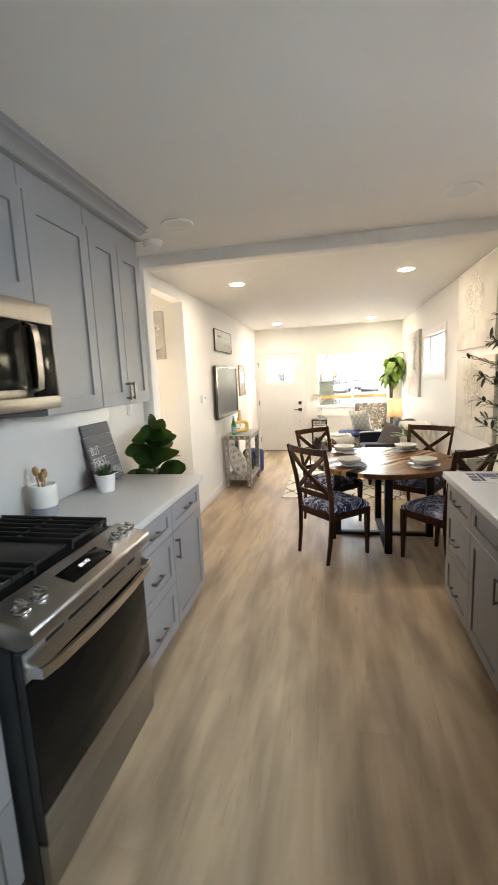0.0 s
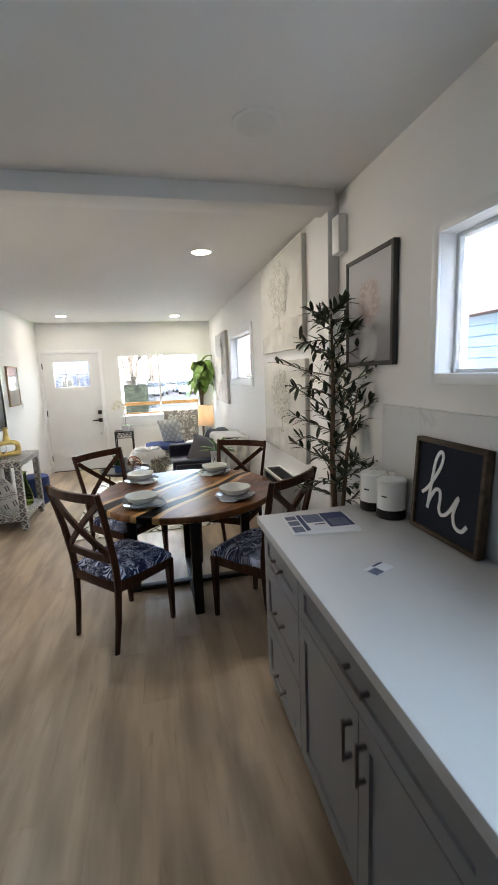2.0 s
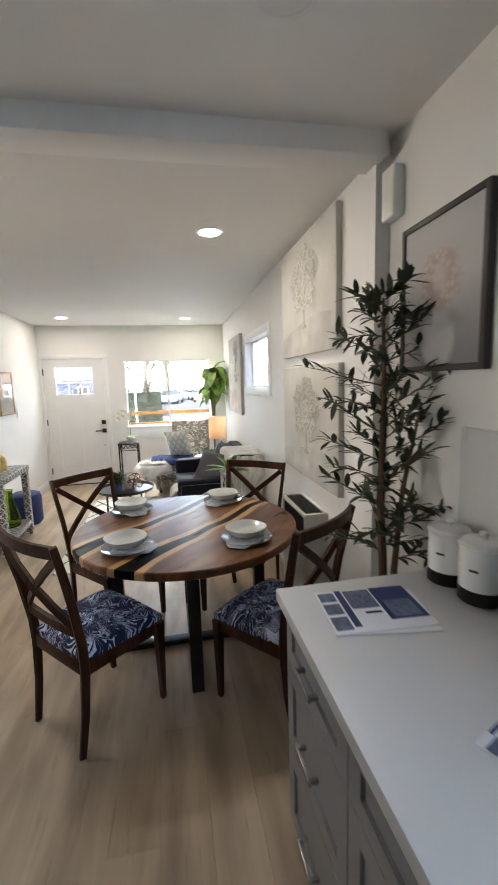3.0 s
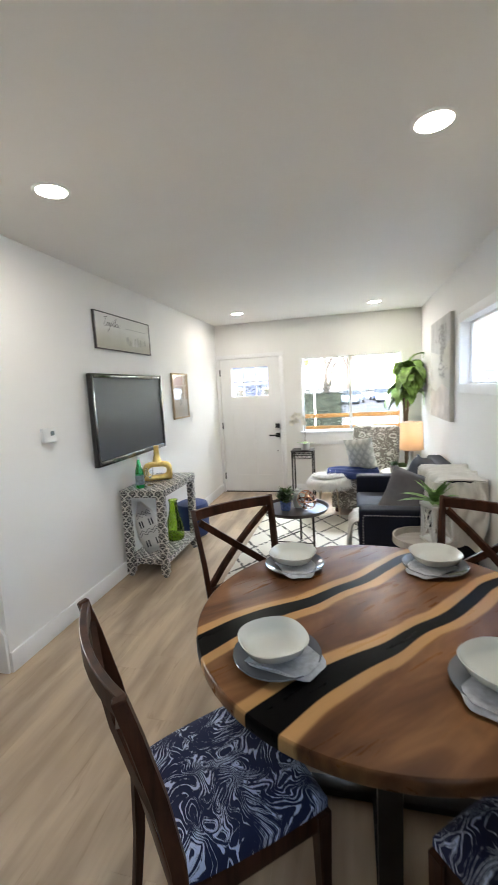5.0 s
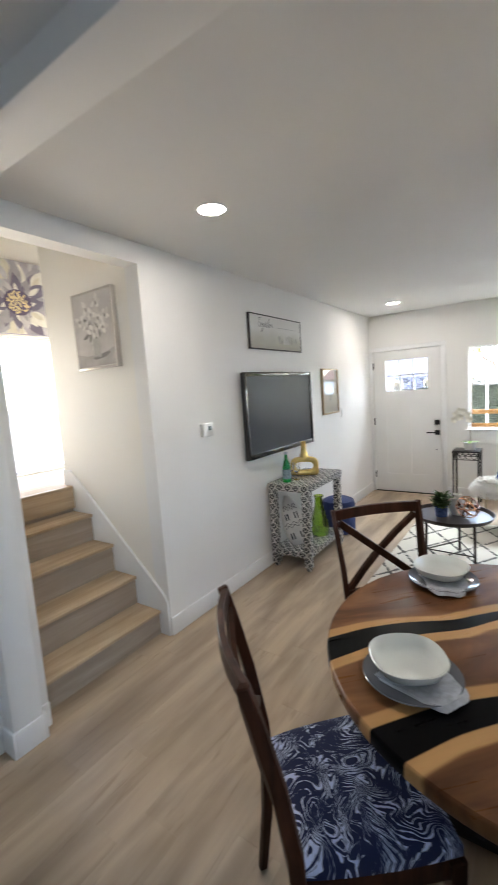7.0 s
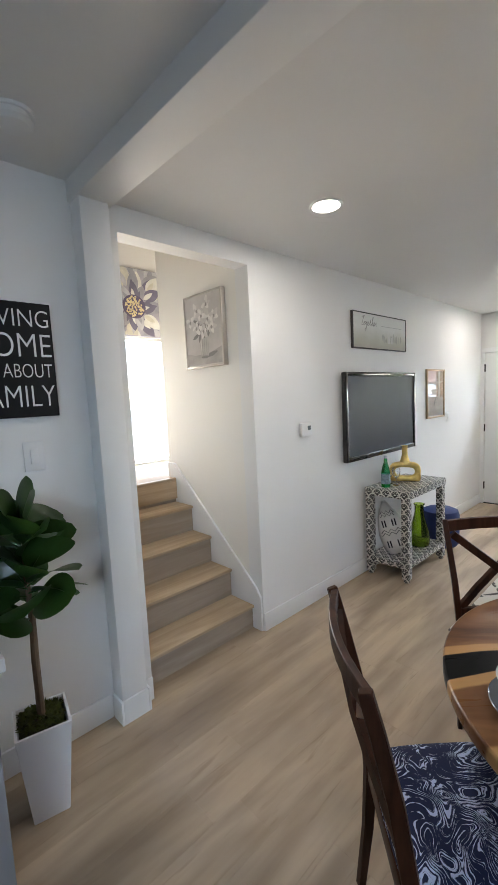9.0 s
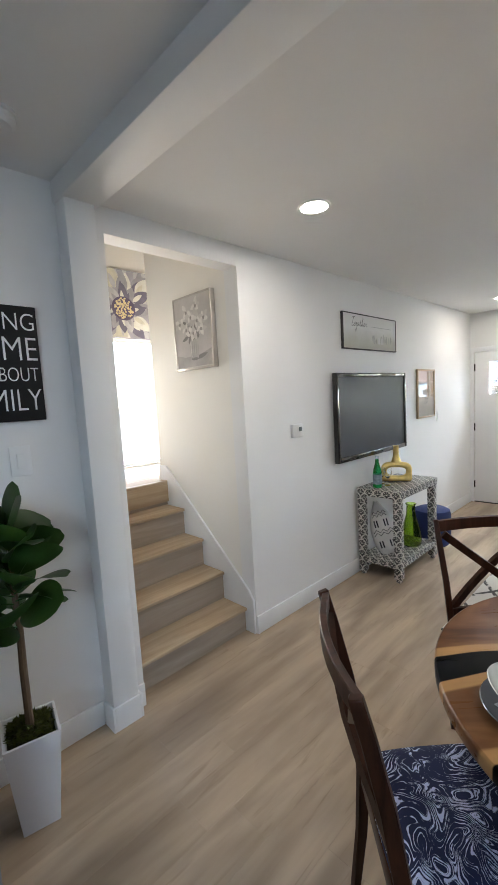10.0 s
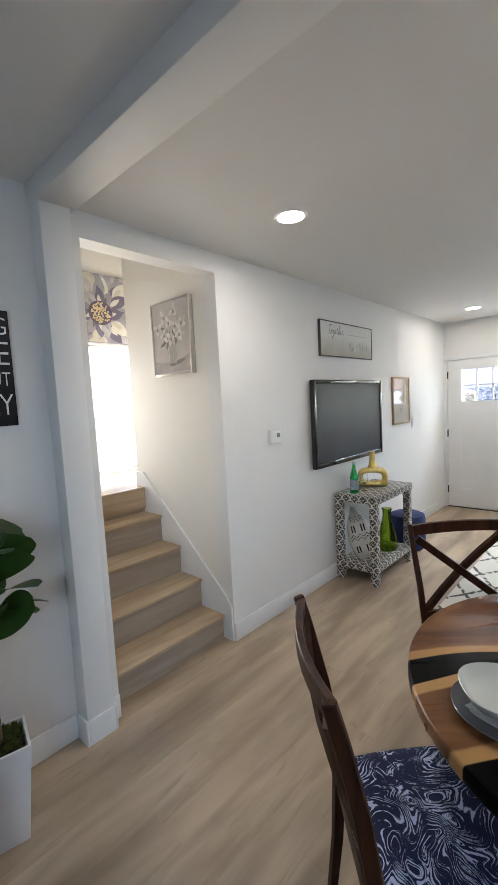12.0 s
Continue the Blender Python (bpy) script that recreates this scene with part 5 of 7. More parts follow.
def side_hang(u, v):
    return (1.22 + 0.36 * u + 0.02 * math.sin(5 * v), 6.00 - 0.016 - abs(fold(u, v, 2.0)) * 1.2, 0.84 - v * (0.52 + 0.05 * math.sin(7 * u)))


sheet(bm, side_hang, 24, 18, 0.012)
solid("knitted_throw", bm, KNIT, "white knitted throw draped over the sofa back", "blanket", smooth=70)
bm = bmesh.new()
sheet(bm, lay([(1.02, 0.462), (0.85, 0.468), (0.70, 0.466), (0.650, 0.44), (0.630, 0.30), (0.620, 0.15)], 6.18, 6.56, 3.0, 0.7), 18, 22, 0.012)
solid("knitted_throw", bm, KNIT, "white knitted throw hanging over the sofa seat", "blanket", smooth=70)

# armchair by the window
arm = thing("armchair", "grey and cream paisley slipper armchair", "armchair", m=pose(0.86, 8.22, 0, 0, 0, 160))
part("seat", slab((-0.34, -0.28, 0.20), (0.34, 0.42, 0.45), 0.05, 4), PAISLEY, arm, smooth=60)
bm = slab((-0.30, -0.09, 0.0), (0.30, 0.09, 0.66), 0.05, 4)
part("backrest", bm, PAISLEY, arm, m=pose(0, -0.27, 0.36, 11, 0, 0), smooth=60)
part("skirt", slab((-0.335, -0.275, 0.06), (0.335, 0.415, 0.21), 0.02), PAISLEY, arm)
for x in (-0.28, 0.28):
    for y in (-0.22, 0.36):
        part("leg", slab((x - 0.02, y - 0.02, 0), (x + 0.02, y + 0.02, 0.07), 0.003), MAHOG, arm)
throw_pillow("throw_pillow", "pale grey lattice-print cushion on the armchair", (0.775, 8.15, 0.69), 18, -6, -20, 0.37, 0.45, 0.14, PILLOWPRINT)
bm = bmesh.new()
sheet(bm, lambda u, v: (0.36 + 0.62 * u, 7.80 + 0.40 * v + 0.03 * math.sin(9 * u), 0.482 + 0.045 * abs(math.sin(7 * v + 2 * u)) - (0.06 * max(0, 0.15 - v) / 0.15)), 20, 16, 0.014)
solid("blue_throw", bm, BLUETHROW, "royal blue throw folded over the armchair seat", "blanket", smooth=70)

# fur stool
stool = thing("fur_stool", "round white faux-fur stool on slim metal legs", "stool", m=Matrix.Translation((0.385, 7.83, 0)))
bm = lathe(bmesh.new(), [(0, 0.39), (0.20, 0.385), (0.232, 0.41), (0.24, 0.45), (0.21, 0.478), (0.12, 0.492), (0, 0.495)], 30)
seat = part("seat", bm, FUR, stool)
rnd, bm = random.Random(8), bmesh.new()
for i in range(5200):
    a, r = rnd.uniform(0, 6.283), min(0.24, 0.28 * rnd.random() ** 0.65)
    edge = max(0, (r - 0.18) / 0.06)
    p = Vector((r * math.cos(a), r * math.sin(a), 0.49 - (0.04 if r < 0.24 else rnd.uniform(0.02, 0.10)) * edge))
    d = Vector((math.cos(a) * (0.3 + edge) + rnd.uniform(-0.5, 0.5), math.sin(a) * (0.3 + edge) + rnd.uniform(-0.5, 0.5), 0.45 - 0.65 * edge)).normalized()
    s = d.cross(Vector((0, 0, 1))).normalized() * 0.006
    q = p + d * rnd.uniform(0.03, 0.055) + Vector((0, 0, -0.012 - 0.04 * edge))
    w = [bm.verts.new(c) for c in (p - s, p + s, q)]
    bm.faces.new(w)
tagged(part("shaggy_fur", bm, FUR, seat, "shaggy white fur"), kind="stuff")
for i in range(4):
    a = math.pi / 4 + i * math.pi / 2
    part("leg", rod(bmesh.new(), [(0.13 * math.cos(a), 0.13 * math.sin(a), 0.40), (0.18 * math.cos(a), 0.18 * math.sin(a), 0.0)], 0.008, 8), BRASS, stool)

# coffee table and what stands on it
CX, CY, CR, CZ = 0.115, 6.72, 0.325, 0.43
coffee = thing("coffee_table", "round dark bronze tray coffee table", "coffee table", m=Matrix.Translation((CX, CY, 0)))
part("tray", lathe(bmesh.new(), [(0, CZ - 0.035), (CR - 0.02, CZ - 0.035), (CR, CZ), (CR - 0.006, CZ), (CR - 0.024, CZ - 0.026), (0, CZ - 0.026)], 56), BRONZE, coffee)
for i in range(3):
    a = radians(-35 + i * 120)
    c, s = math.cos(a), math.sin(a)
    part("leg", rod(bmesh.new(), [(0.22 * c, 0.22 * s, CZ - 0.035), (0.23 * c, 0.23 * s, 0.0)], 0.011, 8), BRONZE, coffee)
for i in range(3):
    p, q = (radians(-35 + k * 120) for k in (i, i + 1))
    part("stretcher", rod(bmesh.new(), [(0.225 * math.cos(p), 0.225 * math.sin(p), 0.10), (0.225 * math.cos(q), 0.225 * math.sin(q), 0.10)], 0.006, 6), BRONZE, coffee)
POTBLUE = mat("blue_pattern_pot", (0.10, 0.17, 0.42), 0.25, var=0.8, scale=45, grain=90)
FERN = mat("fern_green", (0.055, 0.12, 0.028), 0.6, var=0.4, scale=25)
potted("potted_fern", "small leafy plant in a blue patterned pot", (CX - 0.085, CY - 0.05, CZ - 0.026), 0.045, 0.055, 0.085, POTBLUE, 12, 0.20, 0.085, 0.036, FERN, 190)
solid("white_vase", lathe(bmesh.new(), [(0, 0), (0.05, 0), (0.062, 0.03), (0.065, 0.10), (0.05, 0.145), (0.032, 0.155), (0.030, 0.175), (0.036, 0.18), (0.028, 0.18), (0.026, 0.155), (0, 0.15)], 32), CERAMIC, "squat white ceramic vase on the coffee table", "vase", m=Matrix.Translation((CX + 0.03, CY + 0.06, CZ - 0.026)))
orb = thing("copper_orb", "open copper orb of interlocking rings", "ornament", m=Matrix.Translation((CX + 0.12, CY - 0.06, CZ + 0.078)))
for rx, rz in ((0, 0), (60, 30), (100, 80), (60, 140)):
    pts = [(pose(0, 0, 0, rx, 0, rz) @ Vector((0.09 * math.cos(2 * math.pi * i / 28), 0.09 * math.sin(2 * math.pi * i / 28), 0)))[:] for i in range(29)]
    part("ring", rod(bmesh.new(), pts, 1, flat=(0.006, 0.014)), COPPER, orb)

# plant stand with orchid
STX, STY, STZ = 0.0, 8.60, 0.70
stand = thing("plant_stand", "tall black wrought-iron plant stand", "plant stand", m=Matrix.Translation((STX, STY, 0)))
part("top", slab((-0.155, -0.155, STZ - 0.02), (0.155, 0.155, STZ), 0.003), BLACKSTEEL, stand)
for x in (-0.14, 0.14):
    for y in (-0.14, 0.14):
        part("leg", slab((x - 0.010, y - 0.010, 0), (x + 0.010, y + 0.010, STZ - 0.02), 0.002), BLACKSTEEL, stand)
for s in (-1, 1):
    for k in (0, 1):
        bm = bmesh.new()
        for z in (STZ - 0.11, STZ - 0.035):
            a, b = (((-0.13, s * 0.14, z), (0.13, s * 0.14, z)), ((s * 0.14, -0.13, z), (s * 0.14, 0.13, z)))[k]
            beam(bm, a, b, 0.008, 0.008)
        for i in range(4):
            q = -0.10 + i * 0.065
            pts = [(q + 0.028 * math.cos(t / 12 * 6.283), STZ - 0.072 + 0.03 * math.sin(t / 12 * 6.283)) for t in range(13)]
            rod(bm, [(p, s * 0.14, z) if k == 0 else (s * 0.14, p, z) for p, z in pts], 0.0035, 5)
        part("scroll_band", bm, BLACKSTEEL, stand)
orchid = thing("orchid", "white orchid in a small white pot", "plant", m=Matrix.Translation((STX + 0.03, STY, STZ)))
part("pot", lathe(bmesh.new(), [(0, 0), (0.055, 0), (0.07, 0.09), (0.064, 0.09), (0.058, 0.07), (0, 0.07)], 24), POTWHITE, orchid)
part("stem", rod(bmesh.new(), [(0, 0, 0.07), (0.01, 0, 0.2), (0.0, 0, 0.36), (-0.06, -0.01, 0.47), (-0.14, -0.02, 0.46)], 0.004, 6), BARK, orchid)
bm = bmesh.new()
for i in range(4):
    a = i * 1.6
    leaf(bm, (0, 0, 0.08), (math.cos(a), math.sin(a), 0.5), 0.13, 0.05, 1.0)
part("leaves", bm, LEAFMID, orchid)
bm, rnd = bmesh.new(), random.Random(3)
for fx, fz in ((-0.15, 0.45), (-0.11, 0.49), (-0.06, 0.48), (-0.02, 0.44), (-0.10, 0.41), (-0.17, 0.38), (0.0, 0.38)):
    o = rnd.uniform(0, 1)
    for k in range(5):
        a = o + k * 1.257
        leaf(bm, (fx, -0.03, fz), (math.cos(a), -0.35, math.sin(a)), 0.05, 0.045, 0.1, up=(0, -1, 0), steps=3)
part("blossoms", bm, PETAL, orchid, "cream white orchid blossoms")

# side table, lamp and small plant in the corner
side = thing("side_table", "round pale wooden side table", "side table", m=Matrix.Translation((1.22, 7.80, 0)))
part("top", lathe(bmesh.new(), [(0, 0.515), (0.225, 0.515), (0.235, 0.525), (0.235, 0.545), (0.228, 0.55), (0, 0.55)], 44), WASHWOOD, side)
part("pedestal", lathe(bmesh.new(), [(0, 0), (0.16, 0), (0.16, 0.02), (0.04, 0.05), (0.03, 0.28), (0.05, 0.515), (0, 0.515)], 28), WASHWOOD, side)
SHADE = mat("linen_shade", (0.68, 0.60, 0.50), 0.9, var=0.05, scale=20, grain=300, bump=0.3)
SHADE.node_tree.nodes["Principled BSDF"].inputs["Transmission Weight"].default_value = 0.0
sh = SHADE.node_tree
tr = sh.nodes.new("ShaderNodeBsdfTranslucent")
tr.inputs["Color"].default_value = (0.82, 0.74, 0.64, 1)
mx = sh.nodes.new("ShaderNodeMixShader")
mx.inputs[0].default_value = 0.55
sh.links.new(sh.nodes["Principled BSDF"].outputs[0], mx.inputs[1])
sh.links.new(tr.outputs[0], mx.inputs[2])
sh.links.new(mx.outputs[0], sh.nodes["Material Output"].inputs[0])
lamp = thing("table_lamp", "lit table lamp, white tapered base and linen drum shade", "lamp", m=Matrix.Translation((1.335, 7.85, 0.55)))
part("base", lathe(bmesh.new(), [(0, 0), (0.055, 0), (0.06, 0.01), (0.05, 0.05), (0.030, 0.14), (0.034, 0.19), (0.022, 0.235), (0.012, 0.25), (0.012, 0.29), (0, 0.29)], 28), CERAMIC, lamp)
part("shade", lathe(bmesh.new(), [(0.132, 0.245), (0.122, 0.56), (0.120, 0.56), (0.130, 0.245), (0.132, 0.245)], 44), SHADE, lamp, "warm glowing linen drum shade")
bulb = glow("warm_bulb", (1.0, 0.62, 0.30), 1.0)
part("bulb", lathe(bmesh.new(), [(0, 0.29), (0.015, 0.30), (0.03, 0.35), (0.022, 0.385), (0, 0.395)], 16), bulb, lamp)
li = bpy.data.lights.new("table_lamp_light", "POINT")
li.energy, li.color, li.shadow_soft_size = 0.10, (1.0, 0.72, 0.46), 0.04
new("table_lamp_light", li).location = (1.335, 7.85, 1.0)
potted("potted_succulent", "tiny green plant in a grey concrete pot", (1.13, 7.72, 0.55), 0.038, 0.048, 0.085, mat("concrete_pot", (0.45, 0.42, 0.38), 0.8), 9, 0.05, 0.05, 0.03, SUCC, 40)

# tall corn plant in the corner
tall = thing("corn_plant", "tall corn plant with drooping glossy green leaves", "plant", m=Matrix.Translation((1.40, 8.62, 0)))
part("pot", lathe(bmesh.new(), [(0, 0), (0.11, 0), (0.14, 0.30), (0.125, 0.30), (0.12, 0.26), (0, 0.26)], 28), POTWHITE, tall)
part("soil", lathe(bmesh.new(), [(0, 0.261), (0.12, 0.261), (0, 0.27)], 20), SOIL, tall)
for k, pts in enumerate(([(-0.02, 0, 0.26), (-0.03, 0, 0.7), (-0.02, -0.02, 1.1), (0.02, -0.03, 1.66)], [(0.03, 0.02, 0.26), (0.0, 0.02, 0.8), (-0.04, 0.0, 1.05), (-0.06, -0.05, 1.36)])):
    part("cane", rod(bmesh.new(), pts, [0.022, 0.02, 0.018, 0.016], 8), BARK, tall)
bm, rnd = bmesh.new(), random.Random(5)
for hx, hy, hz, n in ((0.02, -0.03, 1.50, 34), (-0.06, -0.05, 1.36, 16), (0.0, -0.02, 1.66, 30)):
    for i in range(n):
        a, e = rnd.uniform(0, 6.283), rnd.uniform(0.1, 1.2)
        k = 0.55 if math.sin(a) > 0.3 or math.cos(a) > 0.4 else 1.0
        leaf(bm, (hx, hy, hz + rnd.uniform(-0.05, 0.12)), (math.cos(a) * math.cos(e) * k, math.sin(a) * math.cos(e) * k, math.sin(e)), rnd.uniform(0.26, 0.38), rnd.uniform(0.12, 0.165), rnd.uniform(2.4, 4.2), 0.25, steps=7, full=0.8, blunt=0.6)
for v in bm.verts:
    v.co.x, v.co.y = min(v.co.x, 0.19), min(v.co.y, 0.24)
part("leaves", bm, LEAFMID, tall)
bm = bmesh.new()
for i in range(12):
    a = rnd.uniform(2.6, 5.6)
    leaf(bm, (-0.1, -0.15, 0.35), (math.cos(a) * 0.6, math.sin(a) * 0.6, 1.0), rnd.uniform(0.25, 0.4), 0.09, 1.2, steps=6)
part("lower_leaves", bm, LEAFMID, tall)

# lantern and tray table beside the sofa
tray = thing("tray_table", "round whitewashed tray table", "side table", m=Matrix.Translation((1.13, 5.80, 0)))
part("tray", lathe(bmesh.new(), [(0, 0.44), (0.185, 0.44), (0.20, 0.45), (0.20, 0.50), (0.188, 0.50), (0.185, 0.455), (0, 0.455)], 40), WASHWOOD, tray)
for i in range(3):
    a = 0.4 + i * 2.094
    part("leg", rod(bmesh.new(), [(0.13 * math.cos(a), 0.13 * math.sin(a), 0.44), (0.18 * math.cos(a), 0.18 * math.sin(a), 0)], 0.013, 8), WASHWOOD, tray)
WHITEWOOD = mat("white_wood", (0.70, 0.70, 0.68), 0.6, var=0.06, scale=8)
lan = thing("lantern", "white wooden lantern with crossed sides", "lantern", m=pose(1.23, 5.82, 0.456, 0, 0, 20))
part("base", slab((-0.085, -0.085, 0), (0.085, 0.085, 0.02), 0.003), WHITEWOOD, lan)
part("cap", slab((-0.085, -0.085, 0.25), (0.085, 0.085, 0.275), 0.003), WHITEWOOD, lan)
for x in (-0.07, 0.07):
    for y in (-0.07, 0.07):
        part("post", slab((x - 0.009, y - 0.009, 0.02), (x + 0.009, y + 0.009, 0.25), 0.001), WHITEWOOD, lan)
for k in range(4):
    bm = bmesh.new()
    beam(bm, (-0.06, -0.07, 0.03), (0.06, -0.07, 0.24), 0.006, 0.012), beam(bm, (-0.06, -0.072, 0.24), (0.06, -0.072, 0.03), 0.006, 0.012)
    part("cross", bm, WHITEWOOD, lan, m=pose(0, 0, 0, 0, 0, 90 * k))
bm, rnd = bmesh.new(), random.Random(15)
for i in range(20):
    a, e = rnd.uniform(0, 6.283), rnd.uniform(0.1, 1.2)
    leaf(bm, (0, 0, 0.0), (math.cos(a) * math.cos(e), math.sin(a) * math.cos(e), math.sin(e)), rnd.uniform(0.15, 0.25), rnd.uniform(0.05, 0.085), 0.6, 0.2)
solid("foliage_sprig", bm, LEAFPALE, "bunch of striped green leaves on the lantern", "plant", m=Matrix.Translation((1.21, 5.80, 0.735)))

# console by the left wall with things on it
CY0, CY1 = 5.915, 6.67
cart = thing("console_table", "grey and bone inlaid two-tier console table", "console", m=Matrix.Translation((-1.285, CY0, 0)))
part("top", slab((0, 0, 0.712), (0.40, CY1 - CY0, 0.775), 0.004), INLAY, cart)
part("shelf", slab((0.012, 0.012, 0.115), (0.386, CY1 - CY0 - 0.012, 0.165), 0.004), INLAY, cart)
for x in (0.004, 0.330):
    for y in (0.004, CY1 - CY0 - 0.066):
        leg = part("leg", slab((x, y, 0.03), (x + 0.062, y + 0.062, 0.713), 0.004), INLAY, cart)
        part("foot", lathe(bmesh.new(), [(0, 0), (0.020, 0), (0.027, 0.012), (0.022, 0.031), (0, 0.031)], 14, (x + 0.031, y + 0.031, 0)), INLAY, leg)
bottle = thing("glass_bottle", "green glass water bottle with pale label", "bottle", m=Matrix.Translation((-1.14, 6.02, 0.776)))
part("body", lathe(bmesh.new(), [(0, 0), (0.034, 0), (0.037, 0.006), (0.037, 0.13), (0.030, 0.165), (0.016, 0.215), (0.0135, 0.255), (0, 0.256)], 28), BOTTLEGLASS, bottle)
part("label", lathe(bmesh.new(), [(0.0376, 0.03), (0.0382, 0.03), (0.0382, 0.115), (0.0376, 0.115)], 28), mat("blue_label", (0.30, 0.40, 0.46), 0.5, var=0.6, scale=40), bottle, "pale blue label")
part("cap", lathe(bmesh.new(), [(0, 0.256), (0.0155, 0.25), (0.0155, 0.272), (0, 0.273)], 20), mat("cap_silver", (0.5, 0.55, 0.6), 0.4, 0.7), bottle)
for x, y in ((-1.10, 6.13), (-1.17, 6.15)):
    g = lathe(bmesh.new(), [(0, 0), (0.03, 0), (0.031, 0.003), (0.004, 0.008), (0.004, 0.06), (0.02, 0.075), (0.034, 0.10), (0.032, 0.15), (0.0305, 0.15), (0.0325, 0.10), (0.018, 0.077), (0, 0.07)], 24)
    solid("wine_glass", g, CLEARGLASS, "clear stemmed drinking glass on the console", "glass", group="glasses on the console", m=Matrix.Translation((x, y, 0.776)))
bm, loops = bmesh.new(), []
for i in range(72):
    a = 2 * math.pi * i / 72
    c, sn = math.cos(a), math.sin(a)
    hole = 1 / ((abs(c) / 0.083) ** 3 + (abs(sn) / 0.040) ** 3) ** (1 / 3)
    power = 12 if sn < 0 else 3.2
    rind = 1 / ((abs(c) / 0.134) ** power + (abs(sn) / 0.088) ** power) ** (1 / power)
    mid, half = (hole + rind) / 2, (rind - hole) / 2
    ring = []
    for k in range(16):
        e, f = math.cos(k * math.pi / 8), math.sin(k * math.pi / 8)
        reach = mid + half * math.copysign(abs(e) ** 0.45, e)
        ring.append(bm.verts.new((0.135 + reach * c, 0.045 + 0.036 * math.copysign(abs(f) ** 0.45, f), 0.088 + reach * sn)))
    loops.append(ring)
for p, q in zip(loops, loops[1:] + loops[:1]):
    for k in range(16):
        bm.faces.new((p[k], p[(k + 1) % 16], q[(k + 1) % 16], q[k]))
lathe(bm, [(0.0, 0.145), (0.036, 0.160), (0.034, 0.180), (0.027, 0.205), (0.021, 0.235), (0.0185, 0.275), (0.019, 0.318), (0.022, 0.326), (0.0, 0.326)], 20, (0.135, 0.045, 0), lambda a: 1 + 0.9 * math.cos(a) ** 2 * 0.3)
solid("gold_vase", bm, GOLD, "gold vase with a hollow centre and slim neck", "vase", m=pose(-1.225, 6.24, 0.776, 0, 0, 26), smooth=60)
bm = lathe(bmesh.new(), [(0, 0), (0.070, 0), (0.084, 0.012), (0.091, 0.05), (0.090, 0.09), (0.080, 0.15), (0.060, 0.225), (0.044, 0.285), (0.039, 0.325), (0.039, 0.378), (0.048, 0.388), (0.048, 0.394), (0.044, 0.394), (0.035, 0.380), (0.035, 0.324), (0.040, 0.284), (0.056, 0.222), (0.076, 0.149), (0.086, 0.09), (0.087, 0.05), (0.080, 0.015), (0, 0.010)], 36)
solid("glass_vase", bm, GREENGLASS, "bulbous bright green glass vase", "vase", m=Matrix.Translation((-1.03, 6.42, 0.166)))
PILLOWWHITE = mat("printed_linen", (0.66, 0.64, 0.61), 0.9, var=0.08, scale=12, grain=300, bump=0.4)
pil = thing("patterned_pillow", "white leaf-shaped cushion with black brush marks on the console shelf", "cushion", m=pose(-1.135, 6.10, 0.398, -9, -17, 25))


def taper(z):
    s = min(1.0, max(0.0, (z + 0.245) / 0.49))
    return max(0.10, math.sin(math.pi * (0.14 + 0.86 * s ** 0.9)) ** 0.8)


bm = cushion(bmesh.new(), 0.26, 0.49, 0.13)
for v in bm.verts:
    v.co.x *= taper(v.co.z)
    v.co.y *= taper(v.co.z) ** 0.5
part("cover", bm, PILLOWWHITE, pil, smooth=70)


def on_cover(x, z):
    w = 0.13 * taper(z)
    k = max(0.0, (1 - min(1.0, abs(x) / w) ** 4) * (1 - min(1.0, abs(z) / 0.245) ** 4))
    return (x, -0.065 * k ** 0.5 * taper(z) ** 0.5 - 0.002, z)


for z0, style in ((-0.135, "bars"), (-0.045, "zigzag"), (0.045, "bars"), (0.115, "zigzag")):
    w = 0.105 * taper(z0)
    if style == "bars":
        for k in (-0.62, -0.38, 0.30, 0.56):
            part("brush_mark", rod(bmesh.new(), [on_cover(w * k, z0 - 0.03 + 0.03 * j) for j in range(3)], 1, flat=(0.011, 0.004)), MARKS, pil)
    else:
        for dz in (0.0, 0.026):
            pts = [on_cover(w * (-0.85 + 1.7 * j / 6), z0 + dz + (0.013 if j % 2 else -0.013)) for j in range(7)]
            part("brush_mark", rod(bmesh.new(), pts, 0.0032, 5), MARKS, pil)
pouf = thing("pouf", "round royal blue velvet pouf against the wall", "pouf", m=Matrix.Translation((-1.06, 6.97, 0)))
part("body", lathe(bmesh.new(), [(0, 0.02), (0.15, 0.02), (0.175, 0.05), (0.178, 0.33), (0.165, 0.375), (0.12, 0.395), (0, 0.40)], 44), BLUEVELVET, pouf)
part("base", lathe(bmesh.new(), [(0, 0), (0.14, 0), (0.14, 0.02), (0, 0.02)], 36), BRASS, pouf)

# television
TVM = mat("tv_screen", (0.046, 0.049, 0.060), 0.42, var=0.1, bump=0.0)
GLOSS = mat("gloss_black", (0.01, 0.01, 0.011), 0.06, var=0.05, bump=0.0, coat=0.6)
tv = thing("television", "wall-mounted black flat-screen television, switched off", "television", m=pose(-1.245, 5.605, 1.03, 0, 0, 90))
TW, TH = 1.225, 0.735
bm = bmesh.new()
box(bm, (0, 0, 0), (0.035, 0.045, TH), 0.008, 3), box(bm, (TW - 0.035, 0, 0), (TW, 0.045, TH), 0.008, 3), box(bm, (0.035, 0, 0), (TW - 0.035, 0.045, 0.045), 0.008, 3), box(bm, (0.035, 0, TH - 0.035), (TW - 0.035, 0.045, TH), 0.008, 3)
part("bezel", bm, GLOSS, tv, "glossy black bezel")
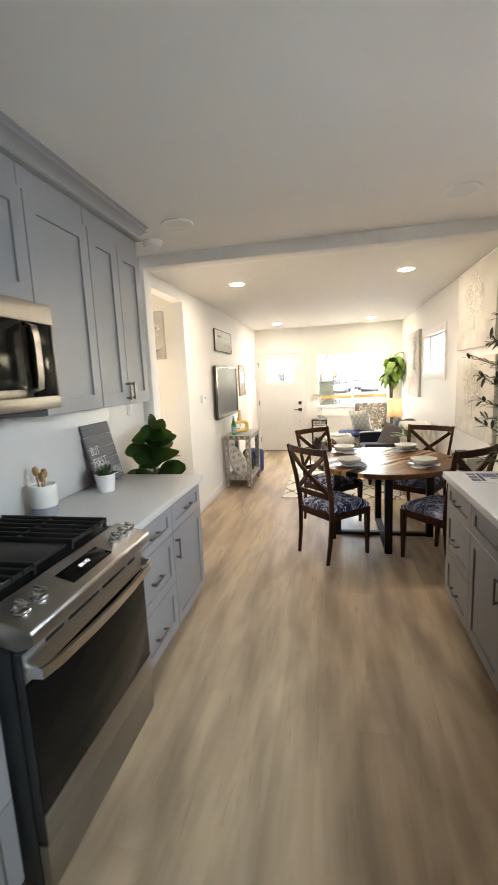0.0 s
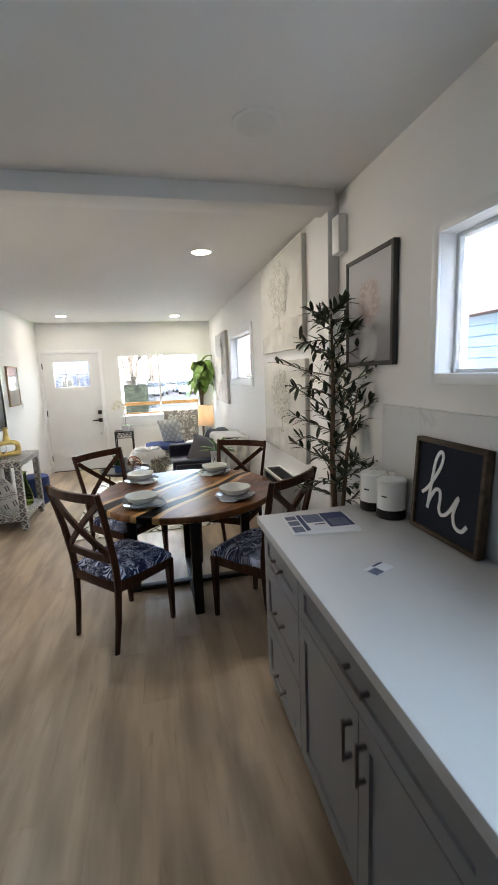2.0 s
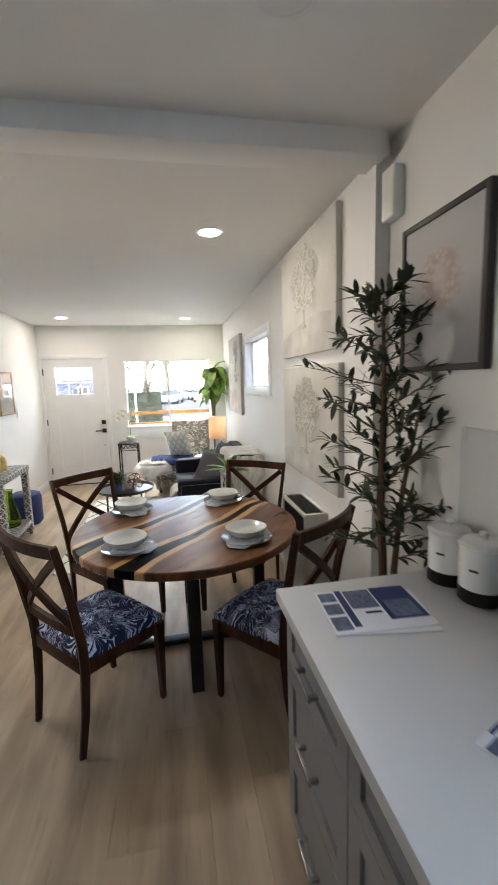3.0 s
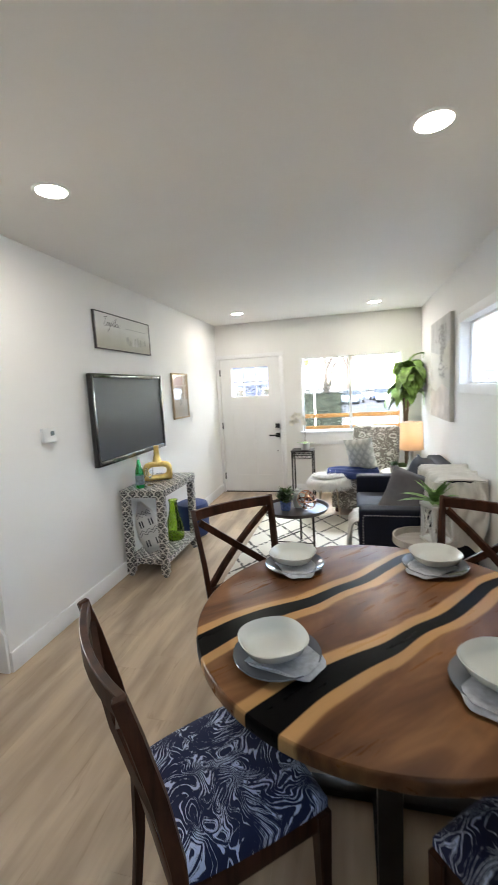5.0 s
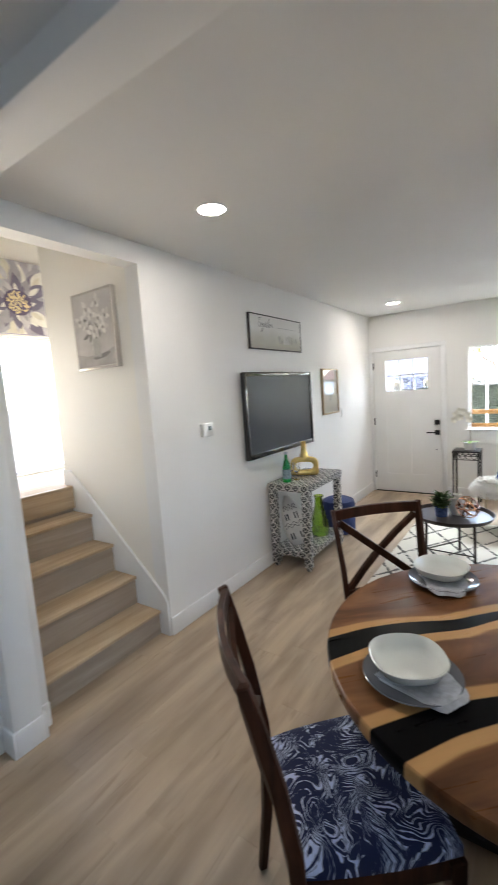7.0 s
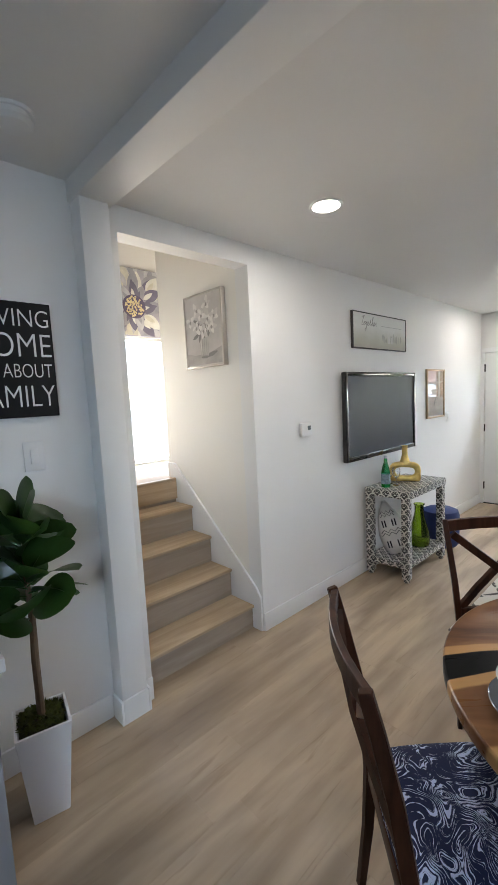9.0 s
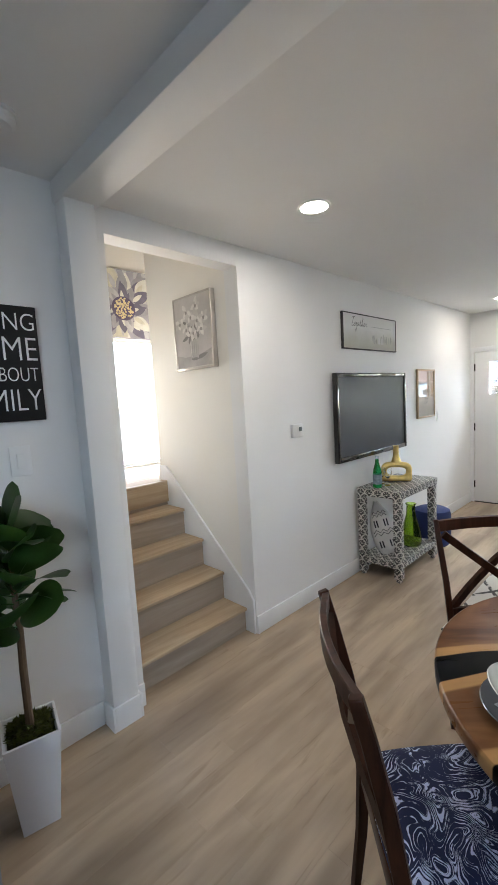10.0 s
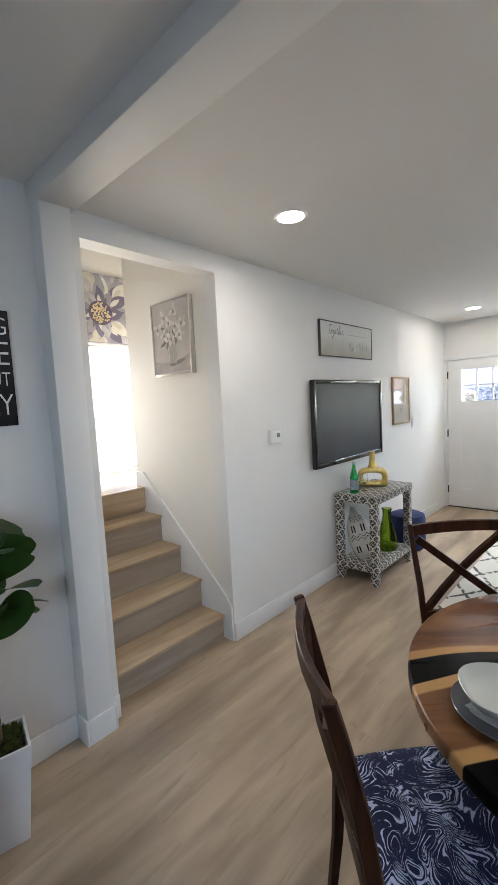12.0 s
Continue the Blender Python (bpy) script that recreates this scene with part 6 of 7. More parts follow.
part("screen", slab((0.033, 0.012, 0.043), (TW - 0.033, 0.04, TH - 0.033)), TVM, tv)
part("wall_mount", slab((0.35, 0.045, 0.18), (0.85, 0.076, 0.55), 0.01), GREYPLASTIC, tv)
thermo = thing("thermostat", "small white wall thermostat with grey display", "thermostat", m=pose(XL, 5.15, 1.347, 0, 0, 90))
part("case", slab((-0.062, -0.026, -0.048), (0.062, 0.0, 0.048), 0.005), WHITEPLASTIC, thermo)
part("display", slab((0.005, -0.0275, -0.005), (0.040, -0.0255, 0.026), 0.0005), mat("display_grey", (0.14, 0.17, 0.17), 0.3), thermo)

# wall furnace on the right
FURN = mat("furnace_enamel", (0.62, 0.61, 0.57), 0.4, var=0.04)
fur = thing("wall_furnace", "off-white wall furnace with black grilles", "heater", m=pose(1.455, 4.72, 0, 0, 0, -90))
FW, FD = 0.52, XR - 1.455
bm = bmesh.new()
box(bm, (0, 0.0, 0.09), (FW, FD, 0.60), 0.006)
box(bm, (0, 0, 0.60), (0.028, FD, 0.765), 0.003), box(bm, (FW - 0.028, 0, 0.60), (FW, FD, 0.765), 0.003)
box(bm, (0.028, FD - 0.02, 0.60), (FW - 0.028, FD, 0.765)), box(bm, (0.028, 0, 0.74), (FW - 0.028, 0.018, 0.765), 0.002)
part("case", bm, FURN, fur)
part("inner", slab((0.028, 0.03, 0.60), (FW - 0.028, FD - 0.02, 0.66)), BLACK, fur)
for i in range(9):
    z = 0.612 + i * 0.0145
    part("louver", slab((0.028, 0.004, z), (FW - 0.028, 0.022, z + 0.005)), BLACK, fur)
for i in range(7):
    y = 0.03 + i * 0.0155
    part("top_slat", slab((0.028, y, 0.752), (FW - 0.028, y + 0.006, 0.762)), BLACK, fur)
part("foot", slab((0.01, 0.02, 0.0), (FW - 0.01, FD, 0.09)), FURN, fur)

# fiddle-leaf fig by the stairs
fig = thing("fiddle_leaf_fig", "small fiddle-leaf fig in a tapered white square planter", "plant", m=pose(-1.085, 3.165, 0, 0, 0, -12))
bm = bmesh.new()
rings = [[bm.verts.new((sx * h, sy * h, z)) for sx, sy in ((-1, -1), (1, -1), (1, 1), (-1, 1))] for h, z in ((0.065, 0.0), (0.098, 0.385), (0.088, 0.385), (0.084, 0.35))]
for a, b in zip(rings, rings[1:]):
    for i in range(4):
        bm.faces.new((a[i], a[(i + 1) % 4], b[(i + 1) % 4], b[i]))
bm.faces.new(rings[0][::-1]), bm.faces.new(rings[-1])
bmesh.ops.bevel(bm, geom=[e for e in bm.edges if abs(e.verts[0].co.z - e.verts[1].co.z) > 0.2], offset=0.004, segments=2, profile=0.5, affect="EDGES")
part("planter", bm, POTWHITE, fig)
bm, rnd = bmesh.new(), random.Random(21)
for i in range(420):
    x, y = rnd.uniform(-0.070, 0.070), rnd.uniform(-0.070, 0.070)
    z = 0.36 + 0.04 * (1 - (x / 0.09) ** 2) * (1 - (y / 0.09) ** 2)
    leaf(bm, (x, y, z), (rnd.uniform(-1, 1), rnd.uniform(-1, 1), rnd.uniform(0.1, 0.9)), 0.03, 0.012, 0.8, steps=2)
tagged(part("moss", bm, mat("moss", (0.055, 0.065, 0.012), 0.95, var=0.5, scale=40), fig, "clumps of green moss"), kind="stuff")
part("soil", slab((-0.083, -0.083, 0.30), (0.083, 0.083, 0.365), 0.01), SOIL, fig)
part("trunk", rod(bmesh.new(), [(0.01, 0, 0.34), (0.012, 0.0, 0.5), (0.0, 0.0, 0.62), (-0.012, 0.005, 0.78), (-0.02, 0.0, 0.95), (0.0, 0, 1.08)], [0.017, 0.015, 0.015, 0.013, 0.01, 0.006], 10), BARK, fig)
for k in range(32):
    s = k / 31
    a = k * 2.4 + rnd.uniform(-0.6, 0.6)
    z = 0.80 + 0.38 * s
    e = 0.85 * s + rnd.uniform(-0.2, 0.7)
    bm = bmesh.new()
    ln = rnd.uniform(0.18, 0.25) * (1 - 0.2 * s)
    w = (math.cos(a) * math.cos(e), math.sin(a) * math.cos(e), math.sin(e))
    base = Vector((-0.01 + 0.03 * w[0], 0.03 * w[1], z))
    rod(bm, [base - Vector(w) * 0.03, base + Vector(w) * 0.02], 0.003, 5)
    leaf(bm, base, w, ln, ln * rnd.uniform(0.80, 0.95), rnd.uniform(0.3, 1.2), 0.10, up=(rnd.uniform(-0.7, 0.7), rnd.uniform(-0.7, 0.7), 1), steps=11, full=1.1, blunt=0.48)
    part("leaf", bm, LEAFDARK, fig)

# olive tree in the corner behind the counter
ol = thing("olive_tree", "tall artificial olive tree with thin dark leaves", "tree", m=Matrix.Translation((1.515, 3.355, 0)))
part("pot", lathe(bmesh.new(), [(0, 0), (0.10, 0), (0.125, 0.26), (0.112, 0.26), (0.108, 0.22), (0, 0.22)], 28), BLACK, ol)
part("trunk", rod(bmesh.new(), [(0, 0, 0.2), (0.01, 0, 0.7), (-0.005, 0.01, 1.1), (0.0, 0, 1.5), (-0.01, 0, 1.9)], [0.022, 0.019, 0.016, 0.011, 0.005], 8), BARK, ol)
part("trunk", rod(bmesh.new(), [(0.03, -0.03, 0.2), (0.04, -0.03, 0.8), (0.06, -0.05, 1.15), (0.10, -0.10, 1.5)], [0.016, 0.014, 0.010, 0.004], 8), BARK, ol)
bm, bl, rnd = bmesh.new(), bmesh.new(), random.Random(31)
for k in range(46):
    z = 0.85 + 1.07 * (k / 45)
    a = k * 2.4 + rnd.uniform(-0.4, 0.4)
    reach = (0.30 if z < 1.6 else 0.30 - 0.5 * (z - 1.6)) * rnd.uniform(0.65, 1.1)
    start = Vector((0.04, -0.04, z)) if k % 4 == 0 and z < 1.45 else Vector((0, 0, z))
    w = Vector((math.cos(a), math.sin(a), rnd.uniform(0.15, 0.75))).normalized()
    p, pts = start, [start]
    for s in range(4):
        p = p + w * reach / 4
        w = (w + Vector((rnd.uniform(-0.25, 0.25), rnd.uniform(-0.25, 0.25), rnd.uniform(-0.2, 0.08)))).normalized()
        p = Vector((min(p.x, 0.145), max(-0.26, min(p.y, 0.165)), p.z))
        pts.append(p)
    rod(bm, pts, [0.0035, 0.003, 0.0025, 0.002, 0.001], 5)
    for s in range(1, 5):
        for q in range(5):
            t = rnd.random()
            b0 = pts[s - 1].lerp(pts[s], t)
            d = (pts[s] - pts[s - 1]).normalized() if (pts[s] - pts[s - 1]).length > 1e-4 else Vector((0, 0, 1))
            d = (d + Vector((rnd.uniform(-0.9, 0.9), rnd.uniform(-0.9, 0.9), rnd.uniform(-0.7, 0.8)))).normalized()
            leaf(bl, b0, d, rnd.uniform(0.055, 0.095), rnd.uniform(0.017, 0.027), rnd.uniform(-0.2, 0.9), 0.2, steps=4, full=0.9, blunt=0.6)
for v in bl.verts:
    v.co.x, v.co.y = min(v.co.x, 0.160), min(v.co.y, 0.235)
part("branchwork", bm, BARK, ol)
tagged(part("leaves", bl, LEAFOLIVE, ol), kind="stuff")

# ---- pictures and signs ----
CANVAS = mat("primed_canvas", (0.60, 0.585, 0.54), 0.8, var=0.10, scale=3.5, grain=250, bump=0.4)
SILVER = mat("silver_frame", (0.46, 0.43, 0.39), 0.35, 0.6, var=0.1, scale=12)
GREYFRAME = mat("charcoal_frame", (0.075, 0.07, 0.068), 0.45, var=0.15, scale=10)
GILT = mat("pale_gold_frame", (0.42, 0.31, 0.19), 0.4, 0.4, var=0.15, scale=10)
PAINTS = {}


def paint(name, colour, rough=0.7, var=0.12, scale=14):
    if name not in PAINTS:
        PAINTS[name] = mat(name, colour, rough, var=var, scale=scale, grain=160, bump=0.35)
    return PAINTS[name]


def picture(name, label, m, w, h, depth=0.035, rim=0.0, rim_m=None, ground=None, set_in=0.006):
    """A canvas or framed picture; local x to the viewer's right, z up from its lower edge, facing -y."""
    pic = thing(name, label, "picture", m=m)
    if rim:
        bm = bmesh.new()
        box(bm, (0, 0, 0), (rim, depth, h), 0.002), box(bm, (w - rim, 0, 0), (w, depth, h), 0.002)
        box(bm, (rim, 0, 0), (w - rim, depth, rim), 0.002), box(bm, (rim, 0, h - rim), (w - rim, depth, h), 0.002)
        part("picture_frame", bm, rim_m, pic)
        part("canvas", slab((rim - 0.001, set_in, rim - 0.001), (w - rim + 0.001, depth - 0.002, h - rim + 0.001)), ground or CANVAS, pic)
    else:
        part("canvas", slab((0, 0, 0), (w, depth, h), 0.003), ground or CANVAS, pic)
    return pic


def dab(pic, name, outline, material, y=0.0, lift=0.0015):
    return part(name, plate(bmesh.new(), outline, y - lift, y - 0.0002), material, pic)


def petal(cx, cz, length, width, turn, n=12):
    """A petal outline from (cx, cz) along the angle turn."""
    c, s, out = math.cos(radians(turn)), math.sin(radians(turn)), []
    for k in range(2 * n):
        t = k / n if k < n else 2 - k / n
        sgn = 1 if k < n else -1
        a, b = t * length, sgn * width / 2 * math.sin(math.pi * min(1, t ** 0.8)) ** 0.8
        out.append((cx + a * c - b * s, cz + a * s + b * c))
    keep = []
    for p in out:
        if all(math.hypot(p[0] - q[0], p[1] - q[1]) > 1e-4 for q in keep):
            keep.append(p)
    return keep


# two tree canvases, one above the other
PALEPAINT = paint("raised_white", (0.72, 0.70, 0.64))
GREYPAINT = paint("silver_grey_paint", (0.46, 0.445, 0.395))
GOLDPAINT = paint("gold_paint", (0.45, 0.31, 0.12), 0.5)
EARTH = paint("misty_ground_paint", (0.545, 0.53, 0.485), var=0.2, scale=6)
for k, (y0, w, z0, h) in enumerate(((5.06, 1.07, 1.765, 0.745), (5.05, 1.09, 0.93, 0.755))):
    pic = picture("tree_canvas", "textured canvas of a pale leafy tree", pose(1.575, y0, z0, 0, 0, -90), w, h, XR - 1.575, ground=CANVAS)
    hill = [(0.002, 0.002), (w - 0.002, 0.002), (w - 0.002, 0.20), (w * 0.75, 0.235), (w * 0.5, 0.215), (w * 0.25, 0.175), (0.002, 0.13)]
    dab(pic, "painted_ground", hill, EARTH)
    bm = rod(bmesh.new(), [(w * 0.5, -0.002, 0.17), (w * 0.5, -0.002, 0.24), (w * 0.49, -0.002, 0.34)], [0.028, 0.014, 0.01], 6)
    for i in range(9):
        a = radians(20 + i * 17.5)
        rod(bm, [(w * 0.49, -0.002, 0.31 + 0.01 * (i % 3)), (w * 0.49 + 0.10 * math.cos(a), -0.002, 0.36 + 0.10 * math.sin(a)), (w * 0.49 + 0.24 * math.cos(a), -0.002, 0.40 + 0.20 * math.sin(a))], [0.007, 0.004, 0.002], 5)
    for v in bm.verts:
        v.co.y = -0.002 + (v.co.y + 0.002) * 0.2
    part("painted_trunk", bm, GREYPAINT, pic)
    dab(pic, "gold_root", oval(w * 0.5, 0.180, 0.045, 0.012), GOLDPAINT, -0.0016)
    for nm, mm, seedn, n in (("pale_leaves", PALEPAINT, 3 + k, 900), ("grey_leaves", GREYPAINT, 13 + k, 700)):
        bm, rnd = bmesh.new(), random.Random(seedn)
        for i in range(n):
            a, r = rnd.uniform(0, 6.283), math.sqrt(rnd.random())
            edge = 0.86 + 0.10 * math.sin(5 * a + k) + 0.08 * math.sin(11 * a + 2 * k)
            cx, cz = w * 0.49 + 0.29 * r * edge * math.cos(a), 0.475 + 0.225 * r * edge * math.sin(a)
            t = rnd.uniform(0, 3.14)
            dx, dz = 0.016 * math.cos(t), 0.016 * math.sin(t)
            y = -rnd.uniform(0.002, 0.006)
            vs = [bm.verts.new(c) for c in ((cx - dx, y, cz - dz), (cx + dz * 0.45, y - 0.002, cz - dx * 0.45), (cx + dx, y, cz + dz), (cx - dz * 0.45, y - 0.002, cz + dx * 0.45))]
            bm.faces.new(vs)
        tagged(part(nm, bm, mm, pic), kind="stuff")

# narrow abstract canvas beside the side window
pic = picture("abstract_canvas", "tall abstract canvas in grey and blush", pose(1.572, 8.03, 1.17, 0, 0, -90), 0.95, 1.03, XR - 1.572, ground=CANVAS)
dab(pic, "blush_wash", [(0.01, 0.01), (0.94, 0.01), (0.94, 0.30), (0.6, 0.36), (0.3, 0.28), (0.01, 0.33)], paint("blush_paint", (0.57, 0.515, 0.47), var=0.25, scale=5))
dab(pic, "grey_wash", [(0.01, 0.72), (0.5, 0.66), (0.94, 0.78), (0.94, 1.02), (0.01, 1.02)], paint("cool_grey_paint", (0.52, 0.515, 0.50), var=0.2, scale=5))
bm, rnd = bmesh.new(), random.Random(77)
for i in range(120):
    x, z = 0.62 + rnd.gauss(0, 0.08), rnd.uniform(0.42, 0.95)
    plate(bm, oval(x, z, 0.010, 0.014, 6), -0.004, -0.002)
tagged(part("grey_flecks", bm, paint("fleck_grey", (0.33, 0.32, 0.305)), pic), kind="stuff")

# framed blush flower by the kitchen window
def blush_print():
    """A soft painting: a blush bouquet over a pale vase on a dusky table, in loose brushwork."""
    m, nt, b = blank("blush_print", 0.6)
    vec = coords(nt)
    x, y, z = split(nt, vec)
    loose = calc(nt, "MULTIPLY_ADD", cloud(nt, vec, 16, 4, 0.6), 0.9, -0.45)

    def spot(cx, cz, rx, rz, fray):
        p, q = calc(nt, "DIVIDE", calc(nt, "SUBTRACT", x, cx), rx), calc(nt, "DIVIDE", calc(nt, "SUBTRACT", z, cz), rz)
        return calc(nt, "ADD", calc(nt, "SQRT", calc(nt, "ADD", calc(nt, "MULTIPLY", p, p), calc(nt, "MULTIPLY", q, q))), calc(nt, "MULTIPLY", loose, fray))

    col = ramp(nt, calc(nt, "ADD", z, calc(nt, "MULTIPLY", loose, 0.08)), [(0.06, (0.25, 0.24, 0.25)), (0.20, (0.36, 0.35, 0.36)), (0.34, (0.47, 0.46, 0.465))])
    col = blend(nt, ramp(nt, spot(0.235, 0.115, 0.11, 0.13, 0.5), [(0.75, 0.9), (1.05, 0.0)]), col, (0.53, 0.52, 0.525))
    petals = ramp(nt, cells(nt, coords(nt, (1, 1, 1.2)), 34), [(0.05, (0.56, 0.49, 0.45)), (0.35, (0.50, 0.40, 0.36)), (0.65, (0.40, 0.30, 0.265))])
    col = blend(nt, ramp(nt, spot(0.245, 0.325, 0.135, 0.13, 0.8), [(0.72, 0.85), (1.10, 0.0)]), col, petals)
    col = blend(nt, ramp(nt, spot(0.245, 0.335, 0.05, 0.06, 0.6), [(0.5, 0.6), (1.0, 0.0)]), col, (0.60, 0.53, 0.48))
    put(nt, b.inputs["Base Color"], col)
    relief(nt, b, cloud(nt, vec, 60, 3), 0.25, 0.002)
    return m


pic = picture("framed_flower_print", "charcoal framed print of a blush flower in a white vase", pose(1.650, 3.477, 1.615, 0, 0, -90), 0.487, 0.568, XKR - 1.65, 0.022, GREYFRAME, blush_print(), 0.008)

# white chime box on the kitchen wall
ch = thing("door_chime", "white box-shaped door chime high on the wall", "chime", m=pose(XKR, 3.56, 2.262, 0, 0, -90))
part("cover", slab((-0.048, -0.055, 0), (0.048, -0.004, 0.205), 0.008, 3), WHITEPLASTIC, ch)
part("backplate", slab((-0.044, -0.004, 0.008), (0.044, 0.0, 0.197)), WHITEPLASTIC, ch)

# vase painting on the stair wall
STAIRGREY = paint("warm_grey_wash", (0.52, 0.49, 0.47), var=0.16, scale=5)
pic = picture("vase_painting", "silver framed grey painting of white flowers in a vase", pose(-1.965, 4.60, 1.828, 0, 0, 0), 0.43, 0.515, YS1 - 4.60, 0.014, SILVER, STAIRGREY, 0.004)
rnd = random.Random(4)
for i in range(7):
    dab(pic, "stem", petal(0.225, 0.20, rnd.uniform(0.10, 0.15), 0.008, 60 + i * 10, 5), paint("umber_paint", (0.09, 0.08, 0.075)), 0.0035)
for i in range(12):
    dab(pic, "painted_leaf", petal(0.22 + rnd.uniform(-0.08, 0.09), 0.22 + rnd.uniform(-0.02, 0.09), rnd.uniform(0.05, 0.09), 0.026, rnd.choice((200, 230, 250, 320, 345, 20, 150)), 6), paint("soft_charcoal", (0.21, 0.20, 0.19)), 0.0036 - i * 0.00002, 0.0004)
for i, (fx, fz) in enumerate(((0.15, 0.40), (0.26, 0.43), (0.07, 0.33), (0.20, 0.36), (0.14, 0.28), (0.27, 0.33), (0.34, 0.34), (0.31, 0.27), (0.22, 0.25))):
    for k in range(6):
        dab(pic, "petal", petal(fx, fz, 0.042 + 0.012 * ((k + i) % 3), 0.036, k * 60 + i * 17, 6), paint(*(("white_petal", (0.70, 0.67, 0.63)), ("shaded_petal", (0.55, 0.52, 0.49)))[(k + i) % 2]), 0.0030 - i * 0.00008 - k * 0.00001, 0.0004)
    dab(pic, "flower_heart", oval(fx + 0.004, fz - 0.003, 0.011, 0.013, 8), paint("grey_heart", (0.30, 0.28, 0.265)), 0.0018, 0.0003)
dab(pic, "painted_glass", [(0.185, 0.07), (0.265, 0.07), (0.275, 0.15), (0.255, 0.235), (0.195, 0.235), (0.175, 0.15)], paint("glass_grey", (0.44, 0.42, 0.395)), 0.0033, 0.0004)
dab(pic, "painted_table", [(0.02, 0.02), (0.41, 0.02), (0.41, 0.13), (0.30, 0.10), (0.12, 0.09), (0.02, 0.11)], paint("table_wash", (0.40, 0.375, 0.355), var=0.2, scale=8), 0.0038, 0.0003)
dab(pic, "painted_shade", petal(0.25, 0.075, 0.12, 0.03, 12, 8), paint("glass_shade", (0.22, 0.21, 0.20)), 0.0036, 0.0003)
dab(pic, "painted_rim", oval(0.225, 0.072, 0.042, 0.010, 14), paint("glass_shade", (0.22, 0.21, 0.20)), 0.0031, 0.0003)
dab(pic, "painted_glint", [(0.188, 0.09), (0.194, 0.09), (0.190, 0.20), (0.184, 0.19)], paint("white_petal", (0.70, 0.67, 0.63)), 0.0026, 0.0003)
for x in (0.20, 0.222, 0.245):
    dab(pic, "glass_stem", [(x, 0.075), (x + 0.006, 0.075), (x + 0.004, 0.225), (x, 0.225)], paint("stem_grey", (0.32, 0.31, 0.29)), 0.0027, 0.0003)

# big flower canvas high on the landing
pic = picture("flower_canvas", "large canvas of a cream and violet flower close up", pose(-3.165, 4.50, 2.262, 0, 0, 90), 0.86, 0.65, 0.035, ground=paint("violet_ground", (0.40, 0.385, 0.43), var=0.3, scale=5))
fx, fz = 0.37, 0.28
rnd = random.Random(12)
order = 0
TONES = (("cream_canvas_petal", (0.60, 0.57, 0.46)), ("slate_petal", (0.33, 0.325, 0.35)), ("ivory_petal", (0.68, 0.67, 0.60)), ("mist_petal", (0.48, 0.475, 0.49)), ("indigo_petal", (0.16, 0.145, 0.205)))
for ringr, count, ln, wd, tones in ((0.30, 13, 0.26, 0.17, (3, 1, 2, 0)), (0.20, 12, 0.24, 0.14, (1, 3, 0, 2)), (0.13, 11, 0.22, 0.12, (4, 2, 1, 0)), (0.07, 9, 0.17, 0.10, (4, 1, 4, 3))):
    for i in range(count):
        a = 360 / count * i + rnd.uniform(-12, 12) + ringr * 300
        c, s = math.cos(radians(a)), math.sin(radians(a))
        bend = a + rnd.uniform(-25, 25)
        for shade, (k, off) in enumerate(((1.0, 0), (0.62, 1))):
            tone = TONES[(tones[i % 4] + off * 3) % 5]
            pts = [(min(0.857, max(0.003, x)), min(0.647, max(0.003, z))) for x, z in petal(fx + ringr * c, fz + ringr * s, ln * k, wd * k * k, bend + shade * 8, 8)]
            clean = [p for j, p in enumerate(pts) if math.hypot(p[0] - pts[j - 1][0], p[1] - pts[j - 1][1]) > 1e-4]
            if len(clean) > 4:
                dab(pic, "petal", clean, paint(*tone), -0.0014 * order - 0.00008 * i - 0.00004 * shade, 0.0004)
    order += 1
dab(pic, "dark_heart", oval(fx, fz, 0.125, 0.115, 18), paint("plum_petal", (0.11, 0.09, 0.15)), -0.0056)
bm = bmesh.new()
for i in range(90):
    a, r = rnd.uniform(0, 6.283), 0.10 * math.sqrt(rnd.random())
    plate(bm, oval(fx + r * math.cos(a), fz + r * math.sin(a), 0.008, 0.011, 6, rnd.uniform(0, 180)), -0.0100 - 0.00004 * i, -0.006)
tagged(part("stamens", bm, paint("stamen_yellow", (0.68, 0.57, 0.32)), pic), kind="stuff")

# "Together" sign above the television
def misty_print():
    """A printed farm scene: pale sky fading down into a grey-green field."""
    m, nt, b = blank("misty_print", 0.7)
    vec = coords(nt)
    z = split(nt, vec)[2]
    hills = calc(nt, "ADD", z, calc(nt, "MULTIPLY_ADD", cloud(nt, vec, 7, 3), 0.09, -0.045))
    col = ramp(nt, calc(nt, "DIVIDE", hills, 0.303), [(0.05, (0.45, 0.435, 0.36)), (0.30, (0.56, 0.55, 0.475)), (0.46, (0.66, 0.65, 0.60)), (0.60, (0.76, 0.755, 0.725))])
    put(nt, b.inputs["Base Color"], blend(nt, calc(nt, "MULTIPLY", cloud(nt, vec, 40, 3), 0.22), col, (0.48, 0.47, 0.41)))
    return m


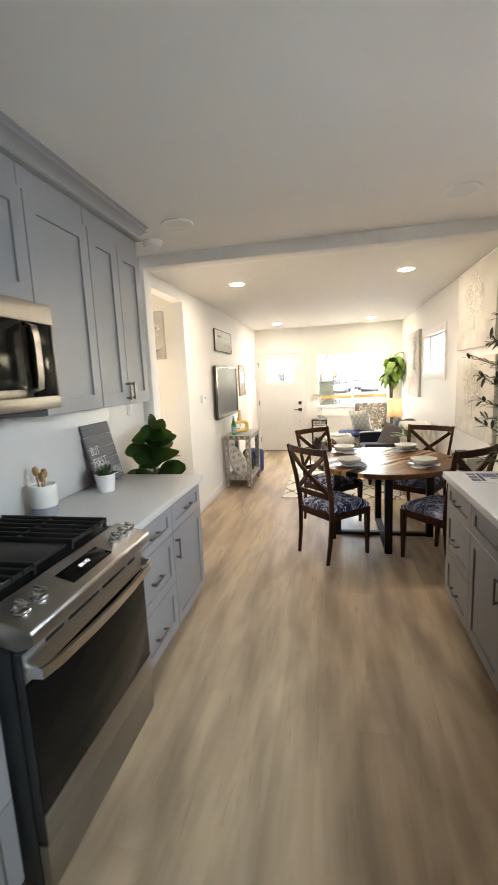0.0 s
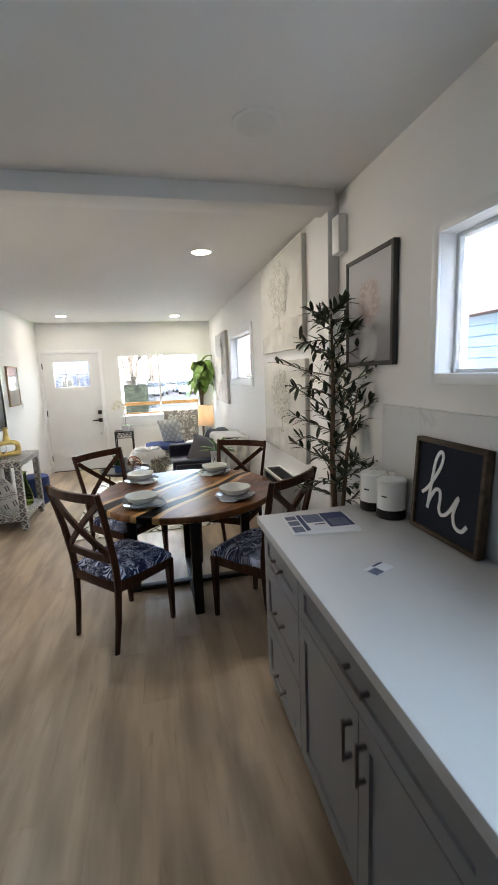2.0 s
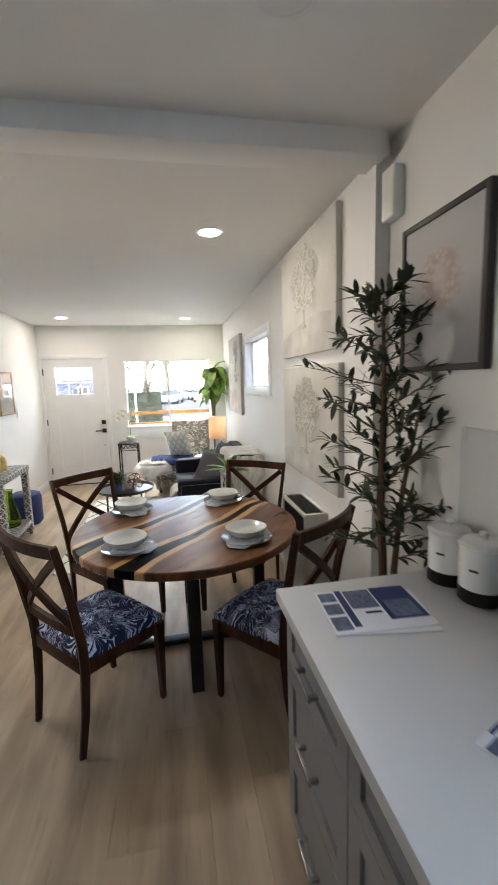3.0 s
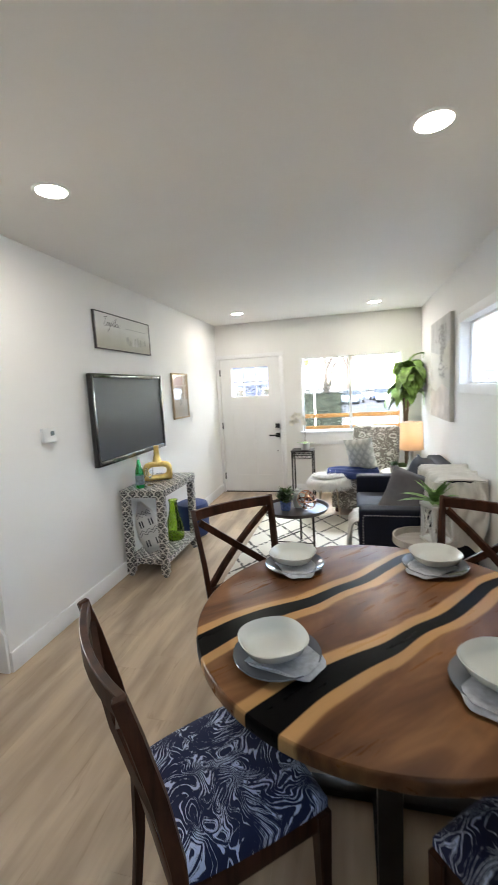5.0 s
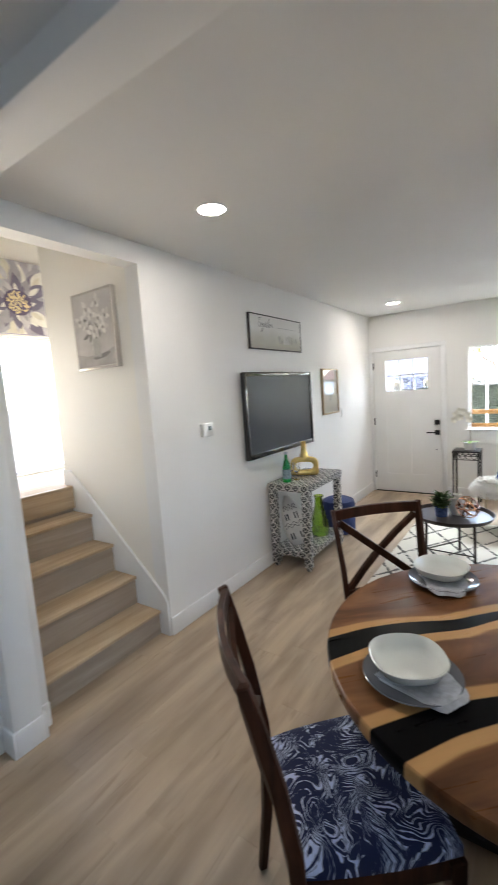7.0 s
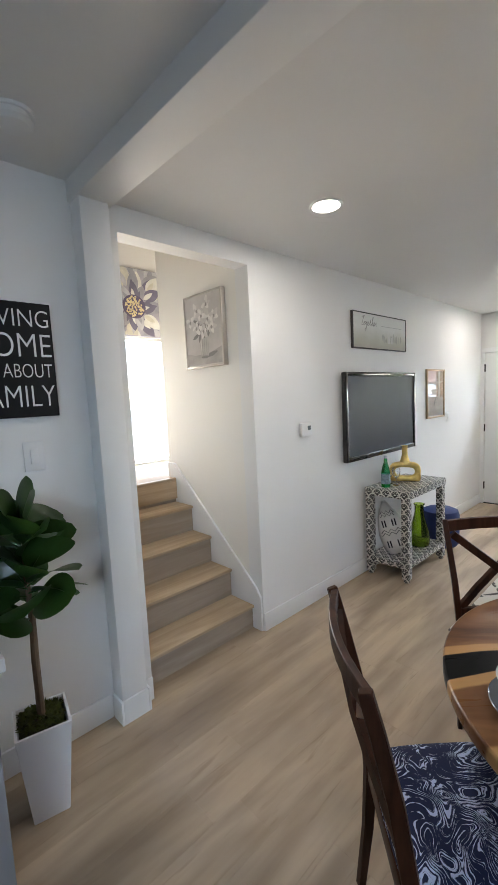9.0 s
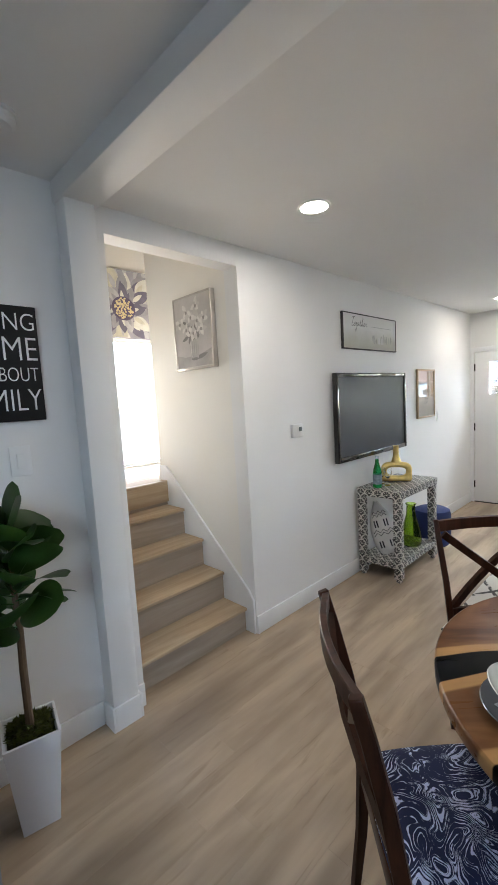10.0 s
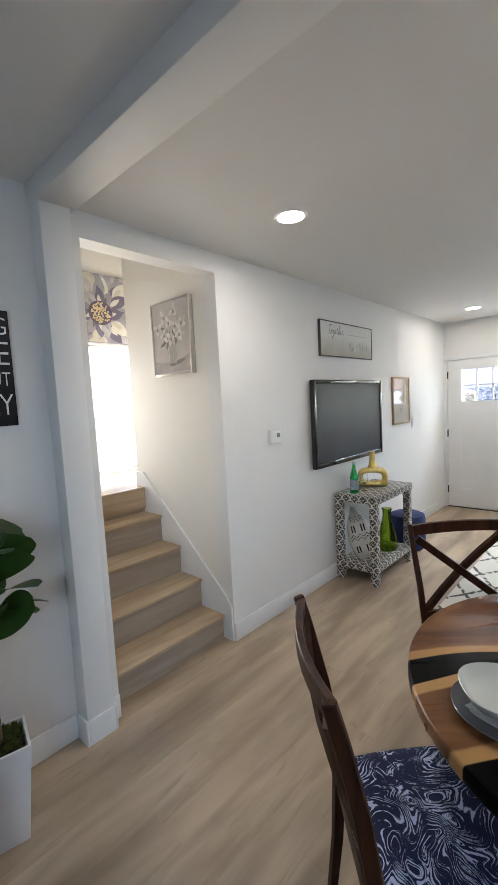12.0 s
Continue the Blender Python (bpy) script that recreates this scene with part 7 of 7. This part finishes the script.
pic = picture("together_sign", "framed misty farmhouse print lettered Together", pose(-1.287, 5.79, 1.967, 0, 0, 90), 0.935, 0.303, 1.31 - 1.287, 0.009, GREYFRAME, misty_print(), 0.004)
rnd = random.Random(44)
for i in range(16):
    x, h = rnd.uniform(0.47, 0.90), rnd.uniform(0.035, 0.085)
    dab(pic, "misty_tree", petal(x, 0.068 + rnd.uniform(-0.01, 0.01), h, h * 0.42, 90, 6), paint(*(("misty_tree_paint", (0.42, 0.415, 0.365)), ("pale_tree_paint", (0.48, 0.475, 0.43)))[i % 2]), 0.0036 - i * 0.00002, 0.0003)
for x in (0.60, 0.66):
    dab(pic, "farmhouse", [(x - 0.022, 0.06), (x + 0.022, 0.06), (x + 0.022, 0.10), (x, 0.135), (x - 0.022, 0.10)], paint("farm_white", (0.60, 0.59, 0.565)), 0.0031, 0.0003)


def script(parent, word, x0, z0, size, material, name, label):
    """A word in joined handwriting: each letter a few knots on a slant, run through by one smooth stroke."""
    knots = {"T": [(0.0, 1.35), (0.35, 1.5), (0.9, 1.55), (0.55, 1.45), (0.35, 0.7), (0.2, 0.0)], "o": [(0.1, 0.25), (0.45, 0.7), (0.1, 0.45), (0.15, 0.05), (0.5, 0.15), (0.45, 0.65), (0.7, 0.6)],
             "g": [(0.1, 0.3), (0.45, 0.7), (0.1, 0.4), (0.2, 0.05), (0.5, 0.6), (0.3, -0.7), (0.0, -0.75), (0.7, 0.2)], "e": [(0.1, 0.2), (0.4, 0.4), (0.4, 0.7), (0.12, 0.45), (0.2, 0.02), (0.6, 0.25)],
             "t": [(0.1, 0.3), (0.4, 1.2), (0.25, 0.3), (0.35, 0.02), (0.6, 0.25)], "h": [(0.1, 0.3), (0.45, 1.4), (0.3, 1.4), (0.15, 0.0), (0.4, 0.65), (0.5, 0.05), (0.75, 0.25)], "r": [(0.1, 0.3), (0.2, 0.7), (0.4, 0.6), (0.35, 0.05), (0.75, 0.3)]}
    pts, at = [], 0.0
    for ch in word:
        pts += [Vector((at + kx + 0.22 * kz, kz)) for kx, kz in knots[ch]]
        at += 0.62 if ch != "T" else 0.75
    path = []
    for i in range(len(pts) - 1):
        p0, p1, p2, p3 = (pts[max(0, min(len(pts) - 1, i + k))] for k in (-1, 0, 1, 2))
        for k in range(4):
            u = k / 4
            q = 0.5 * ((2 * p1) + (p2 - p0) * u + (2 * p0 - 5 * p1 + 4 * p2 - p3) * u * u + (3 * p1 - p0 - 3 * p2 + p3) * u ** 3)
            path.append((x0 + q.x * size, 0.0032, z0 + q.y * size))
    bm = rod(bmesh.new(), path, 0.0021, 5)
    for v in bm.verts:
        v.co.y = 0.0032 + (v.co.y - 0.0032) * 0.2
    return part(name, bm, material, parent, label)


script(pic, "Together", 0.13, 0.195, 0.050, paint("charcoal_paint", (0.13, 0.12, 0.115)), "lettering", "dark script word Together")
dab(pic, "word_bar", [(0.46, 0.205), (0.84, 0.205), (0.84, 0.209), (0.46, 0.209)], paint("bar_grey", (0.42, 0.42, 0.40)), 0.0037, 0.0003)

# small framed print near the door
pic = picture("small_framed_print", "gold framed pale botanical print behind glass", pose(-1.285, 7.205, 1.278, 0, 0, 90), 0.455, 0.53, 0.024, 0.02, GILT, paint("print_paper", (0.62, 0.57, 0.50), var=0.05), 0.012)
for i in range(9):
    dab(pic, "sprig", petal(0.20 + 0.012 * i, 0.14 + 0.02 * i, 0.06, 0.012, 60 + 40 * (-1) ** i, 5), paint("sprig_grey", (0.25, 0.25, 0.22)), 0.0116 - i * 0.00015)
part("glass", slab((0.019, 0.006, 0.019), (0.436, 0.0085, 0.511)), PANE, pic)

# black word sign by the stairs
SIGNBLACK = mat("sign_black", (0.012, 0.012, 0.014), 0.5, var=0.2, scale=8)
sg = thing("word_sign", "black wall sign lettered in thin white capitals", "sign", m=pose(-1.325, 3.085, 1.56, 0, 0, 90))
part("panel", slab((0, 0, 0), (0.345, 0.025, 0.485), 0.002), SIGNBLACK, sg)
for body, z, size, wide in (("LOVING", 0.415, 0.105, 0.31), ("HOME", 0.300, 0.145, 0.31), ("ALL ABOUT", 0.195, 0.085, 0.31), ("FAMILY", 0.085, 0.135, 0.31)):
    lettering("lettering", body, size, CHALKLINE, sg, Matrix.Translation((0.1765, -0.0005, z)), 0.0008, 0, wide, 0.012)

# ---- outside ----
GROUND = mat("dry_ground", (0.26, 0.24, 0.21), 0.9, var=0.25, scale=0.4, grain=8, bump=0.3)
ASPHALT = mat("asphalt", (0.06, 0.06, 0.062), 0.85, var=0.2, scale=0.5, grain=40, bump=0.3)
CONCRETE = mat("concrete", (0.42, 0.41, 0.38), 0.85, var=0.1, scale=2, grain=60, bump=0.3)
RAILWOOD = timber("rail_wood", (0.24, 0.10, 0.025), (0.36, 0.17, 0.05), 0.6)
SIDING = mat("pale_blue_siding", (0.27, 0.36, 0.46), 0.6, var=0.04, scale=2)
SHINGLE = mat("brown_shingle", (0.13, 0.085, 0.075), 0.9, var=0.4, scale=6, grain=30, bump=0.8)
HEDGE = mat("hedge_leaf", (0.019, 0.025, 0.019), 0.95, var=0.5, scale=4, grain=25)
BLOSSOM = mat("yellow_leaf", (0.11, 0.10, 0.022), 0.7, var=0.3, scale=3)
STREETBARK = mat("pale_bark", (0.09, 0.078, 0.07), 0.9, var=0.3, scale=4)
RUBBER = mat("tyre_rubber", (0.02, 0.02, 0.02), 0.8)
CARGLASS = mat("car_glass", (0.03, 0.035, 0.04), 0.08, bump=0.0)
solid("ground", slab((-300, -300, -0.9), (300, 300, -0.45)), GROUND, "bare pale ground round the house", "ground", "structure")
solid("road", slab((-120, 29, -0.46), (120, 62, -0.44)), ASPHALT, "dark asphalt street", "road", "structure")
solid("porch_floor", slab((-3.0, YF + 0.15, -0.40), (3.2, 10.45, -0.04), 0.01), CONCRETE, "concrete porch slab before the door", "porch", "structure")
rail = thing("porch_railing", "orange-brown wooden porch railing", "railing")
for z in (0.83, 1.045):
    part("rail", slab((-0.14, 10.27, z - 0.035), (3.1, 10.31, z + 0.035), 0.004), RAILWOOD, rail)
for x in (-0.185, 1.5, 3.05):
    part("rail_post", slab((x - 0.045, 10.25, -0.04), (x + 0.045, 10.335, 2.6 if x < 0 else 1.1), 0.004), RAILWOOD, rail)


def car(at, rz, colour, label):
    c = thing("car", label, "car", "cars parked along the street", pose(*at, 0, 0, rz))
    body = mat("car_paint", colour, 0.25, 0.1, var=0.03, coat=0.6)
    bm = plate(bmesh.new(), [(-2.2, 0.28), (2.2, 0.28), (2.25, 0.62), (2.1, 0.82), (1.1, 0.93), (-1.5, 0.95), (-2.15, 0.88), (-2.25, 0.6)], -0.88, 0.88)
    bmesh.ops.bevel(bm, geom=bm.edges[:], offset=0.06, segments=2, profile=0.5, affect="EDGES")
    part("body", bm, body, c)
    bm = plate(bmesh.new(), [(1.05, 0.92), (0.35, 1.38), (-1.0, 1.42), (-1.75, 0.94)], -0.74, 0.74)
    bmesh.ops.bevel(bm, geom=bm.edges[:], offset=0.05, segments=2, profile=0.5, affect="EDGES")
    part("cabin_glass", bm, CARGLASS, c)
    part("roof", slab((-1.0, -0.66, 1.40), (0.33, 0.66, 1.45), 0.02), body, c)
    for x in (-1.4, 1.4):
        for y in (-0.80, 0.80):
            w = part("wheel", lathe(bmesh.new(), [(0, -0.1), (0.3, -0.1), (0.33, -0.07), (0.33, 0.07), (0.3, 0.1), (0, 0.1)], 20), RUBBER, c, m=pose(x, y, 0.33, 90, 0, 0))
            part("rim", lathe(bmesh.new(), [(0, -0.108), (0.2, -0.108), (0.2, 0.108), (0, 0.108)], 16), CHROME, w)


for x, y, rz, colour, label in ((1.0, 47.0, 78, (0.25, 0.33, 0.42), "pale blue parked saloon car"), (4.0, 54.0, 95, (0.05, 0.10, 0.30), "dark blue parked saloon car"), (2.4, 56, 10, (0.65, 0.66, 0.68), "silver car parked across the street"), (4.3, 48.5, 85, (0.70, 0.70, 0.70), "white car parked across the street"), (-6.0, 39.3, 0, (0.10, 0.10, 0.11), "black car parked across the street")):
    car((x, y, -0.44), rz, colour, label)


def bare_tree(x, y, h, seedn, crown=0, crown_m=None):
    t = thing("street_tree", "bare branching street tree" if not crown else "street tree with thin yellow leaves", "tree", "street trees", Matrix.Translation((x, y, -0.46)))
    rnd, bm, tips = random.Random(seedn), bmesh.new(), []

    def grow(p, w, ln, r, lvl):
        q = p + w * ln
        rod(bm, [p, p.lerp(q, 0.5) + Vector((rnd.uniform(-1, 1), rnd.uniform(-1, 1), 0)) * ln * 0.06, q], [r, r * 0.85, r * 0.7], 6)
        if lvl == 0:
            tips.append(q)
            return
        for k in range(3):
            d = (w + Vector((rnd.uniform(-0.8, 0.8), rnd.uniform(-0.8, 0.8), rnd.uniform(-0.1, 0.5)))).normalized()
            grow(q, d, ln * rnd.uniform(0.6, 0.8), r * 0.6, lvl - 1)

    grow(Vector((0, 0, 0)), Vector((0.03, 0.02, 1)), h * 0.33, h * 0.028, 4)
    part("trunk_and_limbs", bm, STREETBARK, t)
    if crown:
        bl = bmesh.new()
        for p in tips:
            for i in range(crown):
                d = Vector((rnd.gauss(0, 1), rnd.gauss(0, 1), rnd.gauss(0, 1)))
                leaf(bl, p + d * 0.25, d, 0.22, 0.12, 0.3, steps=2)
        tagged(part("crown", bl, crown_m, t), kind="stuff")


bare_tree(0.3, 64, 13.5, 2)
bare_tree(-2.6, 64, 13.0, 3)
bare_tree(-0.5, 24.5, 5.0, 6, 10, BLOSSOM)
bare_tree(10.5, 64, 11.0, 8)
hd = thing("hedge", "dark clipped hedge along the plot", "hedge", m=Matrix.Translation((-1.9, 22.0, -0.46)))
part("core", slab((-2.4, -0.3, 0), (2.2, 0.3, 1.7), 0.1), HEDGE, hd)
bm, rnd = bmesh.new(), random.Random(6)
for i in range(12000):
    p = Vector((min(2.5, rnd.gauss(0, 1.4)) if rnd.random() < 0.3 else rnd.uniform(-2.5, 2.4), rnd.choice((-1, 1)) * rnd.uniform(0.1, 0.42), 0.1 + 2.1 * rnd.random() ** 0.9))
    leaf(bm, p, (rnd.uniform(-1, 1), rnd.uniform(-1, 1), rnd.uniform(-0.3, 1)), 0.09, 0.05, 0.3, steps=2)
tagged(part("foliage", bm, HEDGE, hd), kind="stuff")
sign = thing("street_sign", "white street sign on a thin post", "sign", m=Matrix.Translation((-0.62, 18.6, -0.46)))
part("post", lathe(bmesh.new(), [(0, 0), (0.03, 0), (0.03, 2.3), (0, 2.3)], 10), WHITEPLASTIC, sign)
part("plate", slab((-0.32, -0.06, 1.95), (0.32, -0.03, 2.2), 0.01), WHITEPLASTIC, sign)


def far_house(name, x0, x1, y0, y1, eave, ridge, side, label, boards=SIDING):
    """A plain clapboard house with boards, windows and a gable or pent roof; side: the plane that faces the viewer."""
    h = thing(name, label, "house", m=Matrix.Translation((0, 0, -0.46)))
    part("wall", slab((x0, y0, 0), (x1, y1, eave)), boards, h)
    n = int(eave / 0.18)
    for i in range(n):
        if side == "x":
            part("board", slab((x0 - 0.03, y0, i * 0.18), (x0 - 0.002, y1, i * 0.18 + 0.165)), boards, h)
        else:
            part("board", slab((x0, y0 - 0.03, i * 0.18), (x1, y0 - 0.002, i * 0.18 + 0.165)), boards, h)
    bm = bmesh.new()
    o = 0.35
    a = [(x0 - o, y0 - o, eave - 0.1), (x1 + o, y0 - o, eave - 0.1), (x1 + o, y1 + o, eave - 0.1), (x0 - o, y1 + o, eave - 0.1)]
    mx, my = (x0 + x1) / 2, (y0 + y1) / 2
    if side == "x":
        r = [(mx, y0 - o, ridge), (mx, y1 + o, ridge)]
        lo, ri = [bm.verts.new(p) for p in a], [bm.verts.new(p) for p in r]
        bm.faces.new((lo[0], lo[3], ri[1], ri[0])), bm.faces.new((lo[2], lo[1], ri[0], ri[1])), bm.faces.new((lo[1], lo[0], ri[0])), bm.faces.new((lo[3], lo[2], ri[1])), bm.faces.new(lo)
    else:
        lo, ri = [bm.verts.new(p) for p in a], [bm.verts.new(p) for p in ((x0 - o, my, ridge), (x1 + o, my, ridge))]
        bm.faces.new((lo[0], lo[1], ri[1], ri[0])), bm.faces.new((lo[2], lo[3], ri[0], ri[1])), bm.faces.new((lo[3], lo[0], ri[0])), bm.faces.new((lo[1], lo[2], ri[1])), bm.faces.new(lo[::-1])
    part("roof", bm, SHINGLE, h)
    for k in range(3):
        if side == "x":
            c = y0 + (y1 - y0) * (0.2 + 0.3 * k)
            w = part("window", slab((x0 - 0.06, c - 0.5, 1.0), (x0 - 0.031, c + 0.5, 2.1), 0.01), WHITEPLASTIC, h)
            part("pane", slab((x0 - 0.066, c - 0.42, 1.08), (x0 - 0.061, c + 0.42, 2.02)), CARGLASS, w)
        else:
            c = x0 + (x1 - x0) * (0.2 + 0.3 * k)
            w = part("window", slab((c - 0.5, y0 - 0.06, 1.0), (c + 0.5, y0 - 0.031, 2.1), 0.01), WHITEPLASTIC, h)
            part("pane", slab((c - 0.42, y0 - 0.066, 1.08), (c + 0.42, y0 - 0.061, 2.02)), CARGLASS, w)


far_house("neighbour_house", 6.0, 12.0, -9.0, 8.0, 2.95, 4.4, "x", "pale blue clapboard neighbouring house with brown shingle roof")
far_house("street_house", -24.0, -11.0, 66.0, 76.0, 3.0, 5.0, "y", "pale blue house across the street with brown roof")
far_house("street_house", 13.0, 26.0, 67.0, 77.0, 3.0, 5.0, "y", "pale blue house across the street with brown roof")
# house added only to bring blue into the view through the door panes
far_house("street_house", -15.0, -5.4, 44.0, 52.0, 4.4, 6.2, "y", "added blue house with white windows, for the blue behind the door glass", mat("blue_siding", (0.052, 0.066, 0.135), 0.6, var=0.06, scale=2))
# outer roof that closes the house above the rooms
solid("house_roof", slab((-3.6, YB - 0.5, 3.62), (2.1, YF + 0.5, 3.75)), SHINGLE, "flat outer roof of the house", "roof", "structure")

# ---- floor planks ----
PW, PL = 0.182, 1.22
plank_mesh = mesh_of("plank", slab((0.0002, 0.0002, -0.012), (PW - 0.0002, PL - 0.0002, 0.0), 0.0005, 1), OAK, 0)
x = XKL - 0.1
while x < XR + 0.1:
    y = YB - random.random() * PL
    while y < YF + 0.01:
        y0, y1 = max(y, YB), min(y + PL, YF + 0.011)
        if y1 - y0 > 0.03 and (y0 < 3.6 or x > -1.55):
            full_one = y1 - y0 > PL - 1e-4
            me = plank_mesh if full_one else mesh_of("plank", slab((0.0002, 0.0002, -0.012), (PW - 0.0002, y1 - y0 - 0.0002, 0.0), 0.0005, 1), OAK, 0)
            ob = new("plank", me)
            ob.location, ob.parent = (x, y0, 0), floor
        y += PL
    x += PW
